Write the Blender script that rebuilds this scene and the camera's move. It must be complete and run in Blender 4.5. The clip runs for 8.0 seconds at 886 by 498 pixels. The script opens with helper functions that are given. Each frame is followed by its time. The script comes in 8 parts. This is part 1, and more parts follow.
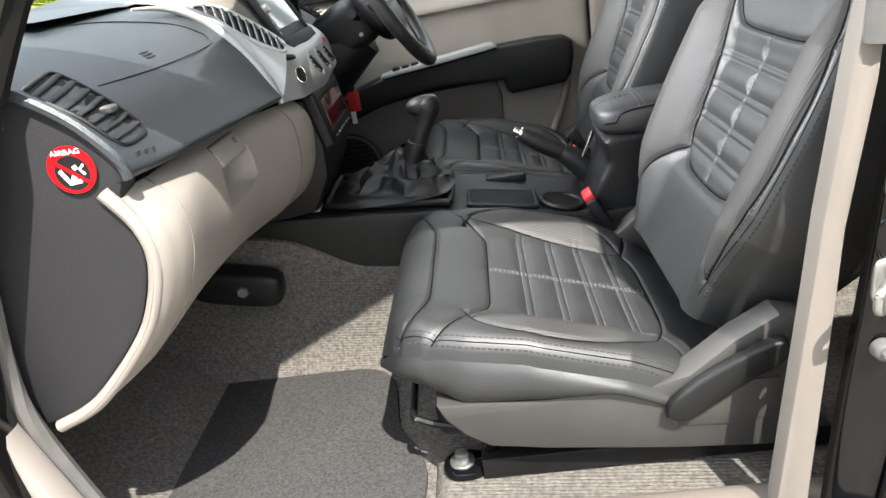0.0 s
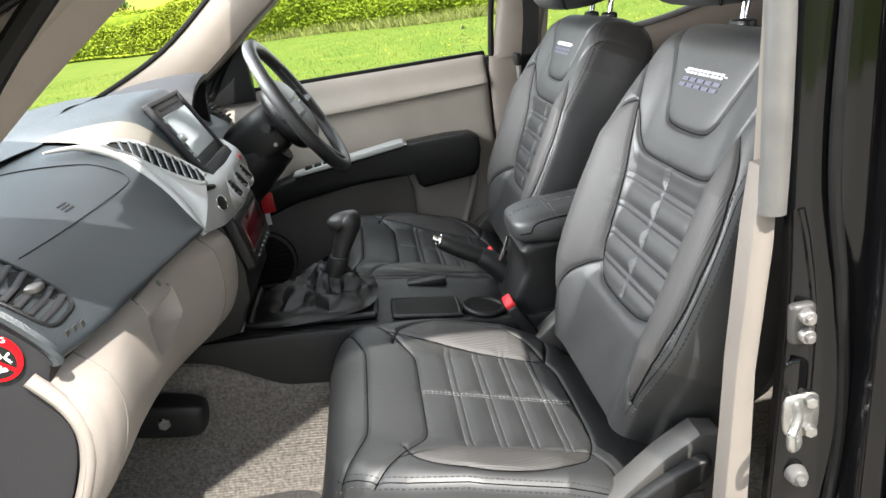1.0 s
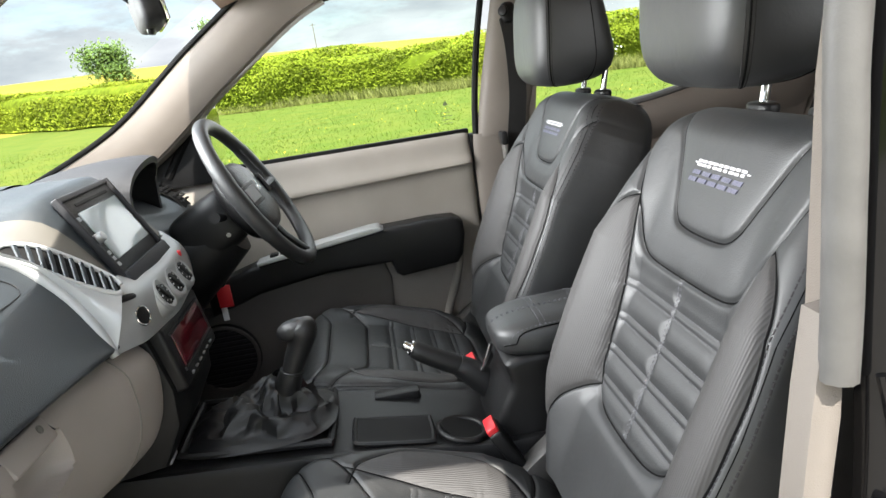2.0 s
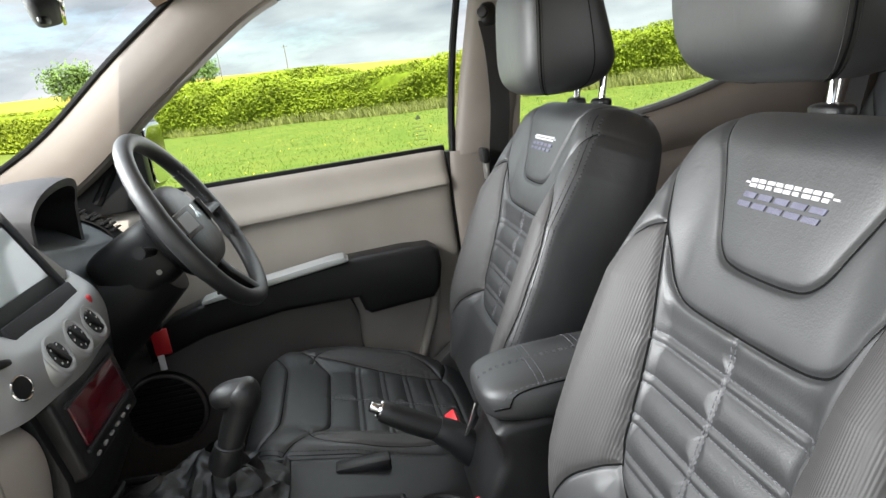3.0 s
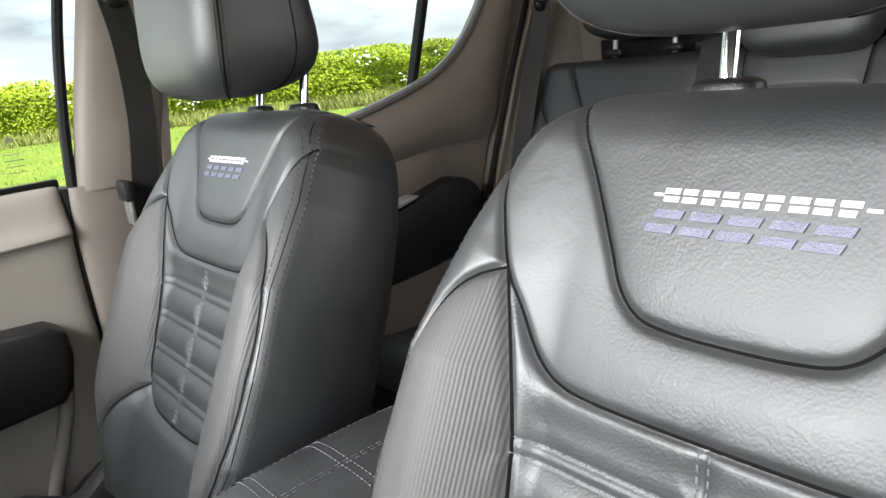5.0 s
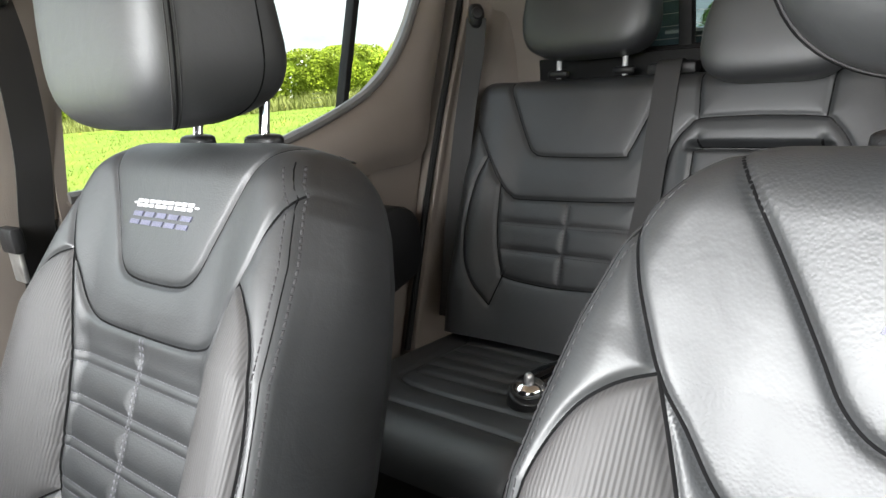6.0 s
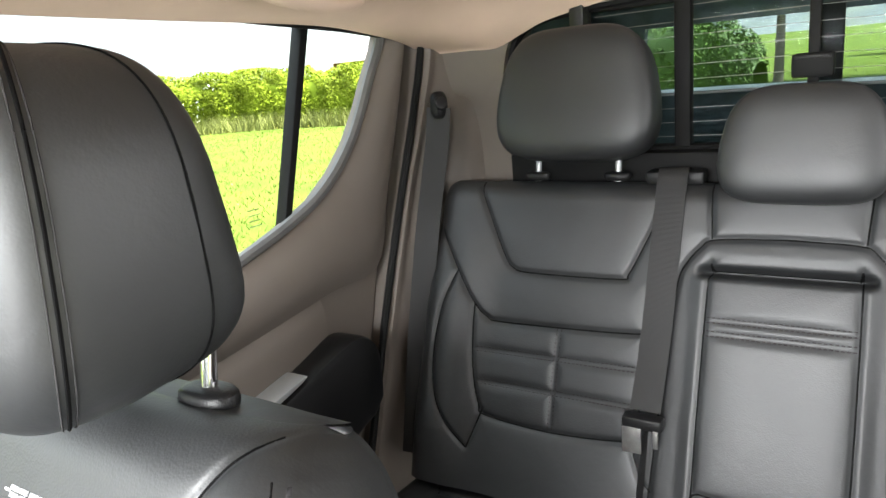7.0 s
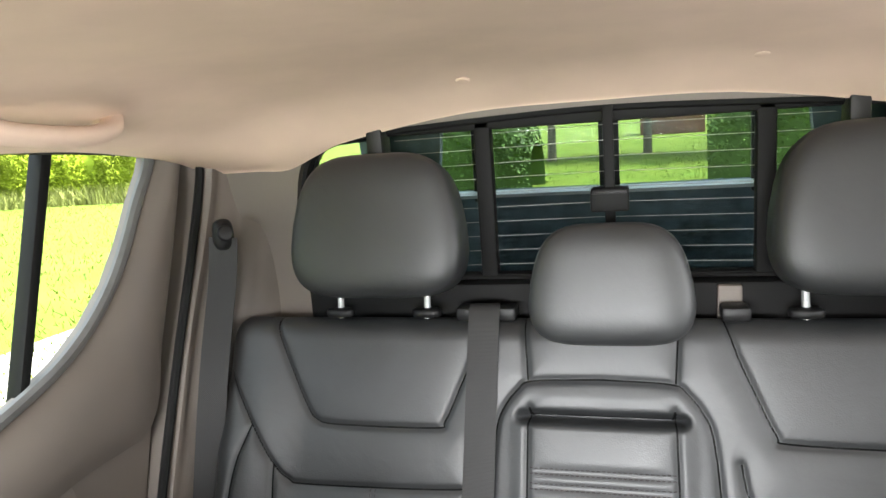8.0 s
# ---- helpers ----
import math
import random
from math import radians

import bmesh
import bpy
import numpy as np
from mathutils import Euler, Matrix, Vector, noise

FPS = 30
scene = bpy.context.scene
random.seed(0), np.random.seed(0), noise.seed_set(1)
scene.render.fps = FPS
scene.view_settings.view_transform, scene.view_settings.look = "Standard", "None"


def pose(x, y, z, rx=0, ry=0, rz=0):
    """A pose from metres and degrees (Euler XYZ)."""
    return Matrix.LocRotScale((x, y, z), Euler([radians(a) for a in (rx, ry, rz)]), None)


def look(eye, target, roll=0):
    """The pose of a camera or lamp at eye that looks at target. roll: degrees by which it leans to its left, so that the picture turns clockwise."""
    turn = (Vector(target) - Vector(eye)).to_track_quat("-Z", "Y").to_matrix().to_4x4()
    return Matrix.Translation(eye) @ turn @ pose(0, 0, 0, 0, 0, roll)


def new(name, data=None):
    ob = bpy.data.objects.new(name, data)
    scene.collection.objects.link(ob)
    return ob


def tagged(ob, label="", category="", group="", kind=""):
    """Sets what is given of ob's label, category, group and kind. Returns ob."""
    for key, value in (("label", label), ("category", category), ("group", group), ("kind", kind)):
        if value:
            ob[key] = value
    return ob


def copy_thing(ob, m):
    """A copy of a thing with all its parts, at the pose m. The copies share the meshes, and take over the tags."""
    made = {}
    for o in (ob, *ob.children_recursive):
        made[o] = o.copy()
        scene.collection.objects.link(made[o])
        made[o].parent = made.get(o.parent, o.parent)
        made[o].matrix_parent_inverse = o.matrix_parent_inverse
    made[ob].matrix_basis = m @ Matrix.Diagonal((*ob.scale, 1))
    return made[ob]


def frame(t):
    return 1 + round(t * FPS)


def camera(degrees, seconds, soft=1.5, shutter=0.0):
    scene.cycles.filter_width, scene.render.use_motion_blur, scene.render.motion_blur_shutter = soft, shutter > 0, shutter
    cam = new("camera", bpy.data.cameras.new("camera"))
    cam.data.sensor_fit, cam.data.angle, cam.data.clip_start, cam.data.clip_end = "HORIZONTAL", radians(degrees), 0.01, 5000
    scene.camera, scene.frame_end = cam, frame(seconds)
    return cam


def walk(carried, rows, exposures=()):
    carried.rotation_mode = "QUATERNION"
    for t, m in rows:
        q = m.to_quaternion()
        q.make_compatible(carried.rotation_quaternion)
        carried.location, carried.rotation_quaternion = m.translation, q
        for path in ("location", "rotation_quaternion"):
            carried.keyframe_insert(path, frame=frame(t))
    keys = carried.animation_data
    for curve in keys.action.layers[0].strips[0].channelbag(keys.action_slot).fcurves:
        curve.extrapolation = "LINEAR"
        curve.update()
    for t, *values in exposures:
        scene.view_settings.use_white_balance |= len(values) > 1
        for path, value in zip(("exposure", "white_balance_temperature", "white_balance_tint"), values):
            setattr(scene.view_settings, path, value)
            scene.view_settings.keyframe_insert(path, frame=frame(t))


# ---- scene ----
import mathutils.bvhtree
cam = camera(65.2, 8.0)
PATH = [
    (0, (0.023, -1.398, 1.375), (-0.153, 0.427, 0.576), -9.5),
    (0.5, (0.002, -1.389, 1.447), (0.038, 0.438, 0.635), -9.3),
    (1, (0.002, -1.374, 1.499), (0.12, 0.495, 0.797), -9.0),
    (1.5, (0.025, -1.315, 1.503), (0.171, 0.589, 0.908), -8.8),
    (1.7, (0.047, -1.26, 1.505), (0.199, 0.652, 0.939), -8.7),
    (2.8, (0.103, -0.964, 1.473), (0.292, 0.968, 0.994), -8.7),
    (3, (0.097, -0.94, 1.469), (0.34, 0.985, 0.985), -8.6),
    (3.5, (0.082, -0.818, 1.447), (0.699, 1.012, 0.926), -8.4),
    (4, (0.088, -0.709, 1.438), (0.965, 1.006, 0.901), -7.8),
    (4.5, (0.109, -0.632, 1.422), (1.136, 0.999, 0.89), -7.4),
    (5.8, (0.108, -0.397, 1.439), (1.55, 0.88, 0.9), -6.0),
    (6, (0.109, -0.342, 1.452), (1.581, 0.899, 0.911), -5.7),
    (6.5, (0.18, -0.203, 1.517), (1.715, 0.961, 0.978), -5.7),
    (7, (0.286, -0.108, 1.598), (1.911, 0.939, 1.087), -5.5),
    (7.5, (0.372, -0.061, 1.646), (2.161, 0.733, 1.233), -4.8),
    (8, (0.426, -0.053, 1.682), (2.32, 0.48, 1.322), -4.3),
]
walk(cam, [(t, look(eye, target, roll)) for t, eye, target, roll in PATH], exposures=[(0, 1.57), (1.5, 1.50), (3, 1.40), (4.5, 1.54), (6, 2.04), (7, 2.38), (8, 2.70)])

# ---------------------------------------------------------------- world and sun
SUN_TO = Vector((0.26, -0.66, 1.0)).normalized()
world = bpy.data.worlds.new("sky")
scene.world = world
world.use_nodes = True
wn, wl = world.node_tree.nodes, world.node_tree.links
wn.clear()
w_out = wn.new("ShaderNodeOutputWorld")
w_bg = wn.new("ShaderNodeBackground")
w_sky = wn.new("ShaderNodeTexSky")
w_sky.sky_type, w_sky.sun_disc = "NISHITA", False
w_sky.sun_elevation = math.asin(SUN_TO.z)
w_sky.sun_rotation = math.atan2(SUN_TO.x, SUN_TO.y)
w_co = wn.new("ShaderNodeTexCoord")
w_map = wn.new("ShaderNodeMapping")
w_map.inputs["Scale"].default_value = (1.0, 1.0, 3.5)
w_noise = wn.new("ShaderNodeTexNoise")
w_noise.inputs["Scale"].default_value, w_noise.inputs["Detail"].default_value = 3.2, 7.0
w_noise.inputs["Roughness"].default_value = 0.62
w_ramp = wn.new("ShaderNodeValToRGB")
w_ramp.color_ramp.elements[0].position, w_ramp.color_ramp.elements[1].position = 0.30, 0.50
w_shade = wn.new("ShaderNodeTexNoise")
w_shade.inputs["Scale"].default_value, w_shade.inputs["Detail"].default_value = 5.0, 8.0
w_cloud = wn.new("ShaderNodeValToRGB")
w_cloud.color_ramp.elements[0].color = (2.1, 2.3, 2.6, 1)
w_cloud.color_ramp.elements[1].color = (4.3, 4.45, 4.6, 1)
w_cloud.color_ramp.elements[0].position, w_cloud.color_ramp.elements[1].position = 0.32, 0.66
w_mix = wn.new("ShaderNodeMixRGB")
wl.new(w_co.outputs["Generated"], w_map.inputs["Vector"])
wl.new(w_map.outputs["Vector"], w_noise.inputs["Vector"])
wl.new(w_map.outputs["Vector"], w_shade.inputs["Vector"])
wl.new(w_noise.outputs["Fac"], w_ramp.inputs["Fac"])
wl.new(w_shade.outputs["Fac"], w_cloud.inputs["Fac"])
wl.new(w_ramp.outputs["Color"], w_mix.inputs["Fac"])
wl.new(w_sky.outputs["Color"], w_mix.inputs["Color1"])
wl.new(w_cloud.outputs["Color"], w_mix.inputs["Color2"])
w_dot = wn.new("ShaderNodeVectorMath")
w_dot.operation = "DOT_PRODUCT"
w_dot.inputs[1].default_value = SUN_TO
w_glow = wn.new("ShaderNodeMapRange")
w_glow.interpolation_type = "SMOOTHSTEP"
w_glow.inputs["From Min"].default_value, w_glow.inputs["From Max"].default_value = -0.15, 1.0
w_glow.inputs["To Min"].default_value, w_glow.inputs["To Max"].default_value = 1.0, 1.6
w_bright = wn.new("ShaderNodeVectorMath")
w_bright.operation = "SCALE"
wl.new(w_co.outputs["Generated"], w_dot.inputs[0])
wl.new(w_dot.outputs["Value"], w_glow.inputs["Value"])
wl.new(w_mix.outputs["Color"], w_bright.inputs[0])
w_split = wn.new("ShaderNodeSeparateXYZ")
w_zen = wn.new("ShaderNodeMapRange")
w_zen.interpolation_type = "SMOOTHSTEP"
w_zen.inputs["From Min"].default_value, w_zen.inputs["From Max"].default_value = 0.22, 0.85
w_zen.inputs["To Min"].default_value, w_zen.inputs["To Max"].default_value = 1.0, 3.2
w_mul = wn.new("ShaderNodeMath")
w_mul.operation = "MULTIPLY"
wl.new(w_co.outputs["Generated"], w_split.inputs[0])
wl.new(w_split.outputs["Z"], w_zen.inputs["Value"])
wl.new(w_glow.outputs["Result"], w_mul.inputs[0])
wl.new(w_zen.outputs["Result"], w_mul.inputs[1])
wl.new(w_mul.outputs["Value"], w_bright.inputs["Scale"])
wl.new(w_bright.outputs["Vector"], w_bg.inputs["Color"])
wl.new(w_bg.outputs["Background"], w_out.inputs["Surface"])
w_bg.inputs["Strength"].default_value = 0.095

sun_data = bpy.data.lights.new("sun", "SUN")
sun_data.energy, sun_data.angle, sun_data.color = 5.0, radians(0.6), (1.0, 0.95, 0.87)
sun = new("sun", sun_data)
sun.matrix_world = look(SUN_TO * 30, (0, 0, 0))


def sky_lamp(name, place, target, width, height, watts, spread=math.pi):
    """An area lamp added at a window to boost the skylight coming in."""
    data = bpy.data.lights.new(name, "AREA")
    data.shape, data.size, data.size_y, data.energy, data.color, data.spread = "RECTANGLE", width, height, watts, (0.98, 0.99, 1.0), spread
    ob = new(name, data)
    ob.matrix_world = look(place, target)
    return ob


sky_lamp("windscreen_fill_lamp", (-0.74, 0.0, 1.74), (0.50, 0.0, 1.28), 1.15, 0.46, 9.2, radians(92))
sky_lamp("driver_window_fill_lamp", (0.04, 0.76, 1.50), (0.42, -0.30, 1.20), 0.62, 0.34, 0.6)
sky_lamp("passenger_window_fill_lamp", (0.98, -0.70, 1.53), (1.00, 0.60, 1.40), 0.70, 0.30, 0.8, radians(120))

# ---------------------------------------------------------------- materials
def mat(name, color, rough=0.5, metal=0.0, vary=0.12, vscale=9.0, bump=0.0, bscale=300.0, kind="noise",
        spec=0.5, stretch=(1, 1, 1), rvary=0.08, coat=0.0, island=0.0, rand=0.0, color2=None, sheen=0.0, wrinkle=0.0):
    m = bpy.data.materials.new(name)
    m.use_nodes = True
    n, l = m.node_tree.nodes, m.node_tree.links
    b = n["Principled BSDF"]
    b.inputs["Metallic"].default_value = metal
    b.inputs["Specular IOR Level"].default_value = spec
    b.inputs["Coat Weight"].default_value = coat
    b.inputs["Coat Roughness"].default_value = 0.05
    b.inputs["Sheen Weight"].default_value, b.inputs["Sheen Roughness"].default_value = sheen, 0.45
    co = n.new("ShaderNodeTexCoord")
    mp = n.new("ShaderNodeMapping")
    mp.inputs["Scale"].default_value = stretch
    l.new(co.outputs["Object"], mp.inputs["Vector"])
    big = n.new("ShaderNodeTexNoise")
    big.inputs["Scale"].default_value, big.inputs["Detail"].default_value = vscale, 6.0
    l.new(mp.outputs["Vector"], big.inputs["Vector"])
    ramp = n.new("ShaderNodeValToRGB")
    c2 = color2 or [min(1, c * (1 + vary)) for c in color]
    c1 = color if color2 else [c * (1 - vary) for c in color]
    ramp.color_ramp.elements[0].color, ramp.color_ramp.elements[1].color = (*c1, 1), (*c2, 1)
    ramp.color_ramp.elements[0].position, ramp.color_ramp.elements[1].position = 0.33, 0.67
    l.new(big.outputs["Fac"], ramp.inputs["Fac"])
    last = ramp.outputs["Color"]
    if island or rand:
        src = n.new("ShaderNodeNewGeometry").outputs["Random Per Island"] if island else n.new("ShaderNodeObjectInfo").outputs["Random"]
        hsv = n.new("ShaderNodeHueSaturation")
        mr = n.new("ShaderNodeMapRange")
        amount = island or rand
        mr.inputs["To Min"].default_value, mr.inputs["To Max"].default_value = 1 - amount, 1 + amount
        l.new(src, mr.inputs["Value"])
        l.new(mr.outputs["Result"], hsv.inputs["Value"])
        l.new(last, hsv.inputs["Color"])
        last = hsv.outputs["Color"]
    l.new(last, b.inputs["Base Color"])
    rr = n.new("ShaderNodeMapRange")
    rr.inputs["To Min"].default_value, rr.inputs["To Max"].default_value = max(0.02, rough - rvary), min(1, rough + rvary)
    l.new(big.outputs["Fac"], rr.inputs["Value"])
    l.new(rr.outputs["Result"], b.inputs["Roughness"])
    if bump:
        bp = n.new("ShaderNodeBump")
        bp.inputs["Strength"].default_value, bp.inputs["Distance"].default_value = bump, 0.001
        if kind == "voronoi":
            t = n.new("ShaderNodeTexVoronoi")
            t.feature = "SMOOTH_F1"
            t.inputs["Scale"].default_value = bscale
            o = t.outputs["Distance"]
        elif kind == "rib":
            t = n.new("ShaderNodeTexWave")
            t.bands_direction = "DIAGONAL"
            t.inputs["Scale"].default_value, t.inputs["Distortion"].default_value = 90.0, 4.5
            t.inputs["Detail"].default_value, t.inputs["Detail Scale"].default_value = 3.0, 4.0
            flat_map = n.new("ShaderNodeMapping")
            flat_map.inputs["Scale"].default_value = (0.12, 1.0, 1.0)
            l.new(co.outputs["Object"], flat_map.inputs["Vector"])
            o = t.outputs["Fac"]
        elif kind in ("wave", "wave_y"):
            t = n.new("ShaderNodeTexWave")
            t.bands_direction = "Y" if kind == "wave_y" else "X"
            t.inputs["Scale"].default_value = bscale
            t.inputs["Distortion"].default_value = 0.4
            o = t.outputs["Fac"]
        else:
            t = n.new("ShaderNodeTexNoise")
            t.inputs["Scale"].default_value, t.inputs["Detail"].default_value = bscale, 4.0
            o = t.outputs["Fac"]
        l.new((flat_map if kind == "rib" else mp).outputs["Vector"], t.inputs["Vector"])
        l.new(o, bp.inputs["Height"])
        if wrinkle:
            soft = n.new("ShaderNodeTexNoise")
            soft.inputs["Scale"].default_value, soft.inputs["Detail"].default_value, soft.inputs["Distortion"].default_value = 26.0, 3.0, 0.6
            wb = n.new("ShaderNodeBump")
            wb.inputs["Strength"].default_value, wb.inputs["Distance"].default_value = wrinkle, 0.006
            l.new(co.outputs["Object"], soft.inputs["Vector"])
            l.new(soft.outputs["Fac"], wb.inputs["Height"])
            l.new(wb.outputs["Normal"], bp.inputs["Normal"])
        l.new(bp.outputs["Normal"], b.inputs["Normal"])
    return m


def glass_mat(name, tint, gloss=0.0006):
    m = bpy.data.materials.new(name)
    m.use_nodes = True
    n, l = m.node_tree.nodes, m.node_tree.links
    n.clear()
    out, mix = n.new("ShaderNodeOutputMaterial"), n.new("ShaderNodeMixShader")
    tr, gl = n.new("ShaderNodeBsdfTransparent"), n.new("ShaderNodeBsdfGlossy")
    tr.inputs["Color"].default_value = (*tint, 1)
    gl.inputs["Roughness"].default_value = 0.02
    mix.inputs["Fac"].default_value = gloss
    l.new(tr.outputs["BSDF"], mix.inputs[1])
    l.new(gl.outputs["BSDF"], mix.inputs[2])
    l.new(mix.outputs["Shader"], out.inputs["Surface"])
    return m


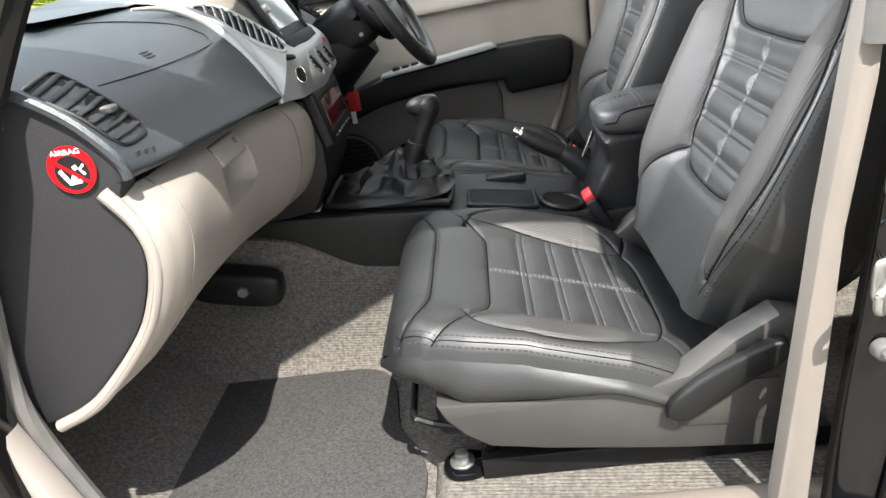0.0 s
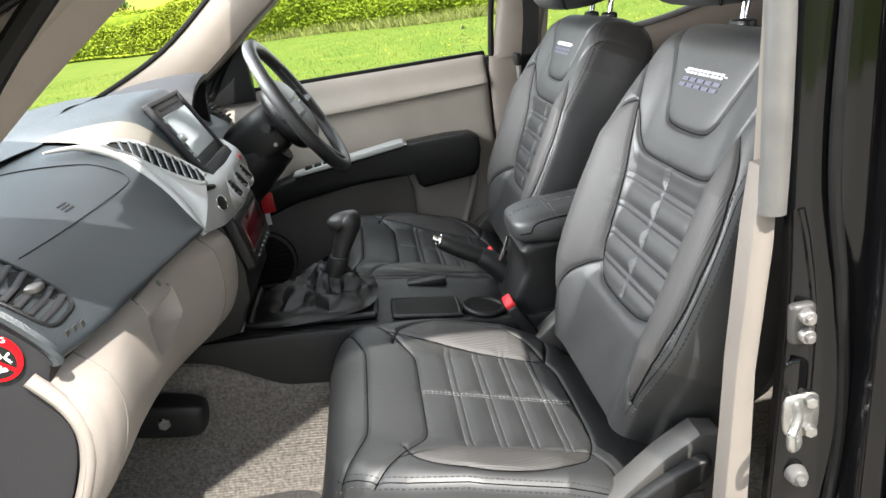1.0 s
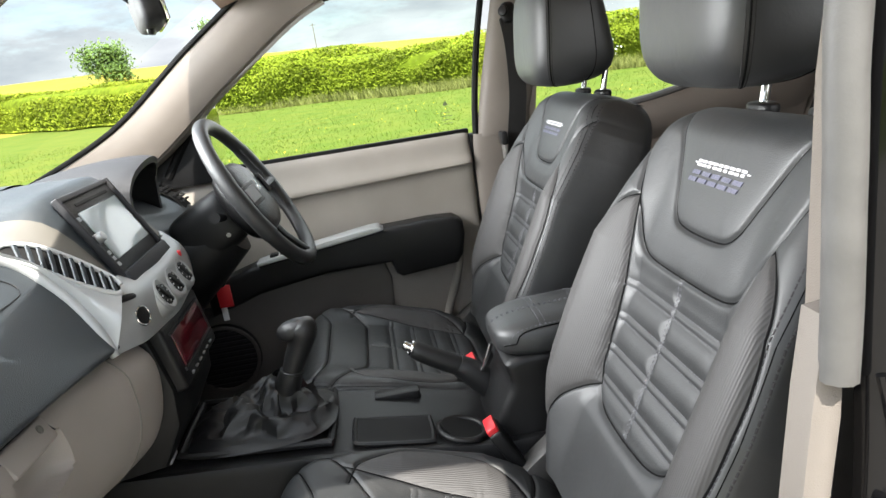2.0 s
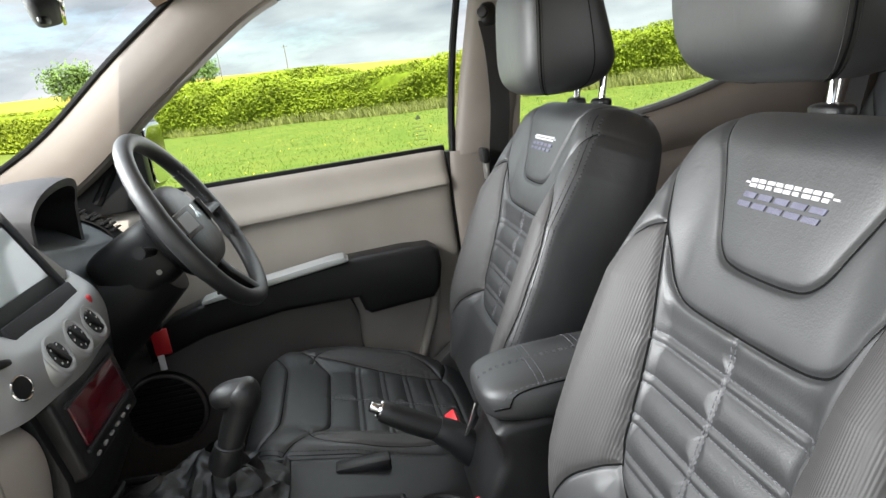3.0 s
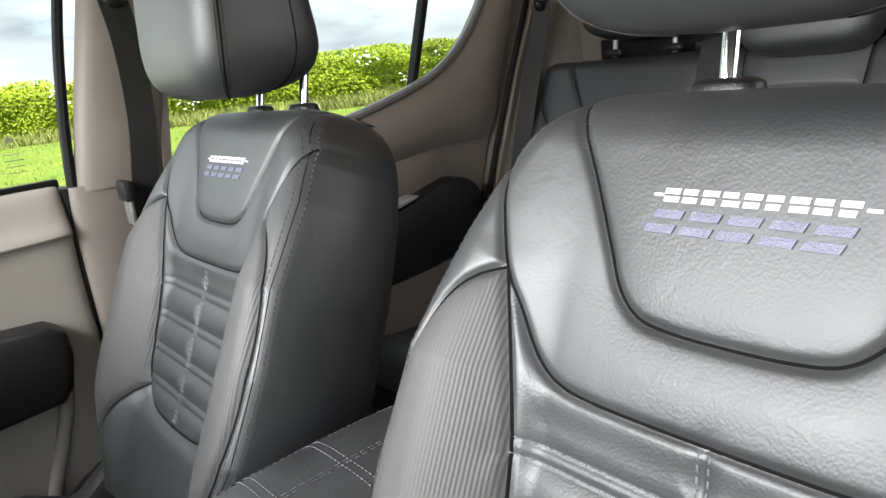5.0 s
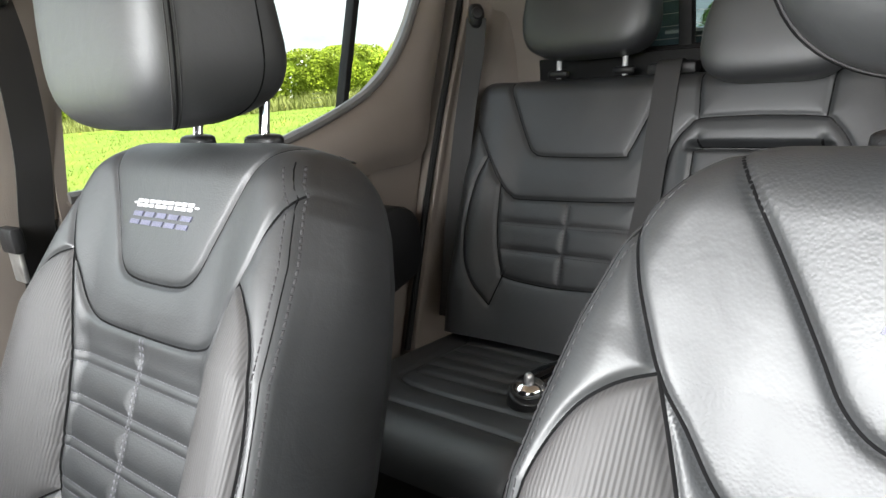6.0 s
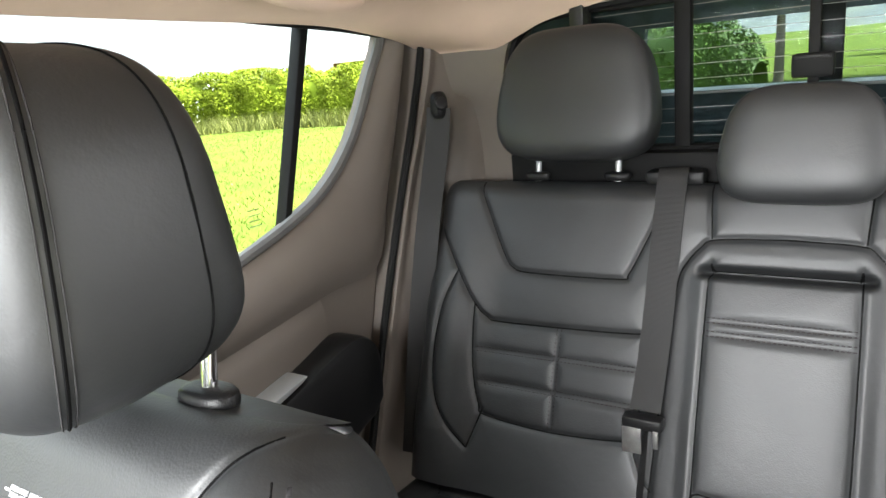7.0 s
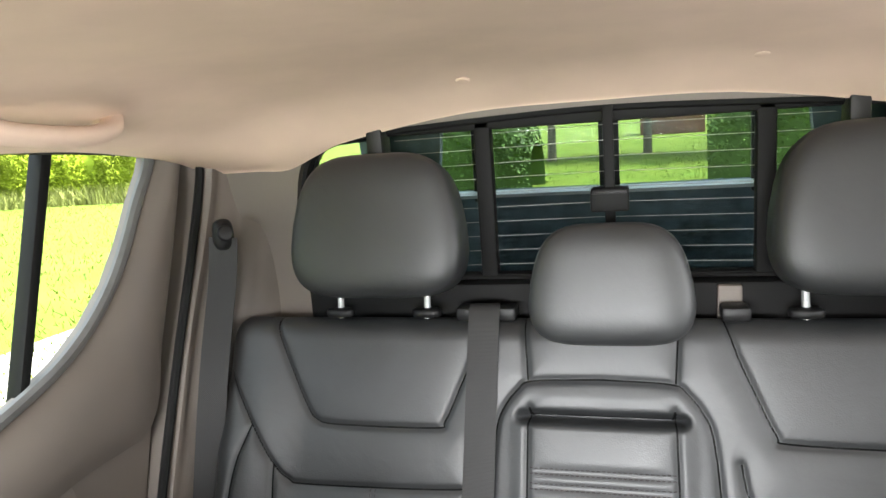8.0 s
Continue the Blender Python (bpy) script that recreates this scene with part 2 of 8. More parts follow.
M = {
    "leather": mat("black_leather", (0.0168, 0.0178, 0.0185), 0.52, wrinkle=0.12, bump=0.20, bscale=520, kind="voronoi", vary=0.20, vscale=14, spec=0.68),
    "leather_smooth": mat("smooth_black_leather", (0.0166, 0.0176, 0.0183), 0.52, wrinkle=0.14, bump=0.08, bscale=520, kind="voronoi", vary=0.18, vscale=10, spec=0.68),
    "leather_rib": mat("ribbed_black_leather", (0.036, 0.0345, 0.0340), 0.60, bump=0.28, bscale=105, kind="wave_y", vary=0.15, spec=0.5),
    "thread": mat("grey_thread", (0.11, 0.11, 0.12), 0.9, vary=0.2, vscale=60, spec=0.05),
    "thread_light": mat("pale_grey_thread", (0.13, 0.13, 0.135), 0.9, vary=0.2, vscale=60, spec=0.05),
    "thread_dark": mat("dark_thread", (0.035, 0.030, 0.031), 0.9, vary=0.2, vscale=60, spec=0.05),
    "thread_side": mat("grey_side_thread", (0.036, 0.035, 0.036), 0.85, vary=0.2, vscale=60, spec=0.1),
    # near-black for seam piping, and for the shade coloured into the grooves
    "seam": mat("seam_and_groove_shade", (0.004, 0.004, 0.0042), 0.8, vary=0.2, vscale=60, spec=0.05),
    "badge_white": mat("white_embroidery", (0.50, 0.50, 0.52), 0.7, bump=0.6, bscale=900, vary=0.08),
    "badge_blue": mat("blue_grey_embroidery", (0.075, 0.075, 0.115), 0.42, bump=0.6, bscale=900, vary=0.15, vscale=80),
    "beige": mat("beige_plastic", (0.245, 0.218, 0.196), 0.55, bump=0.35, bscale=900, kind="voronoi", vary=0.06),
    # same beige plastic, coloured darker to hold down the strong sun on it
    "beige_sun_toned": mat("beige_plastic_toned_for_sun", (0.165, 0.146, 0.128), 0.6, bump=0.3, bscale=900, kind="voronoi", vary=0.06),
    "beige_door": mat("grey_beige_door_plastic", (0.27, 0.245, 0.215), 0.55, bump=0.3, bscale=900, kind="voronoi", vary=0.06),
    "taupe": mat("taupe_dash_plastic", (0.125, 0.116, 0.100), 0.55, bump=0.3, bscale=900, kind="voronoi", vary=0.06),
    "headliner": mat("beige_headliner_cloth", (0.60, 0.452, 0.360), 0.9, bump=0.5, bscale=1200, vary=0.05, spec=0.15),
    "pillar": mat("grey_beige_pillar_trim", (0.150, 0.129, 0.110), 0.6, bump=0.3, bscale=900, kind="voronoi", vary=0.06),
    # pillar trim copied darker, putting the dimness of the rear cabin into the colour
    "rear_trim": mat("shade_darkened_rear_trim", (0.130, 0.110, 0.093), 0.55, bump=0.3, bscale=900, kind="voronoi", vary=0.06),
    "dash": mat("dark_grey_dash_plastic", (0.025, 0.031, 0.036), 0.42, bump=0.5, bscale=750, kind="voronoi", vary=0.10, spec=0.62),
    "dash_end": mat("dark_grey_end_panel", (0.018, 0.018, 0.020), 0.6, spec=0.3, bump=0.3, bscale=750, kind="voronoi", vary=0.10),
    "black": mat("black_plastic", (0.0075, 0.0075, 0.0078), 0.42, bump=0.35, bscale=800, kind="voronoi", vary=0.2, spec=0.3),
    "black_gloss": mat("black_car_paint", (0.004, 0.004, 0.0045), 0.09, vary=0.2, coat=0.05, rvary=0.04, spec=0.25),
    "rubber": mat("black_rubber_seal", (0.005, 0.005, 0.005), 0.65, spec=0.2, vary=0.2, vscale=30, bump=0.2, bscale=500),
    "rubber_grey": mat("grey_rubber_seal", (0.095, 0.092, 0.088), 0.55, vary=0.15, vscale=25, bump=0.2, bscale=500),
    "silver": mat("silver_trim_paint", (0.38, 0.39, 0.39), 0.40, metal=0.4, vary=0.05, rvary=0.03),
    "chrome": mat("chrome", (0.80, 0.80, 0.80), 0.10, metal=1.0, vary=0.04, rvary=0.03),
    "steel": mat("zinc_plated_steel", (0.36, 0.355, 0.34), 0.42, metal=0.9, vary=0.2, vscale=60),
    "seatbase": mat("grey_seat_base_plastic", (0.040, 0.038, 0.036), 0.48, bump=0.3, bscale=800, kind="voronoi", vary=0.12),
    "carpet": mat("grey_brown_carpet", (0.118, 0.108, 0.097), 0.95, bump=1.0, kind="rib", vary=0.35, vscale=160, spec=0.1),
    "floormat": mat("dark_grey_floor_mat", (0.048, 0.047, 0.046), 0.95, bump=1.0, bscale=420, vary=0.30, vscale=220, spec=0.1),
    "red": mat("red_plastic", (0.55, 0.018, 0.025), 0.4, vary=0.06),
    "sticker_red": mat("red_sticker", (0.60, 0.006, 0.010), 0.6, vary=0.03, spec=0.1),
    "sticker_white": mat("white_print", (0.80, 0.80, 0.80), 0.4, vary=0.03),
    "belt": mat("black_woven_belt", (0.011, 0.0105, 0.0105), 0.65, bump=0.25, bscale=420, kind="wave", vary=0.1, stretch=(1, 1, 1)),
    "door_lower": mat("brown_grey_door_plastic", (0.092, 0.084, 0.076), 0.6, bump=0.3, bscale=800, kind="voronoi", vary=0.08),
    "glass_print": mat("pale_glass_print", (0.16, 0.20, 0.10), 0.6, vary=0.05),
    "steel_dull": mat("dull_zinc_steel", (0.26, 0.25, 0.24), 0.5, metal=0.8, vary=0.25, vscale=60),
    # pale grey base paints in the daylight mirrored by the radio screen
    "screen": mat("display_reflection_grey", (0.36, 0.40, 0.40), 0.08, vary=0.10, vscale=6, rvary=0.02),
    "red_display": mat("dark_red_display_glass", (0.075, 0.003, 0.008), 0.12, vary=0.5, vscale=12, rvary=0.02),
    "print_pale": mat("pale_grey_print", (0.20, 0.205, 0.21), 0.5, vary=0.05),
    "print_grey": mat("grey_print", (0.30, 0.31, 0.32), 0.5, vary=0.05),
    "emblem_dark": mat("embossed_mark", (0.085, 0.09, 0.095), 0.5, vary=0.05),
    # dark lining coloured lighter, to carry the reflected haze of the rear glass
    "canopy": mat("canopy_lining_with_haze", (0.070, 0.098, 0.108), 0.75, bump=0.6, bscale=200, vary=0.25, vscale=18),
    "grass": mat("meadow_grass", (0.072, 0.112, 0.012), 0.9, bump=1.0, bscale=14, vary=0.3, vscale=0.8, spec=0.1, color2=(0.112, 0.134, 0.020)),
    "grassblade": mat("grass_blades", (0.092, 0.132, 0.014), 0.75, vary=0.25, vscale=0.5, spec=0.15, island=0.35),
    "drygrass": mat("pale_dry_grass", (0.19, 0.20, 0.060), 0.85, vary=0.2, vscale=0.5, spec=0.1, island=0.30),
    "crop": mat("yellow_green_crop", (0.24, 0.20, 0.03), 0.95, vary=0.2, vscale=0.05, bump=1.0, bscale=3, spec=0.1),
    "leaf": mat("hedge_leaves", (0.180, 0.225, 0.016), 0.55, vary=0.3, vscale=0.5, spec=0.08, island=0.22),
    "leaf_dark": mat("dark_green_leaves", (0.090, 0.150, 0.030), 0.65, vary=0.3, vscale=0.6, spec=0.3, island=0.45),
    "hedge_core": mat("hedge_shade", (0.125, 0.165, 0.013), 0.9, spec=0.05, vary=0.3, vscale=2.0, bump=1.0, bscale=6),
    "blossom": mat("white_blossom", (0.75, 0.75, 0.66), 0.8, vary=0.05, island=0.1),
    "bark": mat("grey_brown_bark", (0.13, 0.105, 0.08), 0.9, bump=1.0, bscale=30, vary=0.3, vscale=8),
    "gravel": mat("pale_gravel_track", (0.29, 0.265, 0.23), 0.95, bump=1.0, bscale=60, vary=0.25, vscale=12),
    "brick": mat("orange_brick", (0.17, 0.075, 0.05), 0.85, bump=0.8, bscale=20, vary=0.25, vscale=4),
    "roof": mat("grey_brown_roof_sheet", (0.22, 0.20, 0.19), 0.8, vary=0.2, vscale=1.5),
    "glass": glass_mat("clear_glass", (0.93, 0.97, 0.95), 0.002),
    "gaiter": mat("gaiter_leather", (0.009, 0.009, 0.0095), 0.47, vary=0.2, vscale=20, bump=0.3, bscale=500, kind="voronoi"),
    "glass_dark": glass_mat("tinted_glass", (0.86, 0.90, 0.89)),
    "glass_canopy": glass_mat("dark_tinted_canopy_glass", (0.62, 0.68, 0.66)),
    # dark tint for an unseen window, added to keep side light off the seats
    "glass_light_cut": glass_mat("light_cutting_glass", (0.28, 0.30, 0.295)),
    "heater": mat("heater_line", (0.34, 0.34, 0.32), 0.5, vary=0.05),
}


# ---------------------------------------------------------------- mesh helpers
def mesh_np(name, verts, faces, smooth=True):
    me = bpy.data.meshes.new(name)
    me.from_pydata([tuple(v) for v in verts], [], [tuple(f) for f in faces])
    if smooth:
        me.polygons.foreach_set("use_smooth", [True] * len(me.polygons))
    me.update()
    return me


def thing(name, place, label, category, group="", kind=""):
    ob = new(name)
    ob.empty_display_size = 0.05
    ob.location = place
    return tagged(ob, label, category, group, kind)


def world_of(ob):
    p = Vector(ob.location)
    while ob.parent:
        ob = ob.parent
        p += Vector(ob.location)
    return p


def part(name, data, material, parent=None, label="", smooth=True):
    """Links a bmesh or a mesh, given in world places, as one mesh object; under a parent it is moved into the parent's own space."""
    if isinstance(data, bmesh.types.BMesh):
        me = bpy.data.meshes.new(name)
        data.normal_update()
        data.to_mesh(me)
        data.free()
        if smooth:
            me.polygons.foreach_set("use_smooth", [True] * len(me.polygons))
            me.set_sharp_from_angle(angle=radians(38))
    else:
        me = data
    me.materials.clear()
    me.materials.append(M[material] if isinstance(material, str) else material)
    ob = new(name, me)
    if parent:
        me.transform(Matrix.Translation(-world_of(parent)))
        ob.parent = parent
    if label:
        ob["label"] = label
    return ob


def solo(name, data, material, label, category="", kind="", group="", smooth=True):
    return tagged(part(name, data, material, None, "", smooth), label, category, group, kind)


def box(x0, x1, y0, y1, z0, z1, bevel=0.004, seg=2, m=None):
    bm = bmesh.new()
    bmesh.ops.create_cube(bm, size=1.0)
    for v in bm.verts:
        v.co = Vector((x0 + (v.co.x + 0.5) * (x1 - x0), y0 + (v.co.y + 0.5) * (y1 - y0), z0 + (v.co.z + 0.5) * (z1 - z0)))
    if bevel:
        bmesh.ops.bevel(bm, geom=list(bm.edges), offset=bevel, segments=seg, affect="EDGES", profile=0.5)
    if m:
        bmesh.ops.transform(bm, matrix=m, verts=bm.verts)
    return bm


def cyl(p, q, r, r2=None, seg=24, bevel=0.0):
    p, q = Vector(p), Vector(q)
    bm = bmesh.new()
    bmesh.ops.create_cone(bm, cap_ends=True, segments=seg, radius1=r, radius2=r if r2 is None else r2, depth=(q - p).length)
    if bevel:
        bmesh.ops.bevel(bm, geom=[e for e in bm.edges if abs(e.verts[0].co.z - e.verts[1].co.z) < 1e-6], offset=bevel, segments=3, affect="EDGES", profile=0.5)
    turn = (q - p).to_track_quat("Z", "Y").to_matrix().to_4x4()
    bmesh.ops.transform(bm, matrix=Matrix.Translation((p + q) / 2) @ turn, verts=bm.verts)
    return bm


def smooth_line(pts, per=6):
    """Catmull-Rom through the points."""
    p = np.array(pts, float)
    out = []
    for i in range(len(p) - 1):
        a, b, c, d = p[max(i - 1, 0)], p[i], p[i + 1], p[min(i + 2, len(p) - 1)]
        for k in range(per):
            t = k / per
            out.append(0.5 * (2 * b + (c - a) * t + (2 * a - 5 * b + 4 * c - d) * t * t + (3 * b - a - 3 * c + d) * t ** 3))
    out.append(p[-1])
    return np.array(out)


def tube(pts, r, seg=10, closed=False, flat=1.0, radii=None):
    """A round bar along the points."""
    p = [Vector(q) for q in pts]
    n = len(p)
    bm = bmesh.new()
    rings, up = [], Vector((0.123, 0.31, 0.94)).normalized()
    for i in range(n):
        t = (p[(i + 1) % n] - p[i - 1]) if closed or 0 < i < n - 1 else (p[1] - p[0] if i == 0 else p[-1] - p[-2])
        t.normalize()
        side = t.cross(up)
        if side.length < 1e-4:
            side = t.cross(Vector((1, 0, 0)))
        side.normalize()
        u = side.cross(t).normalized()
        rr = float(np.interp(i / (n - 1), np.linspace(0, 1, len(radii)), radii)) if radii is not None else r
        rings.append([bm.verts.new(p[i] + rr * (side * math.cos(2 * math.pi * k / seg) + flat * u * math.sin(2 * math.pi * k / seg))) for k in range(seg)])
    for i in range(n if closed else n - 1):
        a, b = rings[i], rings[(i + 1) % n]
        for k in range(seg):
            bm.faces.new((a[k], a[(k + 1) % seg], b[(k + 1) % seg], b[k]))
    if not closed:
        bm.faces.new(rings[0][::-1])
        bm.faces.new(rings[-1])
    bmesh.ops.recalc_face_normals(bm, faces=bm.faces)
    return bm


def prism(outline, y0, y1, bevel=0.004, axis="y", seg=2):
    """A flat outline of (x, z) drawn out along y (axis x: of (y, z) along x; axis z: of (x, y) along z)."""
    bm = bmesh.new()
    def at(a, b, c):
        return {"y": (a, c, b), "x": (c, a, b), "z": (a, b, c)}[axis]
    lo = [bm.verts.new(at(a, b, y0)) for a, b in outline]
    hi = [bm.verts.new(at(a, b, y1)) for a, b in outline]
    n = len(lo)
    bm.faces.new(lo)
    bm.faces.new(hi[::-1])
    for i in range(n):
        bm.faces.new((lo[i], hi[i], hi[(i + 1) % n], lo[(i + 1) % n]))
    bmesh.ops.recalc_face_normals(bm, faces=bm.faces)
    if bevel:
        caps = [e for e in bm.edges if len(e.link_faces) == 2 and any(len(f.verts) == n and n != 4 or f in (bm.faces[0:2]) for f in e.link_faces)] if n != 4 else list(bm.edges)
        bmesh.ops.bevel(bm, geom=caps, offset=bevel, segments=seg, affect="EDGES", profile=0.5, clamp_overlap=True)
    return bm


def sheet(stations, per_u=5, per_v=4, thick=0.0):
    """A smooth sheet through rows of points; thick: drawn back along the normals."""
    rows = [smooth_line(r, per_v) for r in stations]
    cols = np.array([smooth_line([r[j] for r in rows], per_u) for j in range(len(rows[0]))])
    nv, nu = cols.shape[0], cols.shape[1]
    bm = bmesh.new()
    v = [[bm.verts.new(cols[j, i]) for i in range(nu)] for j in range(nv)]
    for j in range(nv - 1):
        for i in range(nu - 1):
            bm.faces.new((v[j][i], v[j + 1][i], v[j + 1][i + 1], v[j][i + 1]))
    if thick:
        bm.normal_update()
        bmesh.ops.solidify(bm, geom=list(bm.faces), thickness=thick)
    return bm


def superblob(center, half, e1=0.5, e2=0.5, nu=48, nv=28, shape=None, m=None):
    """A rounded cushion-like body; shape bends each unit place."""
    def sp(v, e):
        return math.copysign(abs(v) ** e, v)
    verts, faces = [], []
    for j in range(nv + 1):
        ph = -math.pi / 2 + math.pi * j / nv
        for i in range(nu):
            th = 2 * math.pi * i / nu
            p = Vector((sp(math.cos(ph), e1) * sp(math.cos(th), e2), sp(math.cos(ph), e1) * sp(math.sin(th), e2), sp(math.sin(ph), e1)))
            if shape:
                p = shape(p)
            verts.append(Vector((p.x * half[0], p.y * half[1], p.z * half[2])))
    for j in range(nv):
        for i in range(nu):
            faces.append((j * nu + i, j * nu + (i + 1) % nu, (j + 1) * nu + (i + 1) % nu, (j + 1) * nu + i))
    bm = bmesh.new()
    vs = [bm.verts.new(v) for v in verts]
    for f in faces:
        bm.faces.new([vs[k] for k in f])
    bmesh.ops.remove_doubles(bm, verts=bm.verts, dist=1e-5)
    if m:
        bmesh.ops.transform(bm, matrix=m, verts=bm.verts)
    bmesh.ops.translate(bm, vec=Vector(center), verts=bm.verts)
    bmesh.ops.recalc_face_normals(bm, faces=bm.faces)
    return bm


def ring(c, axis, r, r2, seg=48, tseg=12):
    """A torus about an axis."""
    c, axis = Vector(c), Vector(axis).normalized()
    a = axis.orthogonal().normalized()
    b = axis.cross(a)
    return tube([c + r * (a * math.cos(2 * math.pi * k / seg) + b * math.sin(2 * math.pi * k / seg)) for k in range(seg)], r2, tseg, closed=True)


def merged(*bms):
    out = bmesh.new()
    for b in bms:
        me = bpy.data.meshes.new("tmp")
        b.to_mesh(me)
        b.free()
        out.from_mesh(me)
        bpy.data.meshes.remove(me)
    return out


# ---------------------------------------------------------------- upholstery
def line_distance(A, S, line):
    d = np.full(A.shape, 9.0)
    for (x0, y0), (x1, y1) in zip(line[:-1], line[1:]):
        dx, dy = x1 - x0, y1 - y0
        L = dx * dx + dy * dy + 1e-12
        t = np.clip(((A - x0) * dx + (S - y0) * dy) / L, 0, 1)
        d = np.minimum(d, np.hypot(A - x0 - t * dx, S - y0 - t * dy))
    return d


def inside(A, S, poly):
    c = np.zeros(A.shape, bool)
    n = len(poly)
    for i in range(n):
        (x0, y0), (x1, y1) = poly[i], poly[(i + 1) % n]
        if y0 == y1:
            continue
        hit = ((y0 > S) != (y1 > S)) & (A < (x1 - x0) * (S - y0) / (y1 - y0) + x0)
        c ^= hit
    return c


def whole(m):
    """The largest connected piece of a mask."""
    label = np.zeros(m.shape, int)
    best, size, n = 0, 0, 0
    for j, i in zip(*np.nonzero(m)):
        if label[j, i]:
            continue
        n += 1
        todo, count = [(j, i)], 0
        label[j, i] = n
        while todo:
            y, x = todo.pop()
            count += 1
            for yy, xx in ((y + 1, x), (y - 1, x), (y, x + 1), (y, x - 1)):
                if 0 <= yy < m.shape[0] and 0 <= xx < m.shape[1] and m[yy, xx] and not label[yy, xx]:
                    label[yy, xx] = n
                    todo.append((yy, xx))
        if count > size:
            best, size = n, count
    return label == best if best else m


def step01(x):
    x = np.clip(x, 0, 1)
    return x * x * (3 - 2 * x)


def flip(line):
    return [(-a, s) for a, s in line]


def doubled(lines, gap=0.0058):
    """Two seams side by side for each cross line."""
    return [[(a, s + d) for a, s in line] for line in lines for d in (-gap, gap)]


class Cover:
    """Upholstery as a relief over a plane: a across, s along, n out of it, with sewn seams and puffed panels."""

    def __init__(self, origin, along, out, rows, half_width, columns, base, seams, puff=0.0065, fall=0.014, groove=0.0045, gw=0.0042, soft=()):
        self.soft = [np.array(q, float) for q in soft]
        self.o, self.u, self.n = np.array(origin, float), np.array(along, float), np.array(out, float)
        self.base, self.seams, self.puff, self.fall, self.groove, self.gw = base, [np.array(smooth_line(s, 5)) if len(s) > 2 else np.array(s, float) for s in seams], puff, fall, groove, gw
        w = np.array([half_width(s) for s in rows])
        k = np.linspace(-1, 1, columns)
        self.A = w[:, None] * k[None, :]
        self.S = np.repeat(np.array(rows)[:, None], columns, 1)
        self.N = self.height(self.A, self.S)

    def height(self, A, S):
        d = np.full(A.shape, 9.0)
        for s in self.seams:
            d = np.minimum(d, line_distance(A, S, s))
        e = np.full(A.shape, 9.0)
        for s in self.soft:
            e = np.minimum(e, line_distance(A, S, s))
        puffed = self.puff * (1 - np.exp(-d / self.fall)) * (1 - 0.85 * np.exp(-(e / 0.009) ** 2))
        return self.base(A, S) + puffed - self.groove * np.exp(-(d / self.gw) ** 2) - 0.0012 * np.exp(-(e / 0.0016) ** 2)

    def place(self, a, s, n):
        a, s, n = np.asarray(a), np.asarray(s), np.asarray(n)
        p = self.o + s[..., None] * self.u + n[..., None] * self.n
        p[..., 1] += a
        return p

    def on(self, a, s, lift=0.0):
        a, s = np.atleast_1d(np.array(a, float)), np.atleast_1d(np.array(s, float))
        return self.place(a, s, self.height(a, s) + lift)

    def normals(self, P):
        du = np.gradient(P, axis=1)
        dv = np.gradient(P, axis=0)
        n = np.cross(du, dv)
        n /= np.maximum(np.linalg.norm(n, axis=2), 1e-12)[..., None]
        return -n if self.flipped() else n

    def parts(self, parent, regions, rest):
        """Each region (name, material, outline) becomes a mesh of its own, and so does the rest."""
        P = self.place(self.A, self.S, self.N)
        nor = self.normals(P).reshape(-1, 3)
        r, c = self.A.shape
        ca = (self.A[:-1, :-1] + self.A[1:, 1:]) / 2
        cs = (self.S[:-1, :-1] + self.S[1:, 1:]) / 2
        free = np.ones(ca.shape, bool)
        todo = []
        for name, material, outline in regions:
            m = whole(inside(ca, cs, outline) & free)
            free &= ~m
            todo.append((name, material, m))
        todo.append((*rest, free))
        for name, material, m in todo:
            jj, ii = np.nonzero(m)
            if not len(jj):
                continue
            quads = np.stack([jj * c + ii, jj * c + ii + 1, (jj + 1) * c + ii + 1, (jj + 1) * c + ii], 1)
            if self.flipped():
                quads = quads[:, ::-1]
            used, back = np.unique(quads, return_inverse=True)
            me = mesh_np(name, P.reshape(-1, 3)[used], back.reshape(-1, 4).tolist())
            me.normals_split_custom_set_from_vertices(nor[used].tolist())
            part(name, me, material, parent)

    def flipped(self):
        y = np.array((0.0, 1.0, 0.0))
        return float(np.dot(np.cross(y, self.u), self.n)) < 0

    def stitches(self, lines, parent, material, offset=0.0035, length=0.0045, gap=0.0028, thick=0.0007, name="stitching"):
        aa, ss = [], []
        for line in lines:
            q = np.array(line, float)
            seg = np.hypot(*(q[1:] - q[:-1]).T)
            cum = np.concatenate([[0], np.cumsum(seg)])
            for off in (-offset, offset):
                t = gap
                while t + length < cum[-1]:
                    for tt in (t, t + length):
                        i = min(np.searchsorted(cum, tt, side="right") - 1, len(seg) - 1)
                        d = (q[i + 1] - q[i]) / max(seg[i], 1e-9)
                        e = np.array((-d[1], d[0]))
                        pt = q[i] + (tt - cum[i]) * d + off * e
                        for k in (-thick, thick, 0.0):
                            aa.append(pt[0] + e[0] * k)
                            ss.append(pt[1] + e[1] * k)
                    t += length + gap
        v = self.on(aa, ss, 0.0001)
        v[2::3] += self.n * 0.0011
        faces = []
        for k in range(0, len(v), 6):
            faces += [(k, k + 2, k + 5, k + 3), (k + 2, k + 1, k + 4, k + 5), (k, k + 1, k + 2), (k + 3, k + 5, k + 4)]
        return tagged(part(name, mesh_np(name, v, faces), material, parent), kind="stuff")

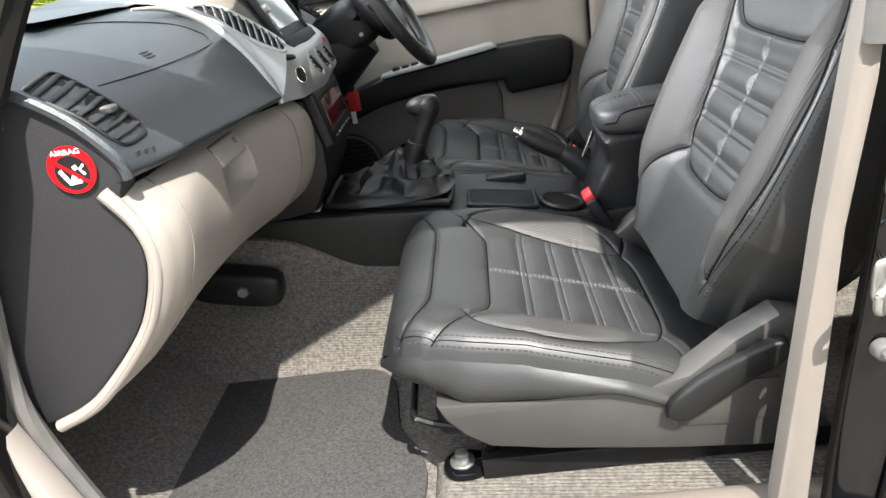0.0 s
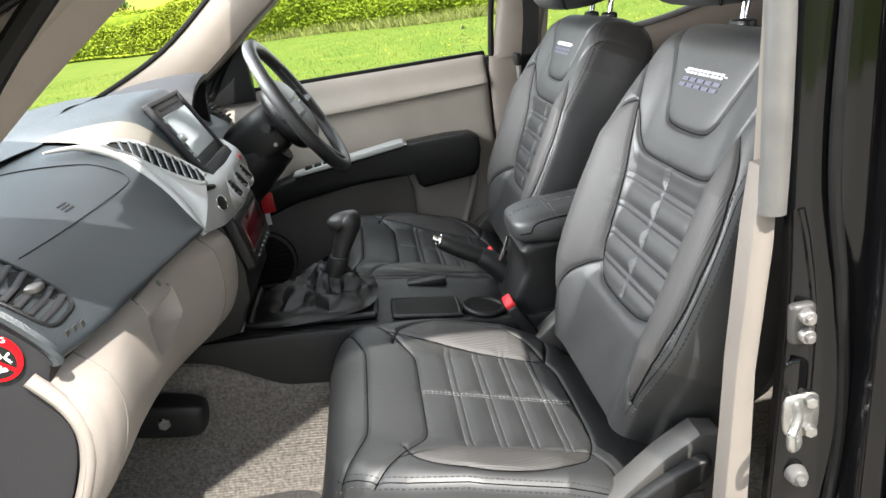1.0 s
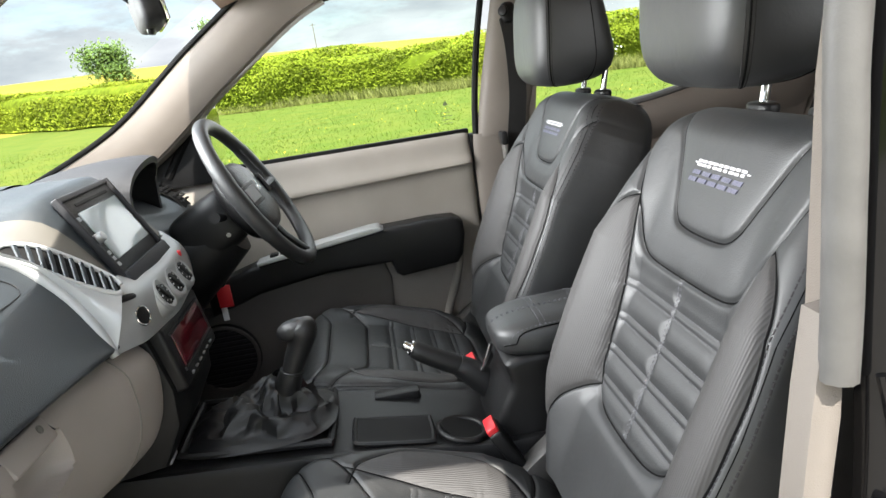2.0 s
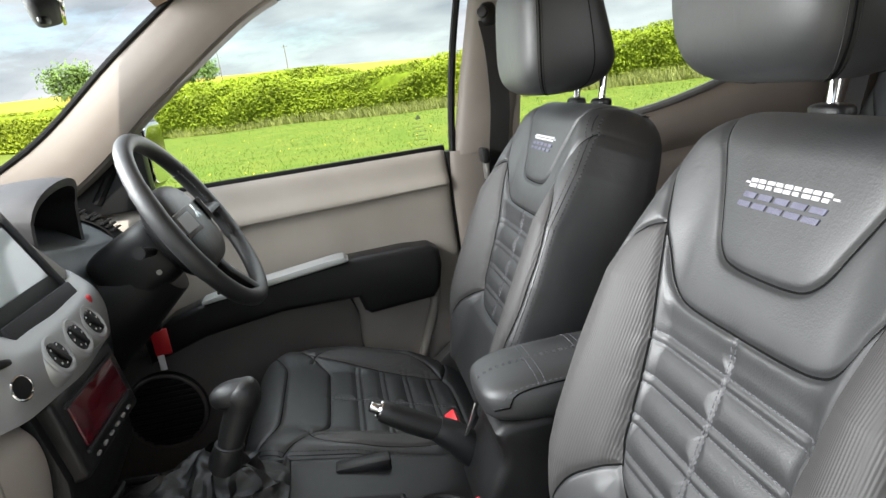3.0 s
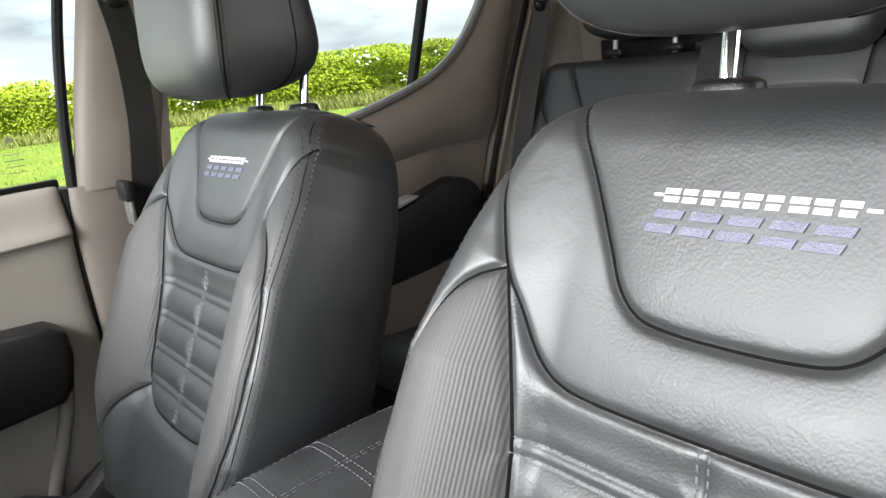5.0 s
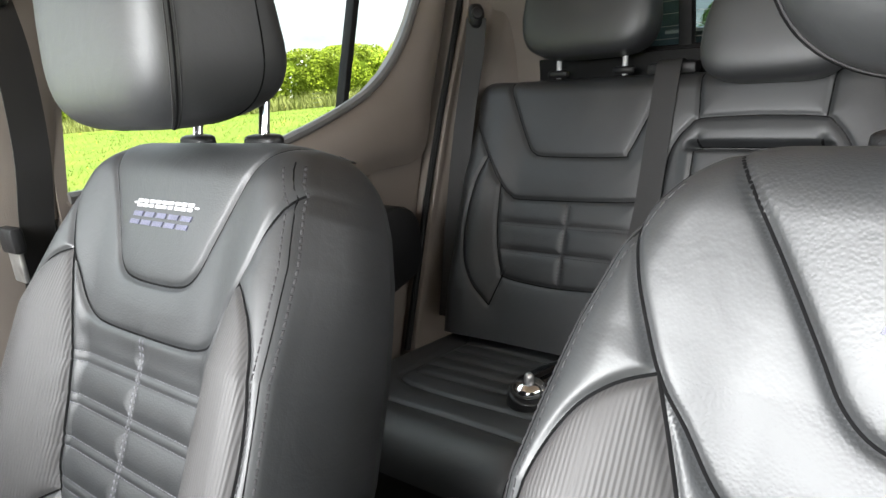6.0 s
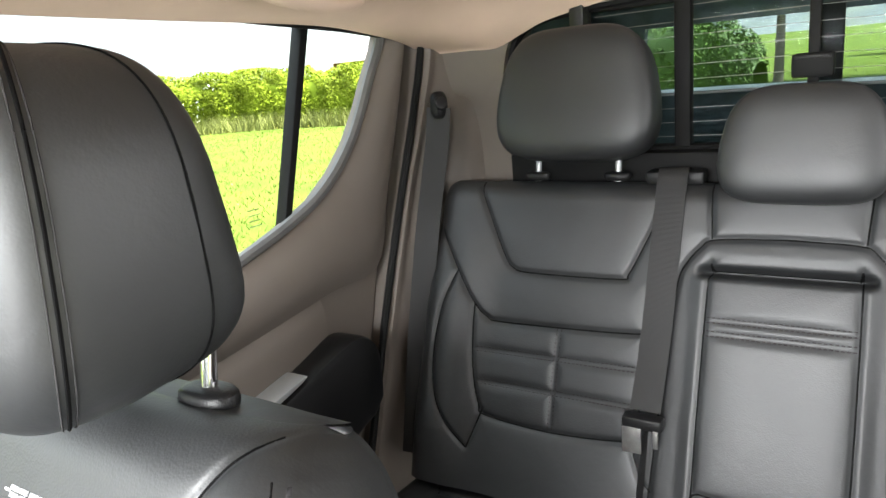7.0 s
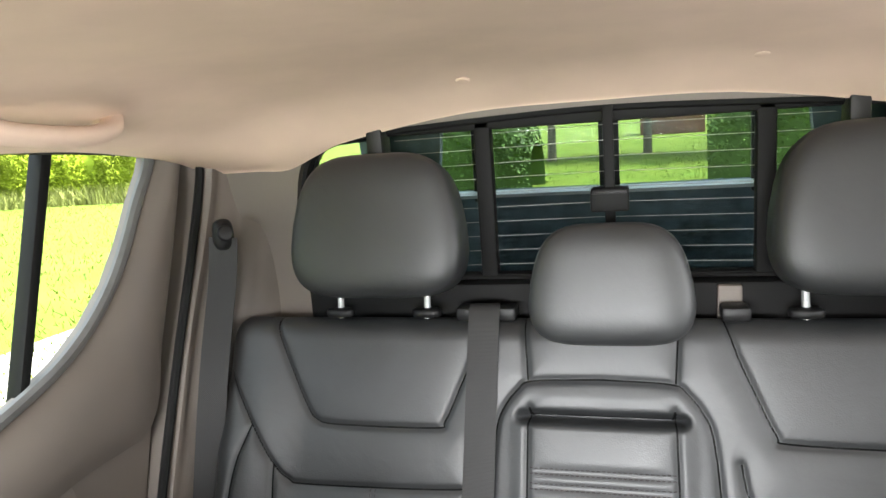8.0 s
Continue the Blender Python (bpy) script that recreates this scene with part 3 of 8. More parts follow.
    def seam_shade_bands(self, parent, width=0.0011):
        """Narrow near-black bands along all sewn seams, colouring in the crease shade of each groove."""
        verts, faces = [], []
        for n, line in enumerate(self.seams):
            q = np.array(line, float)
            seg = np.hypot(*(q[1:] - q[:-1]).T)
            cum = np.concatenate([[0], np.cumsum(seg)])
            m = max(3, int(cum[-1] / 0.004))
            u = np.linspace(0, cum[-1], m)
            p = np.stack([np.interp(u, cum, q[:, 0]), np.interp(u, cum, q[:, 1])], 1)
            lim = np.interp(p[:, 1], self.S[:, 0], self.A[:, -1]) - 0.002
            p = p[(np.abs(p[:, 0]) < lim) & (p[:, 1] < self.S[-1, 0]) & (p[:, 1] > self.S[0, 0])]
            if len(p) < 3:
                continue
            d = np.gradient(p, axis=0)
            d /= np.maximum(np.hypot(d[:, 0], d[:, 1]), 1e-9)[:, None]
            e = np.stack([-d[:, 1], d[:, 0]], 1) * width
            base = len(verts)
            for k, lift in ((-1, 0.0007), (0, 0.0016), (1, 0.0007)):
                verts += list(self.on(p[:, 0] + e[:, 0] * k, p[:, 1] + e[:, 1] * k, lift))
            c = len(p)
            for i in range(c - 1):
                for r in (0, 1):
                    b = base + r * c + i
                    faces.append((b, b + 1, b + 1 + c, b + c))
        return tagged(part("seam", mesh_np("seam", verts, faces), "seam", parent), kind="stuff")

    def block(self, corners, lift=0.0009):
        """A low sewn block over an outline in (a, s)."""
        bm = bmesh.new()
        a, s = [c[0] for c in corners], [c[1] for c in corners]
        lo = [bm.verts.new(p) for p in self.on(a, s, -0.0006)]
        hi = [bm.verts.new(p) for p in self.on(np.array(a) * 0.96 + np.mean(a) * 0.04, np.array(s) * 0.94 + np.mean(s) * 0.06, lift)]
        bm.faces.new(hi)
        for i in range(len(lo)):
            bm.faces.new((lo[i], lo[(i + 1) % len(lo)], hi[(i + 1) % len(lo)], hi[i]))
        bmesh.ops.recalc_face_normals(bm, faces=bm.faces)
        return bm


def table(pairs):
    xs, ys = [p[0] for p in pairs], [p[1] for p in pairs]
    return lambda s: float(np.interp(s, xs, ys))


# ---------------------------------------------------------------- front seats
RB = radians(25.5)
BACK_O, BACK_U, BACK_N = (0.262, 0.0, 0.83), (math.sin(RB), 0, math.cos(RB)), (-math.cos(RB), 0, math.sin(RB))
RC = radians(17.6)
CUSH_O, CUSH_U, CUSH_N = (0.049, 0.0, 0.86), (math.cos(RC), 0, -math.sin(RC)), (math.sin(RC), 0, math.cos(RC))


def at_y(o, y):
    return (o[0], y, o[2])


def edge_fall(A, W, r):
    e = np.clip(W - np.abs(A), 0, r)
    return r - np.sqrt(np.maximum(r * r - (r - e) ** 2, 0))


def front_seat(yc):
    seat = thing("car_seat", (0.10, yc, 0.62), "black quilted leather front car seat with embroidered headrest panel", "car seat", "front seats")
    # backrest
    w_pts = [(0.02, 0.178), (0.08, 0.200), (0.13, 0.226), (0.165, 0.246), (0.2, 0.257), (0.3, 0.262), (0.4, 0.254), (0.45, 0.246), (0.5, 0.236), (0.55, 0.219),
             (0.58, 0.203), (0.60, 0.189), (0.615, 0.175), (0.624, 0.163), (0.627, 0.152)]
    W = table(w_pts)
    top, tr = 0.572, 0.055
    front_rows = list(np.linspace(0.02, top, 235)) + [top + tr * math.sin(f) for f in np.linspace(0.06, math.pi / 2, 22)]

    def fall_top(S):
        k = np.clip((S - top) / tr, 0, 1)
        return tr * (1 - np.sqrt(np.maximum(1 - k * k, 0)))

    def base(A, S):
        w = np.interp(S, [p[0] for p in w_pts], [p[1] for p in w_pts])
        ab = np.abs(A)
        taper = np.interp(S, [0.0, 0.08, 0.16, 0.40, 0.50, 0.60], [0.5, 0.8, 1.0, 1.0, 0.45, 0.1])
        bol = 0.040 * step01((ab - 0.115) / 0.09) * taper
        low = -0.008 * step01((0.145 - ab) / 0.03) * step01((0.40 - S) / 0.03) * step01((S - 0.15) / 0.03)
        return bol + low - edge_fall(A, w, 0.042) - fall_top(S)

    badge = [(0.163, 0.632), (0.143, 0.597), (0.117, 0.550), (0.094, 0.505), (0.080, 0.478), (0.062, 0.462), (0.035, 0.457), (0, 0.456)]
    shoulder = [(0.206, 0.572), (0.190, 0.525), (0.170, 0.477), (0.152, 0.450), (0.132, 0.418), (0.112, 0.404), (0.075, 0.399), (0, 0.398)]
    arch = [(0.170, 0.477), (0.192, 0.466), (0.214, 0.444), (0.232, 0.405), (0.241, 0.35), (0.243, 0.29), (0.239, 0.23), (0.228, 0.175), (0.210, 0.130), (0.190, 0.085)]
    quilt = [(0.170, 0.477), (0.158, 0.44), (0.146, 0.395), (0.138, 0.35), (0.133, 0.30), (0.129, 0.25), (0.125, 0.215), (0.112, 0.186), (0.075, 0.170), (0, 0.166)]
    tie = [(0.119, 0.196), (0.142, 0.176), (0.172, 0.138), (0.190, 0.085)]
    rows_s = (0.352, 0.302, 0.252, 0.206)
    bars = [[(-np.interp(s, [0.2, 0.4], [0.125, 0.148]), s), (np.interp(s, [0.2, 0.4], [0.125, 0.148]), s)] for s in rows_s]
    mid = [(0, 0.397), (0, 0.168)]
    seams = [badge, flip(badge), shoulder, flip(shoulder), arch, flip(arch), quilt, flip(quilt), tie, flip(tie)]
    back = Cover(at_y(BACK_O, yc), BACK_U, BACK_N, front_rows, W, 225, base, seams, puff=0.0045, groove=0.0036, gw=0.0034, soft=doubled(bars) + [mid])
    sl = lambda l: [tuple(p) for p in smooth_line(l, 5)]
    both = lambda l: sl(l) + sl(flip(l))[::-1]
    ins = sl(arch) + sl(tie)[::-1] + sl(quilt)[:34][::-1]
    back.parts(seat, [
        ("headrest_panel", "leather", both(badge)),
        ("quilted_panel", "leather", both(quilt)),
        ("bolster_insert", "leather_rib", ins), ("bolster_insert", "leather_rib", flip(ins)),
        ("shoulder_panel", "leather_smooth", sl(shoulder) + sl(flip(shoulder))[::-1] + [(-0.19, 0.66), (0.19, 0.66)]),
    ], ("back_cover", "leather_smooth"))
    back.stitches(bars, seat, "thread", offset=0.0058, length=0.004, gap=0.002, thick=0.0005)
    back.stitches([mid], seat, "thread")
    back.seam_shade_bands(seat)
    edge_line = [(np.interp(s, [p[0] for p in w_pts], [p[1] for p in w_pts]) - 0.010, s) for s in np.linspace(0.06, 0.60, 60)]
    back.stitches([edge_line, flip(edge_line)], seat, "thread_side", offset=0.0052, length=0.0055, gap=0.0022, thick=0.0006, name="side_stitching")
    for line in (edge_line, flip(edge_line)):
        part("side_seam", tube(back.on([q[0] for q in line], [q[1] for q in line], -0.0008), 0.0009, 6), "seam", seat)
    # sides and back of the backrest
    srows = [s for s in front_rows if s < 0.6265]
    verts, faces = [], []
    rings = []
    for s in srows:
        w = W(s)
        nf = float(back.height(np.array([w]), np.array([s]))[0])
        drop = float(fall_top(np.array([s]))[0])
        nb = -0.148 + drop * 0.60
        loop = [(w, nf), (w + 0.005, nf - 0.025), (w + 0.004, nb + 0.035), (w - 0.012, nb + 0.008), (w - 0.035, nb), (w * 0.4, nb - 0.006),
                (-w * 0.4, nb - 0.006), (-w + 0.035, nb), (-w + 0.012, nb + 0.008), (-w - 0.004, nb + 0.035), (-w - 0.005, nf - 0.025), (-w, nf)]
        rings.append([tuple(p) for p in back.place(np.array([q[0] for q in loop]), np.full(len(loop), s), np.array([min(q[1], nf) for q in loop]))])
    for r in rings:
        verts += r
    k = len(rings[0])
    for j in range(len(rings) - 1):
        for i in range(k - 1):
            faces.append((j * k + i, j * k + i + 1, (j + 1) * k + i + 1, (j + 1) * k + i))
    faces.append(tuple(range((len(rings) - 1) * k, len(rings) * k)))
    part("back_shell", mesh_np("back_shell", verts, faces), "leather_smooth", seat)
    # gently domed top between the front cover and the back
    ta, tn = back.A[-1], back.N[-1]
    grid = []
    for f in np.linspace(0, 1, 12):
        grid.append(back.place(ta * (1 + 0.012 * math.sin(math.pi * f)), front_rows[-1] + 0.007 * math.sin(math.pi * f) * (1 - (ta / ta[-1]) ** 4), tn + (nb - 0.002 - tn) * f))
    c = len(ta)
    part("back_top", mesh_np("back_top", np.concatenate(grid), [(j * c + i, (j + 1) * c + i, (j + 1) * c + i + 1, j * c + i + 1) for j in range(11) for i in range(c - 1)]), "leather_smooth", seat)
    # embroidered marks as plain bars
    for i in range(9):
        a1 = 0.0575 - i * 0.0130
        for lo, hi, cut in ((0.5436, 0.5474, 0.0010 * (i % 2)), (0.5384, 0.5422, 0.0012 * (i % 3))):
            part("mark", back.block([(a1 + 0.0006, lo), (a1 - 0.0104 + cut, lo), (a1 - 0.0110 + cut, hi), (a1, hi)], 0.0008), "badge_white", seat, "white embroidered bar")
    for a1 in (0.0655, -0.0590):
        part("mark", back.block([(a1, 0.5418), (a1 - 0.0075, 0.5418), (a1 - 0.0075, 0.5438), (a1, 0.5438)], 0.0008), "badge_white", seat, "white embroidered bar")
    for i in range(5):
        a1 = 0.0600 - i * 0.0246
        for lo, hi, wide in ((0.5275, 0.5335, 0.0200), (0.5180, 0.5238, 0.0210)):
            k = (0.5335 - (lo + hi) / 2) * 0.55
            part("mark", back.block([(a1 + k + 0.0012, lo), (a1 + k - wide + 0.0012, lo), (a1 + k - wide - 0.0012, hi), (a1 + k - 0.0012, hi)], 0.0013), "badge_blue", seat, "blue-grey embroidered bar")
    # headrest, posts and bezels
    hx, hz = 0.522, 1.533

    def hshape(p):
        wz = 1.0 - 0.10 * max(p.z, 0) ** 2 - 0.05 * max(-p.z, 0) ** 2
        deep = 1 - 0.30 * p.z - 0.18 * max(-p.z - 0.55, 0) if p.x > 0 else 1 - 0.06 * p.z
        return Vector((p.x * deep, p.y * wz, p.z + 0.12 * max(p.x, 0) * max(-p.z, 0)))
    tilt = pose(0, 0, 0, 0, 3, 0)
    part("headrest", superblob((hx, yc, hz), (0.084, 0.128, 0.116), 0.5, 0.42, shape=hshape, m=tilt), "leather_smooth", seat)
    for sgn in (1, -1):
        for lane, thick, stuff in ((-0.66, 0.0012, "seam"), (-0.71, 0.0006, "thread_side"), (-0.61, 0.0006, "thread_side"), (0.42, 0.0008, "seam")):
            side_k = (1 - abs(lane) ** (2 / 0.42)) ** 0.21
            seam = []
            for f in np.linspace(-0.90, 0.97, 40):
                zz = math.sin(f * math.pi / 2)
                cz = math.cos(f * math.pi / 2) ** 0.5
                p = hshape(Vector((lane * cz, side_k * cz * sgn, abs(zz) ** 0.5 * math.copysign(1, zz))))
                seam.append(tilt @ Vector((p.x * 0.0842, p.y * 0.1284, p.z * 0.1163)) + Vector((hx, yc, hz)))
            part("headrest_seam", tube(seam, thick, 6), stuff, seat)
        pv = Vector(back.place(np.array([0.066 * sgn]), np.array([0.629]), np.array([-0.058]))[0])
        up = Vector((0.20, 0, 0.98)).normalized()
        part("headrest_post", cyl(pv - up * 0.03, pv + up * 0.085, 0.0062, seg=20), "chrome", seat, "chrome headrest post")
        part("post_bezel", superblob(pv + up * 0.004, (0.016, 0.027, 0.009), 0.6, 0.8, 24, 10, m=tilt), "black", seat)
    # cushion
    c_pts = [(-0.206, 0.165), (-0.202, 0.188), (-0.194, 0.208), (-0.180, 0.226), (-0.155, 0.240), (-0.10, 0.253), (0, 0.262), (0.12, 0.262), (0.19, 0.255), (0.24, 0.235), (0.30, 0.215)]
    CW = table(c_pts)

    def cbase(A, R):
        w = np.interp(R, [p[0] for p in c_pts], [p[1] for p in c_pts])
        ab = np.abs(A)
        taper = np.interp(R, [-0.24, -0.14, -0.02, 0.12, 0.20, 0.26], [0.0, 0.25, 1.0, 1.0, 0.45, 0.0])
        bol = 0.028 * step01((ab - 0.125) / 0.08) * taper
        nose = np.clip((-0.138 - R) / 0.068, 0, 1)
        return bol - edge_fall(A, w, 0.038) - 0.060 * (1 - np.sqrt(np.maximum(1 - nose * nose, 0))) - 0.02 * step01((R - 0.2) / 0.1)

    f1 = [(0.245, -0.190), (0.215, -0.184), (0.168, -0.166), (0.132, -0.153), (0.095, -0.150), (0, -0.150)]
    f2 = [(0.262, -0.165), (0.235, -0.140), (0.196, -0.112), (0.150, -0.078), (0.122, -0.062), (0.085, -0.060), (0, -0.060)]
    inner = [(0.196, -0.112), (0.172, -0.05), (0.156, 0.02), (0.146, 0.09), (0.142, 0.15), (0.142, 0.192)]
    outer = [(0.160, -0.100), (0.200, -0.085), (0.226, -0.03), (0.232, 0.04), (0.220, 0.11), (0.185, 0.165), (0.142, 0.192)]
    rear = [(0.142, 0.192), (0.10, 0.205), (0, 0.208)]
    wing = [(0.142, 0.192), (0.19, 0.205), (0.25, 0.20)]
    cross = [[(-0.150, r), (0.150, r)] for r in (0.002, 0.056, 0.107, 0.160)]
    cmid = [(0, -0.060), (0, 0.206)]
    cs = [f1, flip(f1), f2, flip(f2), inner, flip(inner), outer, flip(outer), rear, flip(rear), wing, flip(wing)]
    crow = list(np.linspace(-0.206, -0.138, 34)) + list(np.linspace(-0.135, 0.30, 180))
    cush = Cover(at_y(CUSH_O, yc), CUSH_U, CUSH_N, crow, CW, 210, cbase, cs, puff=0.004, groove=0.0032, gw=0.0034, soft=doubled(cross) + [cmid])
    q = sl(inner) + sl(rear)[1:] + sl(flip(rear))[::-1] + sl(flip(inner))[::-1] + sl(flip(f2))[12:] + sl(f2)[12:][::-1]
    ins = sl(outer) + sl(inner)[::-1]
    nose = sl(f1) + sl(flip(f1))[::-1] + [(-0.27, -0.30), (0.27, -0.30)]
    rearp = sl(wing) + [(0.3, 0.35), (-0.3, 0.35)] + sl(flip(wing))[::-1] + sl(flip(rear)) + sl(rear)[::-1]
    cush.parts(seat, [
        ("cushion_nose", "leather_smooth", nose), ("cushion_quilt", "leather", q),
        ("cushion_insert", "leather_rib", ins), ("cushion_insert", "leather_rib", flip(ins)), ("cushion_rear", "leather_smooth", rearp),
    ], ("cushion_cover", "leather_smooth"))
    cush.stitches(cross, seat, "thread_light", offset=0.0058, length=0.004, gap=0.002, thick=0.0005)
    cush.stitches([cmid], seat, "thread_light", thick=0.0005)
    cush.seam_shade_bands(seat)
    rim = [(CW(r) - 0.010, r) for r in np.linspace(-0.19, 0.19, 60)]
    cush.stitches([rim, flip(rim)], seat, "thread_side", offset=0.005, length=0.0055, gap=0.0022, thick=0.0006, name="side_stitching")
    for line in (rim, flip(rim)):
        part("side_seam", tube(cush.on([q[0] for q in line], [q[1] for q in line], -0.0006), 0.0010, 6), "seam", seat)
    # cushion sides
    outline = [(CW(r), r) for r in np.linspace(0.30, -0.206, 60)] + [(a, -0.206) for a in np.linspace(0.15, -0.15, 14)] + [(-CW(r), r) for r in np.linspace(-0.206, 0.30, 60)]
    oa, orr = np.array([p[0] for p in outline]), np.array([p[1] for p in outline])
    top_rim = cush.place(oa, orr, cush.height(oa, orr))
    low_z = np.minimum(0.800, top_rim[:, 2] - 0.025)
    front = step01((-0.10 - orr) / 0.09)
    verts = []
    for f, bulge in ((0.0, 0.0), (0.12, 0.0045), (0.3, 0.0085), (0.5, 0.0100), (0.7, 0.0085), (0.88, 0.0030), (1.0, -0.006), (1.06, -0.030)):
        row = top_rim.copy()
        row[:, 2] += (low_z - top_rim[:, 2]) * min(f, 1.0)
        row[:, 1] = yc + oa * (1 + (bulge - 0.03 * f * f * front) / 0.25)
        row[:, 0] += -bulge * front + 0.050 * f * f * front
        verts += list(row)
    k = len(outline)
    faces = [(j * k + i, j * k + i + 1, (j + 1) * k + i + 1, (j + 1) * k + i) for j in range(7) for i in range(k - 1)]
    part("cushion_side", mesh_np("cushion_side", verts, faces), "leather_smooth", seat)
    # base covers, lever, frame and rails
    for sgn in (-1, 1):
        y0 = yc + sgn * 0.215
        y1 = yc + sgn * 0.260
        cover = [(-0.096, 0.806), (-0.086, 0.782), (-0.062, 0.753), (-0.030, 0.731), (0.05, 0.717), (0.22, 0.696), (0.35, 0.686), (0.376, 0.702), (0.388, 0.80), (0.384, 0.884), (0.352, 0.892),
                 (0.300, 0.862), (0.240, 0.815), (0.180, 0.801), (0.05, 0.801)]
        part("seat_base_cover", prism(cover, y0, y1, 0.006), "seatbase", seat)
        lever = [tuple(q) for q in smooth_line([(0.206, 0.766), (0.212, 0.786), (0.250, 0.818), (0.305, 0.850), (0.350, 0.866), (0.360, 0.852), (0.352, 0.832), (0.305, 0.806), (0.262, 0.776), (0.230, 0.757), (0.206, 0.766)], 4)][:-1]
        part("recline_lever", prism(lever, y1 + sgn * 0.002, y1 + sgn * 0.022, 0.006, seg=3), "black", seat)
        slot = [(0.224, 0.752), (0.226, 0.736), (0.30, 0.731), (0.352, 0.740), (0.356, 0.800), (0.318, 0.800), (0.272, 0.768)]
        part("lever_recess", prism(slot, y1 - sgn * 0.002, y1 + sgn * 0.0025, 0.002), "seatbase", seat)
        part("seat_rail", box(-0.05, 0.45, yc + sgn * 0.20 - 0.02, yc + sgn * 0.20 + 0.02, 0.640, 0.675, 0.003), "black", seat)
        fy = yc + sgn * 0.188
        part("rail_foot", merged(superblob((-0.078, fy, 0.642), (0.034, 0.030, 0.008), 0.4, 0.8, 28, 10), tube(smooth_line([(-0.055, fy, 0.646), (-0.040, fy + sgn * 0.006, 0.662), (-0.030, fy + sgn * 0.012, 0.70), (-0.026, fy + sgn * 0.012, 0.735)], 5), 0.013, 10, flat=0.6)), "black_gloss", seat)
        part("rail_bolt", merged(cyl((-0.082, fy, 0.648), (-0.082, fy, 0.653), 0.020, 0.019, 24, 0.001), cyl((-0.082, fy, 0.652), (-0.082, fy, 0.668), 0.012, 0.011, 6, 0.002)), "steel", seat)
    part("seat_pan", box(-0.11, 0.36, yc - 0.2, yc + 0.2, 0.70, 0.765, 0.02, 3), "black", seat)
    part("slide_bar", tube(smooth_line([(-0.06, yc - 0.20, 0.72), (-0.13, yc - 0.19, 0.735), (-0.145, yc - 0.15, 0.74), (-0.145, yc + 0.15, 0.74), (-0.13, yc + 0.19, 0.735), (-0.06, yc + 0.2, 0.72)], 5), 0.006, 8), "black", seat)
    return seat


passenger_seat = front_seat(-0.37)
driver_seat = copy_thing(passenger_seat, pose(0.10, 0.37, 0.62))
for o in driver_seat.children:
    if o.name.startswith(("headrest.", "headrest_seam")):
        o.location.z -= 0.015

# ---------------------------------------------------------------- rear bench
RR = radians(22.2)
REAR_O, REAR_U, REAR_N = (1.219, 0.0, 0.85), (math.sin(RR), 0, math.cos(RR)), (-math.cos(RR), 0, math.sin(RR))


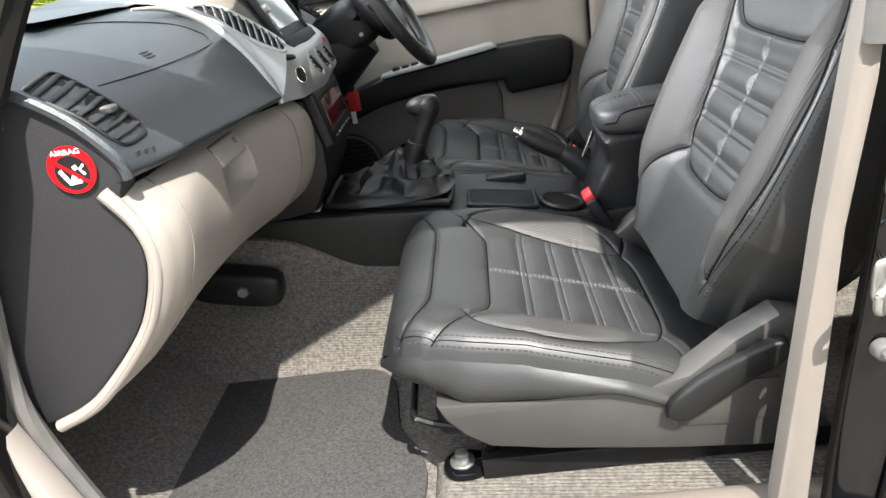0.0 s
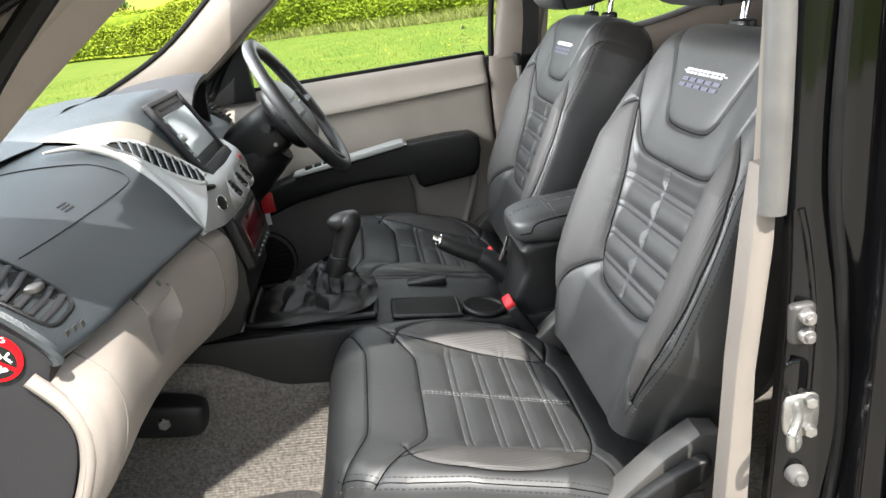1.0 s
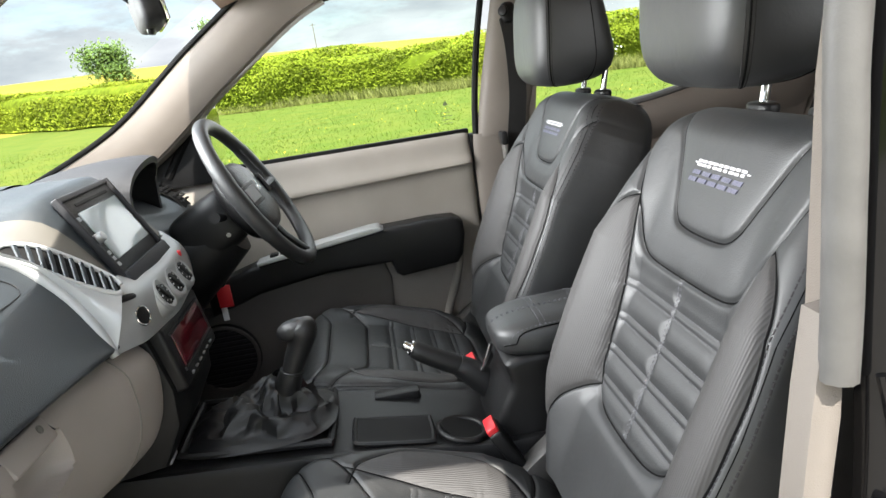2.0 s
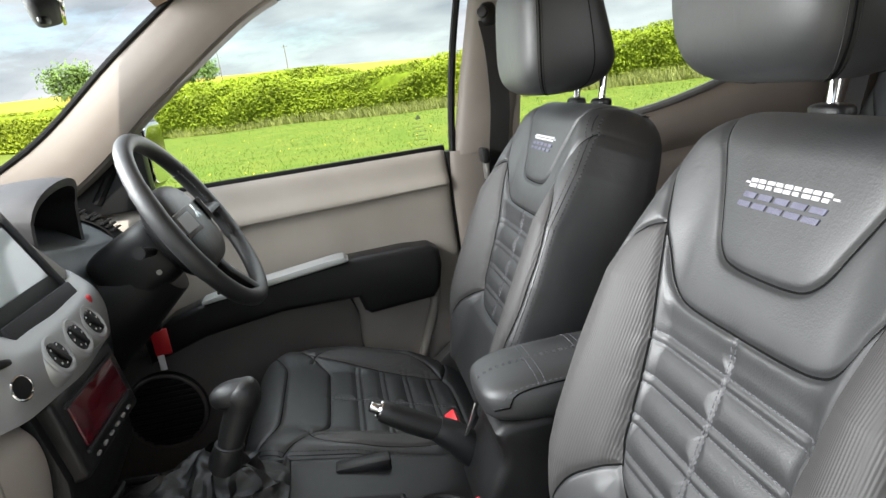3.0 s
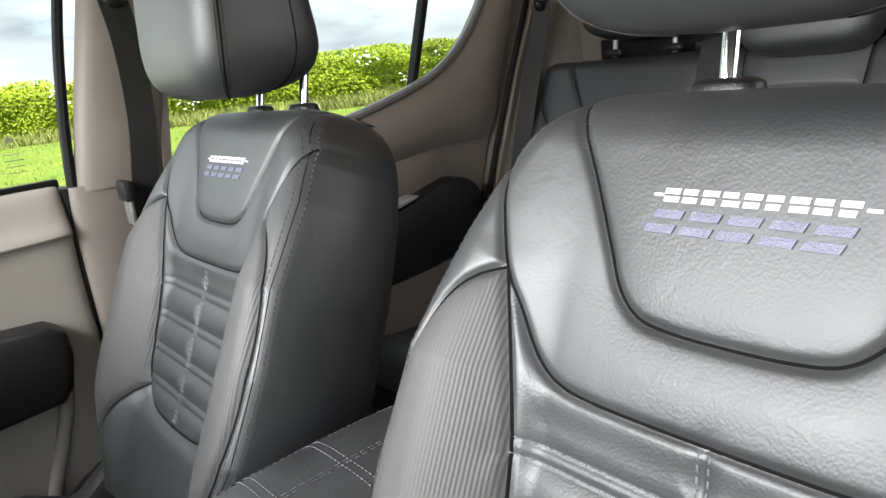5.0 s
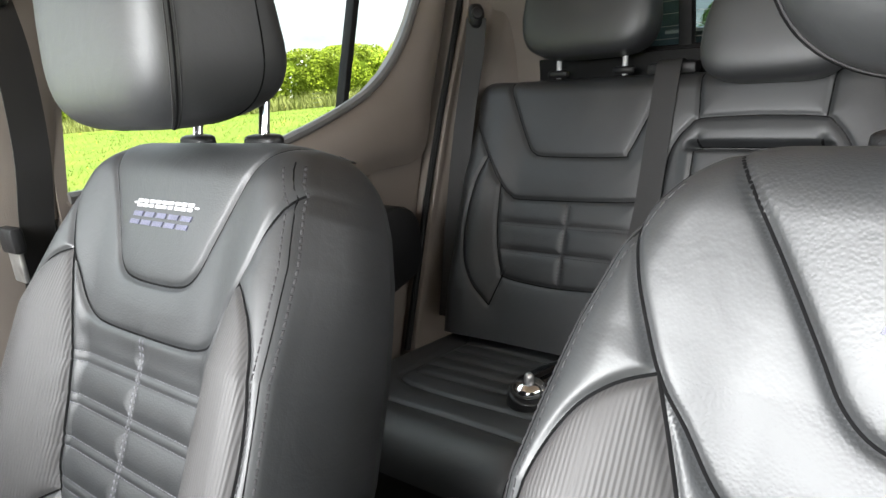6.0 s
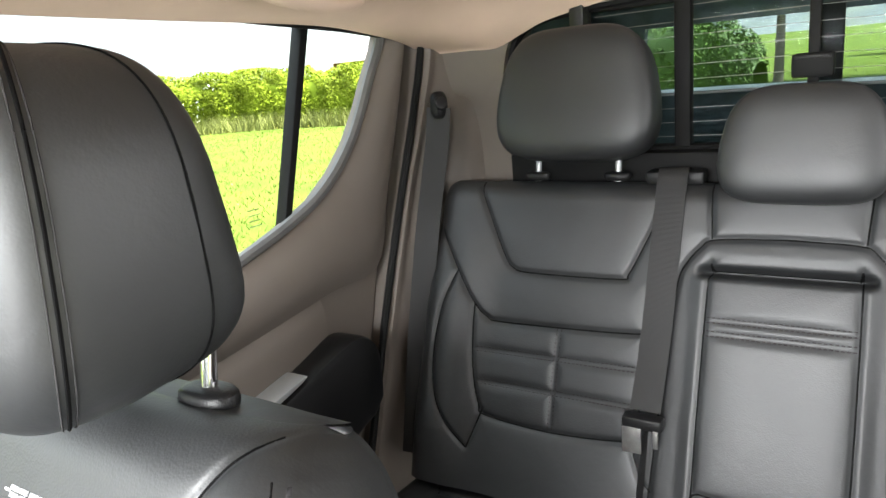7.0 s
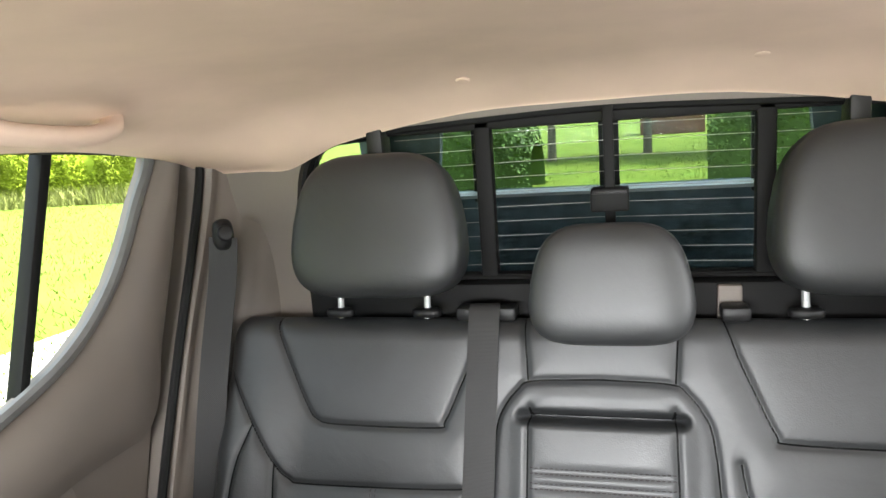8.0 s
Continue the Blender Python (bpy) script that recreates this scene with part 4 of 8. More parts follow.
def rear_bench():
    bench = thing("rear_bench", (1.15, 0.0, 0.60), "black leather rear bench seat with quilted backrest and folding armrest", "car seat")
    top, tr = 0.535, 0.042
    rows = list(np.linspace(0.0, top, 150)) + [top + tr * math.sin(f) for f in np.linspace(0.08, math.pi / 2, 14)]

    def base(A, S):
        ab = np.abs(A)
        k = np.clip((S - top) / tr, 0, 1)
        bol = 0.028 * step01((ab - 0.46) / 0.10) * np.interp(S, [0, 0.1, 0.35, 0.5], [0.6, 1, 0.9, 0.2])
        mid = 0.009 * step01((0.135 - ab) / 0.03) * step01((0.425 - S) / 0.012)
        gap = -0.030 * np.exp(-((S - 0.428) / 0.006) ** 2) * step01((0.125 - ab) / 0.015)
        return bol + mid + gap - edge_fall(A, np.full(A.shape, 0.62), 0.045) - tr * (1 - np.sqrt(np.maximum(1 - k * k, 0)))

    u = [(0.530, 0.576), (0.522, 0.548), (0.492, 0.485), (0.462, 0.428), (0.445, 0.410), (0.41, 0.403), (0.25, 0.404), (0.232, 0.415), (0.210, 0.465), (0.188, 0.520), (0.172, 0.576)]
    v = [(0.606, 0.480), (0.588, 0.455), (0.550, 0.398), (0.510, 0.338), (0.486, 0.316), (0.450, 0.309), (0.215, 0.316), (0.194, 0.330), (0.186, 0.375)]
    w = [(0.550, 0.398), (0.572, 0.33), (0.580, 0.25), (0.572, 0.175), (0.545, 0.12), (0.500, 0.074)]
    x = [(0.510, 0.338), (0.508, 0.28), (0.500, 0.21), (0.485, 0.155), (0.468, 0.137), (0.34, 0.130), (0.205, 0.142), (0.196, 0.160), (0.196, 0.32)]
    z = [(0.478, 0.146), (0.500, 0.074)]
    bars = [[(0.500, 0.256), (0.196, 0.258)], [(0.494, 0.198), (0.196, 0.198)]]
    vert = [(0.344, 0.312), (0.344, 0.130)]
    arch = [(0.172, 0.00), (0.168, 0.10), (0.160, 0.30), (0.152, 0.405), (0.140, 0.440), (0.120, 0.466), (0.098, 0.479), (0, 0.483)]
    arm = [(0.100, 0.428), (0.104, 0.415), (0.104, 0.10), (0.094, 0.086), (0, 0.084)]
    armtop = [(-0.104, 0.430), (0.104, 0.430)]
    pleats = [[(-0.104, 0.352), (0.104, 0.352)], [(-0.104, 0.331), (0.104, 0.331)]]
    neck = [(0.105, 0.480), (0.112, 0.576)]
    inner_s = [(0.205, 0.142), (0.185, 0.09), (0.166, 0.07)]
    half = [u, v, w, x, z, arch, arm, neck, inner_s]
    seams = half + [flip(l) for l in half] + [armtop]
    quilting = [vert, flip(vert)] + bars + [flip(l) for l in bars] + pleats
    back = Cover(REAR_O, REAR_U, REAR_N, rows, lambda s: float(np.interp(s, [0, 0.4, 0.5, 0.56, 0.577], [0.62, 0.62, 0.615, 0.60, 0.585])), 330, base, seams, puff=0.005, fall=0.018, groove=0.004, gw=0.004, soft=quilting)
    sl = lambda l: [tuple(p) for p in smooth_line(l, 5)]
    regions = []
    for f in ((lambda l: l), flip):
        regions += [("top_panel", "leather", f(sl(u))), ("side_insert", "leather", f(sl(w) + sl(z)[::-1] + sl(x)[:22][::-1])), ("quilted_panel", "leather", f(sl(x)))]
    regions += [("armrest_pad", "leather", sl(arm) + sl(flip(arm))[::-1]), ("centre_back", "leather_smooth", sl(arch) + sl(flip(arch))[::-1])]
    back.parts(bench, regions, ("back_cover", "leather_smooth"))
    back.stitches(quilting, bench, "thread_dark", offset=0.004)
    back.seam_shade_bands(bench, 0.0013)
    # back and sides
    o = Vector(REAR_O)
    rot = pose(*REAR_O, 0, 22.2, 0)
    part("back_board", box(0.035, 0.10, -0.60, 0.60, 0.0, 0.565, 0.025, 3, rot), "black", bench)
    for sgn in (1, -1):
        part("back_side", box(0.004, 0.09, 0.585 * sgn - 0.018, 0.585 * sgn + 0.018, 0.0, 0.535, 0.012, 3, rot), "leather_smooth", bench)
    # cushion
    cr = [(-0.445, 0.60), (-0.43, 0.615), (-0.40, 0.622), (0.05, 0.622)]
    cw = table(cr)

    def cb(A, R):
        nose = np.clip((-0.37 - R) / 0.078, 0, 1)
        return -edge_fall(A, np.full(A.shape, 0.625), 0.03) - 0.09 * (1 - np.sqrt(np.maximum(1 - nose * nose, 0)))
    lines = [[(0.60, -0.34), (0.5, -0.335), (0.22, -0.335), (0.18, -0.36), (0.17, -0.44)], [(0.545, -0.02), (0.54, -0.18), (0.50, -0.26), (0.2, -0.26)], [(0.545, -0.02), (0.17, -0.03)], [(0.17, -0.335), (0.165, 0.05)],
             [(0.53, -0.07), (0.2, -0.07)], [(0.53, -0.115), (0.2, -0.115)], [(0.53, -0.16), (0.2, -0.16)], [(0.52, -0.205), (0.2, -0.205)], [(0.565, 0.02), (0.545, -0.02)]]
    cs = lines[:4] + [flip(l) for l in lines[:4]] + [lines[8], flip(lines[8])]
    pleat = lines[4:8] + [flip(l) for l in lines[4:8]]
    sit = Cover((1.225, 0, 0.835), (0.995, 0, -0.09), (0.09, 0, 0.995), list(np.linspace(-0.446, 0.04, 110)), cw, 200, cb, cs, puff=0.005, fall=0.016, groove=0.004, gw=0.004, soft=pleat)
    sit.parts(bench, [("cushion_quilt", "leather", [(0.54, -0.02), (0.54, -0.18), (0.5, -0.26), (0.17, -0.26), (0.17, -0.03)]), ("cushion_quilt", "leather", flip([(0.54, -0.02), (0.54, -0.18), (0.5, -0.26), (0.17, -0.26), (0.17, -0.03)]))], ("cushion_cover", "leather_smooth"))
    sit.seam_shade_bands(bench, 0.0013)
    sit.stitches(pleat, bench, "thread_dark", offset=0.003)
    part("cushion_base", box(0.795, 1.26, -0.60, 0.60, 0.62, 0.79, 0.02, 3), "black", bench)
    # headrests
    def hs(p):
        return Vector((p.x, p.y * (1.04 - 0.17 * max(p.z + 0.25, 0) ** 1.3), p.z))
    tilt = pose(0, 0, 0, 0, 14, 0)
    for y, hw, z0, z1, x0 in ((0.338, 0.137, 1.412, 1.640, 1.452), (-0.372, 0.137, 1.412, 1.645, 1.452), (-0.018, 0.110, 1.352, 1.525, 1.410)):
        part("headrest", superblob((x0, y, (z0 + z1) / 2), (0.052, hw, (z1 - z0) / 2), 0.5, 0.42, shape=hs, m=tilt), "leather_smooth", bench)
    for y in (0.417, 0.268, -0.28, -0.43):
        pv = Vector((1.446, y, 1.380))
        part("headrest_post", cyl(pv - Vector((0.0, 0, 0.004)), pv + Vector((0.012, 0, 0.06)), 0.0055, seg=16), "silver", bench, "chrome headrest post")
        part("post_bezel", superblob(pv + Vector((0, 0, 0.006)), (0.013, 0.024, 0.008), 0.6, 0.8, 20, 8), "black", bench)
    return bench


rear_bench()


# ---------------------------------------------------------------- cabin shell
solo("floor", merged(box(-0.90, 1.35, -0.74, 0.74, 0.545, 0.598, 0.006), box(-0.13, 0.80, -0.72, 0.72, 0.55, 0.634, 0.03, 3)), "carpet", "grey-brown ribbed carpet on the cabin floor", kind="structure")


def tunnel():
    st = []
    for x, h in ((-0.80, 0.90), (-0.55, 0.895), (-0.42, 0.875), (-0.36, 0.850), (-0.28, 0.805), (-0.20, 0.79), (0.1, 0.75), (0.6, 0.72), (0.8, 0.70)):
        st.append([(x, -0.235, 0.592), (x, -0.205, 0.60), (x, -0.175, 0.66), (x, -0.158, (h + 0.66) / 2), (x, -0.148, h), (x, -0.10, h + 0.01), (x, 0.10, h + 0.01),
                   (x, 0.148, h), (x, 0.158, (h + 0.66) / 2), (x, 0.175, 0.66), (x, 0.205, 0.60), (x, 0.235, 0.592)])
    return sheet(st, 6, 4)


solo("tunnel_carpet", tunnel(), "carpet", "grey-brown ribbed carpet over the transmission tunnel", "carpet", "structure")
solo("firewall", sheet([[(-0.50, y, 0.593), (-0.62, y, 0.62), (-0.75, y, 0.72), (-0.82, y, 0.86), (-0.86, y, 1.30)] for y in (-0.74, -0.3, 0.3, 0.74)], 3, 4), "carpet", "carpeted footwell front wall", kind="structure")
mat_outline = [(tuple(p)) for p in smooth_line([(-0.60, -0.60), (-0.60, -0.22), (-0.50, -0.195), (-0.30, -0.20), (-0.235, -0.235), (-0.215, -0.30), (-0.20, -0.40), (-0.16, -0.47), (-0.145, -0.55), (-0.17, -0.62), (-0.30, -0.66), (-0.55, -0.66), (-0.60, -0.60)], 5)][:-1]
solo("floor_mat", prism(mat_outline, 0.598, 0.607, 0.003, "z"), "floormat", "dark grey pile floor mat lying in the footwell", "floor mat")


def mirror_y(bm, side):
    if side < 0:
        bmesh.ops.transform(bm, matrix=Matrix.Diagonal((1, -1, 1, 1)), verts=bm.verts)
        bmesh.ops.reverse_faces(bm, faces=bm.faces)
    return bm


# headliner with its drop towards the rear window
def headliner():
    st = []
    for x, zc, drop, half, least in ((-0.22, 1.715, 0.03, 0.67, 0), (-0.1, 1.745, 0.035, 0.67, 0), (0.1, 1.765, 0.055, 0.67, 0), (0.5, 1.775, 0.070, 0.67, 0), (0.9, 1.775, 0.080, 0.67, 0), (1.2, 1.772, 0.090, 0.66, 1.68),
                                     (1.36, 1.757, 0.095, 0.65, 1.662), (1.44, 1.738, 0.095, 0.61, 1.648), (1.49, 1.716, 0.095, 0.57, 1.634), (1.515, 1.702, 0.095, 0.55, 1.625), (1.520, 1.697, 0.095, 0.55, 1.620)):
        st.append([(x, y, max(zc - drop * abs(y / half) ** 3.2, least)) for y in (-0.69, -0.64, -0.58, -0.52, -0.46, -0.4, -0.2, 0, 0.2, 0.4, 0.46, 0.52, 0.58, 0.64, 0.69)])
    return sheet(st, 6, 4, 0.012)


solo("ceiling", headliner(), "headliner", "beige cloth headliner curving down to the rear window", kind="structure")
for y in (0.181, -0.219):
    solo("headliner_clip", superblob((1.43, y, 1.7385), (0.011, 0.011, 0.0028), 0.7, 1.0, 20, 8, m=pose(0, 0, 0, 0, 15, 0)), "headliner", "round beige trim clip in the headliner", "trim clip", group="headliner clips")
solo("roof_panel", box(-0.25, 1.62, -0.74, 0.74, 1.80, 1.815, 0.005), "black_gloss", "black painted roof panel", kind="structure")


def a_pillar(side):
    path = smooth_line([(-0.80, 0.70, 1.265), (-0.52, 0.695, 1.395), (-0.30, 0.675, 1.555), (-0.10, 0.65, 1.690), (0.0, 0.62, 1.735)], 6)
    bm = bmesh.new()
    rings = []
    prof = [(-0.058, 0.010), (-0.050, -0.022), (-0.025, -0.034), (0.03, -0.034), (0.068, -0.020), (0.078, 0.014), (0.05, 0.045), (-0.05, 0.045)]
    for i, p in enumerate(path):
        p = Vector(p)
        t = Vector(path[min(i + 1, len(path) - 1)] - path[max(i - 1, 0)]).normalized()
        across = Vector((t.z, 0, -t.x)).normalized()
        out = Vector((0, 1, 0))
        rings.append([bm.verts.new(p + across * a + out * o) for a, o in prof])
    for r, s in zip(rings[:-1], rings[1:]):
        for k in range(len(prof)):
            bm.faces.new((r[k], r[(k + 1) % len(prof)], s[(k + 1) % len(prof)], s[k]))
    bm.faces.new(rings[0])
    bm.faces.new(rings[-1])
    bmesh.ops.recalc_face_normals(bm, faces=bm.faces)
    bmesh.ops.bevel(bm, geom=[e for e in bm.edges if abs((e.verts[0].co - e.verts[1].co).normalized().y) < 0.5], offset=0.006, segments=2, affect="EDGES")
    return mirror_y(bm, side)


for side, nm in ((1, "driver"), (-1, "passenger")):
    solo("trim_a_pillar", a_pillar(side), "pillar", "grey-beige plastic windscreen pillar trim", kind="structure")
    s = side
    solo("trim_door_seal", tube(smooth_line([(-0.46, s * 0.722, 1.30), (-0.385, s * 0.725, 1.40), (-0.30, s * 0.722, 1.50), (-0.15, s * 0.712, 1.62), (0.02, s * 0.70, 1.685), (0.2, s * 0.695, 1.70), (0.44, s * 0.695, 1.70)], 5), 0.011, 8), "rubber", "black rubber door seal along the window frame", kind="structure")
    solo("trim_windscreen_edge", tube(smooth_line([(-0.82, s * 0.685, 1.325), (-0.555, s * 0.680, 1.442), (-0.335, s * 0.660, 1.602), (-0.135, s * 0.635, 1.735)], 5), 0.007, 8), "rubber", "black windscreen edge band", kind="structure")

# windscreen
solo("windscreen", sheet([[(-0.99 - 0.05 * (1 - (y / 0.7) ** 2), y, 1.29), (-0.62 - 0.05 * (1 - (y / 0.7) ** 2), y * 0.97, 1.50), (-0.20 - 0.04 * (1 - (y / 0.7) ** 2), y * 0.92, 1.745)] for y in (-0.70, -0.35, 0, 0.35, 0.70)], 4, 4), "glass", "clear windscreen glass", kind="structure").visible_shadow = False
solo("roof_front_rail", box(-0.27, -0.16, -0.66, 0.66, 1.715, 1.79, 0.012), "headliner", "beige front roof rail trim", kind="structure")
solo("cowl", box(-1.25, -0.93, -0.72, 0.72, 1.24, 1.30, 0.02), "black", "black plastic cowl below the windscreen", kind="structure")
solo("bonnet", sheet([[(-0.98, y, 1.245), (-1.4, y, 1.235), (-1.9, y, 1.17), (-2.2, y, 1.05), (-2.25, y, 0.7)] for y in (-0.80, -0.4, 0, 0.4, 0.80)], 3, 4, 0.02), "black_gloss", "black painted bonnet", kind="structure")

# ---------------------------------------------------------------- doors on the driver's side
def plate_with_window(outer, hole, y0, y1, bevel=0.0):
    """An upright plate (x, z) with a window through it."""
    bm = bmesh.new()
    co = [[bm.verts.new((x, y, z)) for x, z in outer] for y in (y0, y1)]
    ch = [[bm.verts.new((x, y, z)) for x, z in hole] for y in (y0, y1)]
    for loops in (co, ch):
        n = len(loops[0])
        for i in range(n):
            bm.faces.new((loops[0][i], loops[0][(i + 1) % n], loops[1][(i + 1) % n], loops[1][i]))
    for k in (0, 1):
        edges = []
        for loop in (co[k], ch[k]):
            edges += [bm.edges.get((loop[i], loop[(i + 1) % len(loop)])) for i in range(len(loop))]
        bmesh.ops.triangle_fill(bm, edges=edges, use_beauty=True, use_dissolve=False)
    bmesh.ops.recalc_face_normals(bm, faces=bm.faces)
    return bm


def front_door(side):
    s = side
    door = thing("door_1", (0.0, s * 0.74, 0.62), "grey-beige driver door lining with black armrest, closed", "car door", kind="structure")
    st = []
    for x in (-0.60, -0.45, -0.30, -0.10, 0.10, 0.25, 0.335, 0.350):
        e = 0.0 if x < 0.34 else 0.012
        st.append([(x, s * (0.800), 1.296), (x, s * 0.762, 1.296), (x, s * (0.745 + e), 1.283), (x, s * (0.735 + e), 1.24), (x, s * (0.722 + e), 1.205 + 0.03 * (x - 0.1)), (x, s * (0.734 + e), 1.19 + 0.03 * (x - 0.1)), (x, s * (0.738 + e), 1.10),
                   (x, s * (0.728 + e), 0.95), (x, s * (0.720 + e), 0.80), (x, s * (0.725 + e), 0.62)])
    part("door_lining", sheet(st, 4, 4), "beige_door", door)
    part("door_edge", prism([(0.342, 0.60), (0.356, 0.60), (0.362, 0.90), (0.366, 1.285), (0.352, 1.285)], s * 0.745, s * 0.80, 0.003), "rubber", door)
    # armrest
    arm = [(-0.42, 0.975), (-0.35, 1.020), (-0.25, 1.048), (-0.12, 1.060), (0.06, 1.082), (0.20, 1.086), (0.268, 1.082), (0.290, 1.066), (0.292, 1.03), (0.280, 0.975), (0.262, 0.952), (0.105, 0.940), (0.090, 0.952), (0.082, 0.985), (-0.10, 0.985), (-0.28, 0.960), (-0.42, 0.915)]
    part("armrest", prism(arm, s * 0.655, s * 0.735, 0.014, seg=3), "black", door, "black padded armrest")
    plate = [tuple(p) for p in smooth_line([(-0.27, 1.042), (-0.14, 1.056), (0.055, 1.080), (0.066, 1.088), (0.05, 1.094), (-0.05, 1.082), (-0.2, 1.062), (-0.27, 1.05)], 3)]
    part("switch_plate", prism(plate, s * 0.640, s * 0.70, 0.002), "silver", door, "silver switch plate")
    part("pull_recess", prism([(-0.045, 1.075), (0.04, 1.088), (0.045, 1.093), (-0.04, 1.082)], s * 0.646, s * 0.692, 0.001), "black", door)
    for i in range(4):
        part("window_switch", box(-0.235 + 0.028 * i, -0.213 + 0.028 * i, s * 0.652, s * 0.676, 1.056 + 0.0035 * i, 1.066 + 0.0035 * i, 0.003), "black", door)
    lower = [(-0.60, 0.62), (-0.60, 0.93), (-0.40, 0.93), (-0.28, 0.965), (0.06, 0.985), (0.075, 0.93), (0.07, 0.85), (0.10, 0.76), (0.06, 0.62)]
    part("lower_panel", prism(lower, s * 0.702, s * 0.73, 0.008), "door_lower", door, "dark grey lower door panel")
    part("door_rib", tube(smooth_line([(0.285, s * 0.722, 1.02), (0.265, s * 0.716, 0.92), (0.22, s * 0.712, 0.80), (0.17, s * 0.712, 0.66)], 5), 0.012, 10), "beige_door", door)
    speaker = part("speaker", cyl((-0.42, s * 0.704, 0.785), (-0.42, s * 0.688, 0.785), 0.100, 0.092, 48, 0.003), "black", door, "round black speaker grille")
    part("grille_rim", ring((-0.42, s * 0.688, 0.785), (0, 1, 0), 0.092, 0.005), "door_lower", speaker)
    for k in range(11):
        zz = -0.075 + 0.015 * k
        hw = math.sqrt(0.088 ** 2 - zz ** 2)
        part("grille_bar", box(-0.42 - hw, -0.42 + hw, s * 0.682, s * 0.689, 0.785 + zz - 0.003, 0.785 + zz + 0.003, 0.001, 1), "dash_end", speaker)
    part("window_seal", box(-0.40, 0.352, s * 0.752, s * 0.768, 1.287, 1.303, 0.004), "rubber", door)
    part("mirror_sail", prism([(-0.64, 1.27), (-0.338, 1.27), (-0.338, 1.440), (-0.40, 1.425), (-0.56, 1.335)], s * 0.722, s * 0.765, 0.006), "black", door, "black mirror corner panel")
    pane = part("window_pane", prism([(-0.43, 1.29), (0.38, 1.29), (0.43, 1.71), (-0.03, 1.71), (-0.40, 1.40)], s * 0.770, s * 0.774, 0.0), "glass", door)
    pane.visible_shadow = False
    # printed glass mark as plain bars
    for k in range(4):
        part("glass_mark", box(0.285, 0.315 - 0.004 * (k % 2), s * 0.7695, s * 0.7699, 1.322 + 0.010 * k, 1.3235 + 0.010 * k, 0), "glass_print", door)
    part("glass_mark", prism([(0.292, 1.372), (0.308, 1.372), (0.300, 1.384)], s * 0.7695, s * 0.7699, 0), "glass_print", door)
    return door


front_door(1)


def b_pillar_inner():
    st = [[(0.352, 0.76, z0), (0.362, 0.738, z0), (0.40, 0.728, z0), (0.46, 0.728, z0), (0.505, 0.735, z0), (0.520, 0.76, z0)] for z0 in (0.6, 0.9, 1.2)]
    st += [[(0.358, 0.76, 1.285), (0.368, 0.738, 1.285), (0.41, 0.728, 1.285), (0.47, 0.726, 1.285), (0.512, 0.735, 1.285), (0.525, 0.76, 1.285)]]
    st2 = [[(0.372 + k * 0.10, 0.75 - k * 0.04, z), (0.384 + k * 0.1, 0.732 - k * 0.04, z), (0.42 + k * 0.09, 0.722 - k * 0.04, z), (0.47 + k * 0.09, 0.720 - k * 0.04, z), (0.515 + k * 0.08, 0.728 - k * 0.04, z), (0.53 + k * 0.08, 0.75 - k * 0.04, z)] for z, k in ((1.275, 0.0), (1.4, 0.25), (1.55, 0.6), (1.72, 1.0))]
    return st, st2


low, high = b_pillar_inner()
solo("trim_b_pillar_lower", sheet(low, 4, 4), "pillar", "grey-beige lower centre pillar trim", kind="structure")
solo("trim_b_pillar_upper", sheet(high, 4, 4), "pillar", "grey-beige upper centre pillar trim", kind="structure")
solo("trim_b_pillar_seal", tube(smooth_line([(0.354, 0.752, 0.62), (0.362, 0.752, 1.0), (0.370, 0.75, 1.28), (0.398, 0.738, 1.5), (0.44, 0.712, 1.70)], 6), 0.009, 8), "rubber", "black rubber seal on the centre pillar", kind="structure")


def seat_belt(points, width, name, label, anchor=None):
    belt = thing("seat_belt", points[0], label, "seat belt", "seat belts")
    p = smooth_line(points, 6)
    bm = bmesh.new()
    rows = []
    for i, q in enumerate(p):
        t = Vector(p[min(i + 1, len(p) - 1)] - p[max(i - 1, 0)]).normalized()
        wv = Vector(width).normalized()
        wv = (wv - t * wv.dot(t)).normalized() * 0.024
        rows.append((bm.verts.new(Vector(q) - wv), bm.verts.new(Vector(q) + wv)))
    for a, b in zip(rows[:-1], rows[1:]):
        bm.faces.new((a[0], a[1], b[1], b[0]))
    bm.normal_update()
    bmesh.ops.solidify(bm, geom=list(bm.faces), thickness=0.0014)
    part("webbing", bm, "belt", belt)
    if anchor:
        a = Vector(anchor)
        part("belt_guide", superblob(a, (0.020, 0.014, 0.026), 0.7, 0.8, 24, 14), "black", belt, "black belt guide")
        part("guide_cap", cyl(a + Vector((-0.014, -0.012, 0.004)), a + Vector((-0.018, -0.018, 0.006)), 0.014, 0.012, 20, 0.002), "black", belt)
    return belt


seat_belt([(0.478, 0.662, 1.575), (0.486, 0.664, 1.50), (0.484, 0.672, 1.38), (0.468, 0.682, 1.26), (0.455, 0.690, 1.10), (0.45, 0.69, 0.75)], (0.9, 0.1, 0), "belt", "black driver seat belt hanging from the centre pillar", (0.480, 0.664, 1.585))
buckle_end = thing("belt_tongue", (0.44, 0.67, 1.25), "silver belt tongue hanging beside the driver seat", "belt tongue")
part("tongue", box(0.425, 0.432, 0.64, 0.675, 1.215, 1.265, 0.002), "steel", buckle_end)
part("tongue_cover", box(0.420, 0.437, 0.635, 0.680, 1.255, 1.29, 0.005), "black", buckle_end)

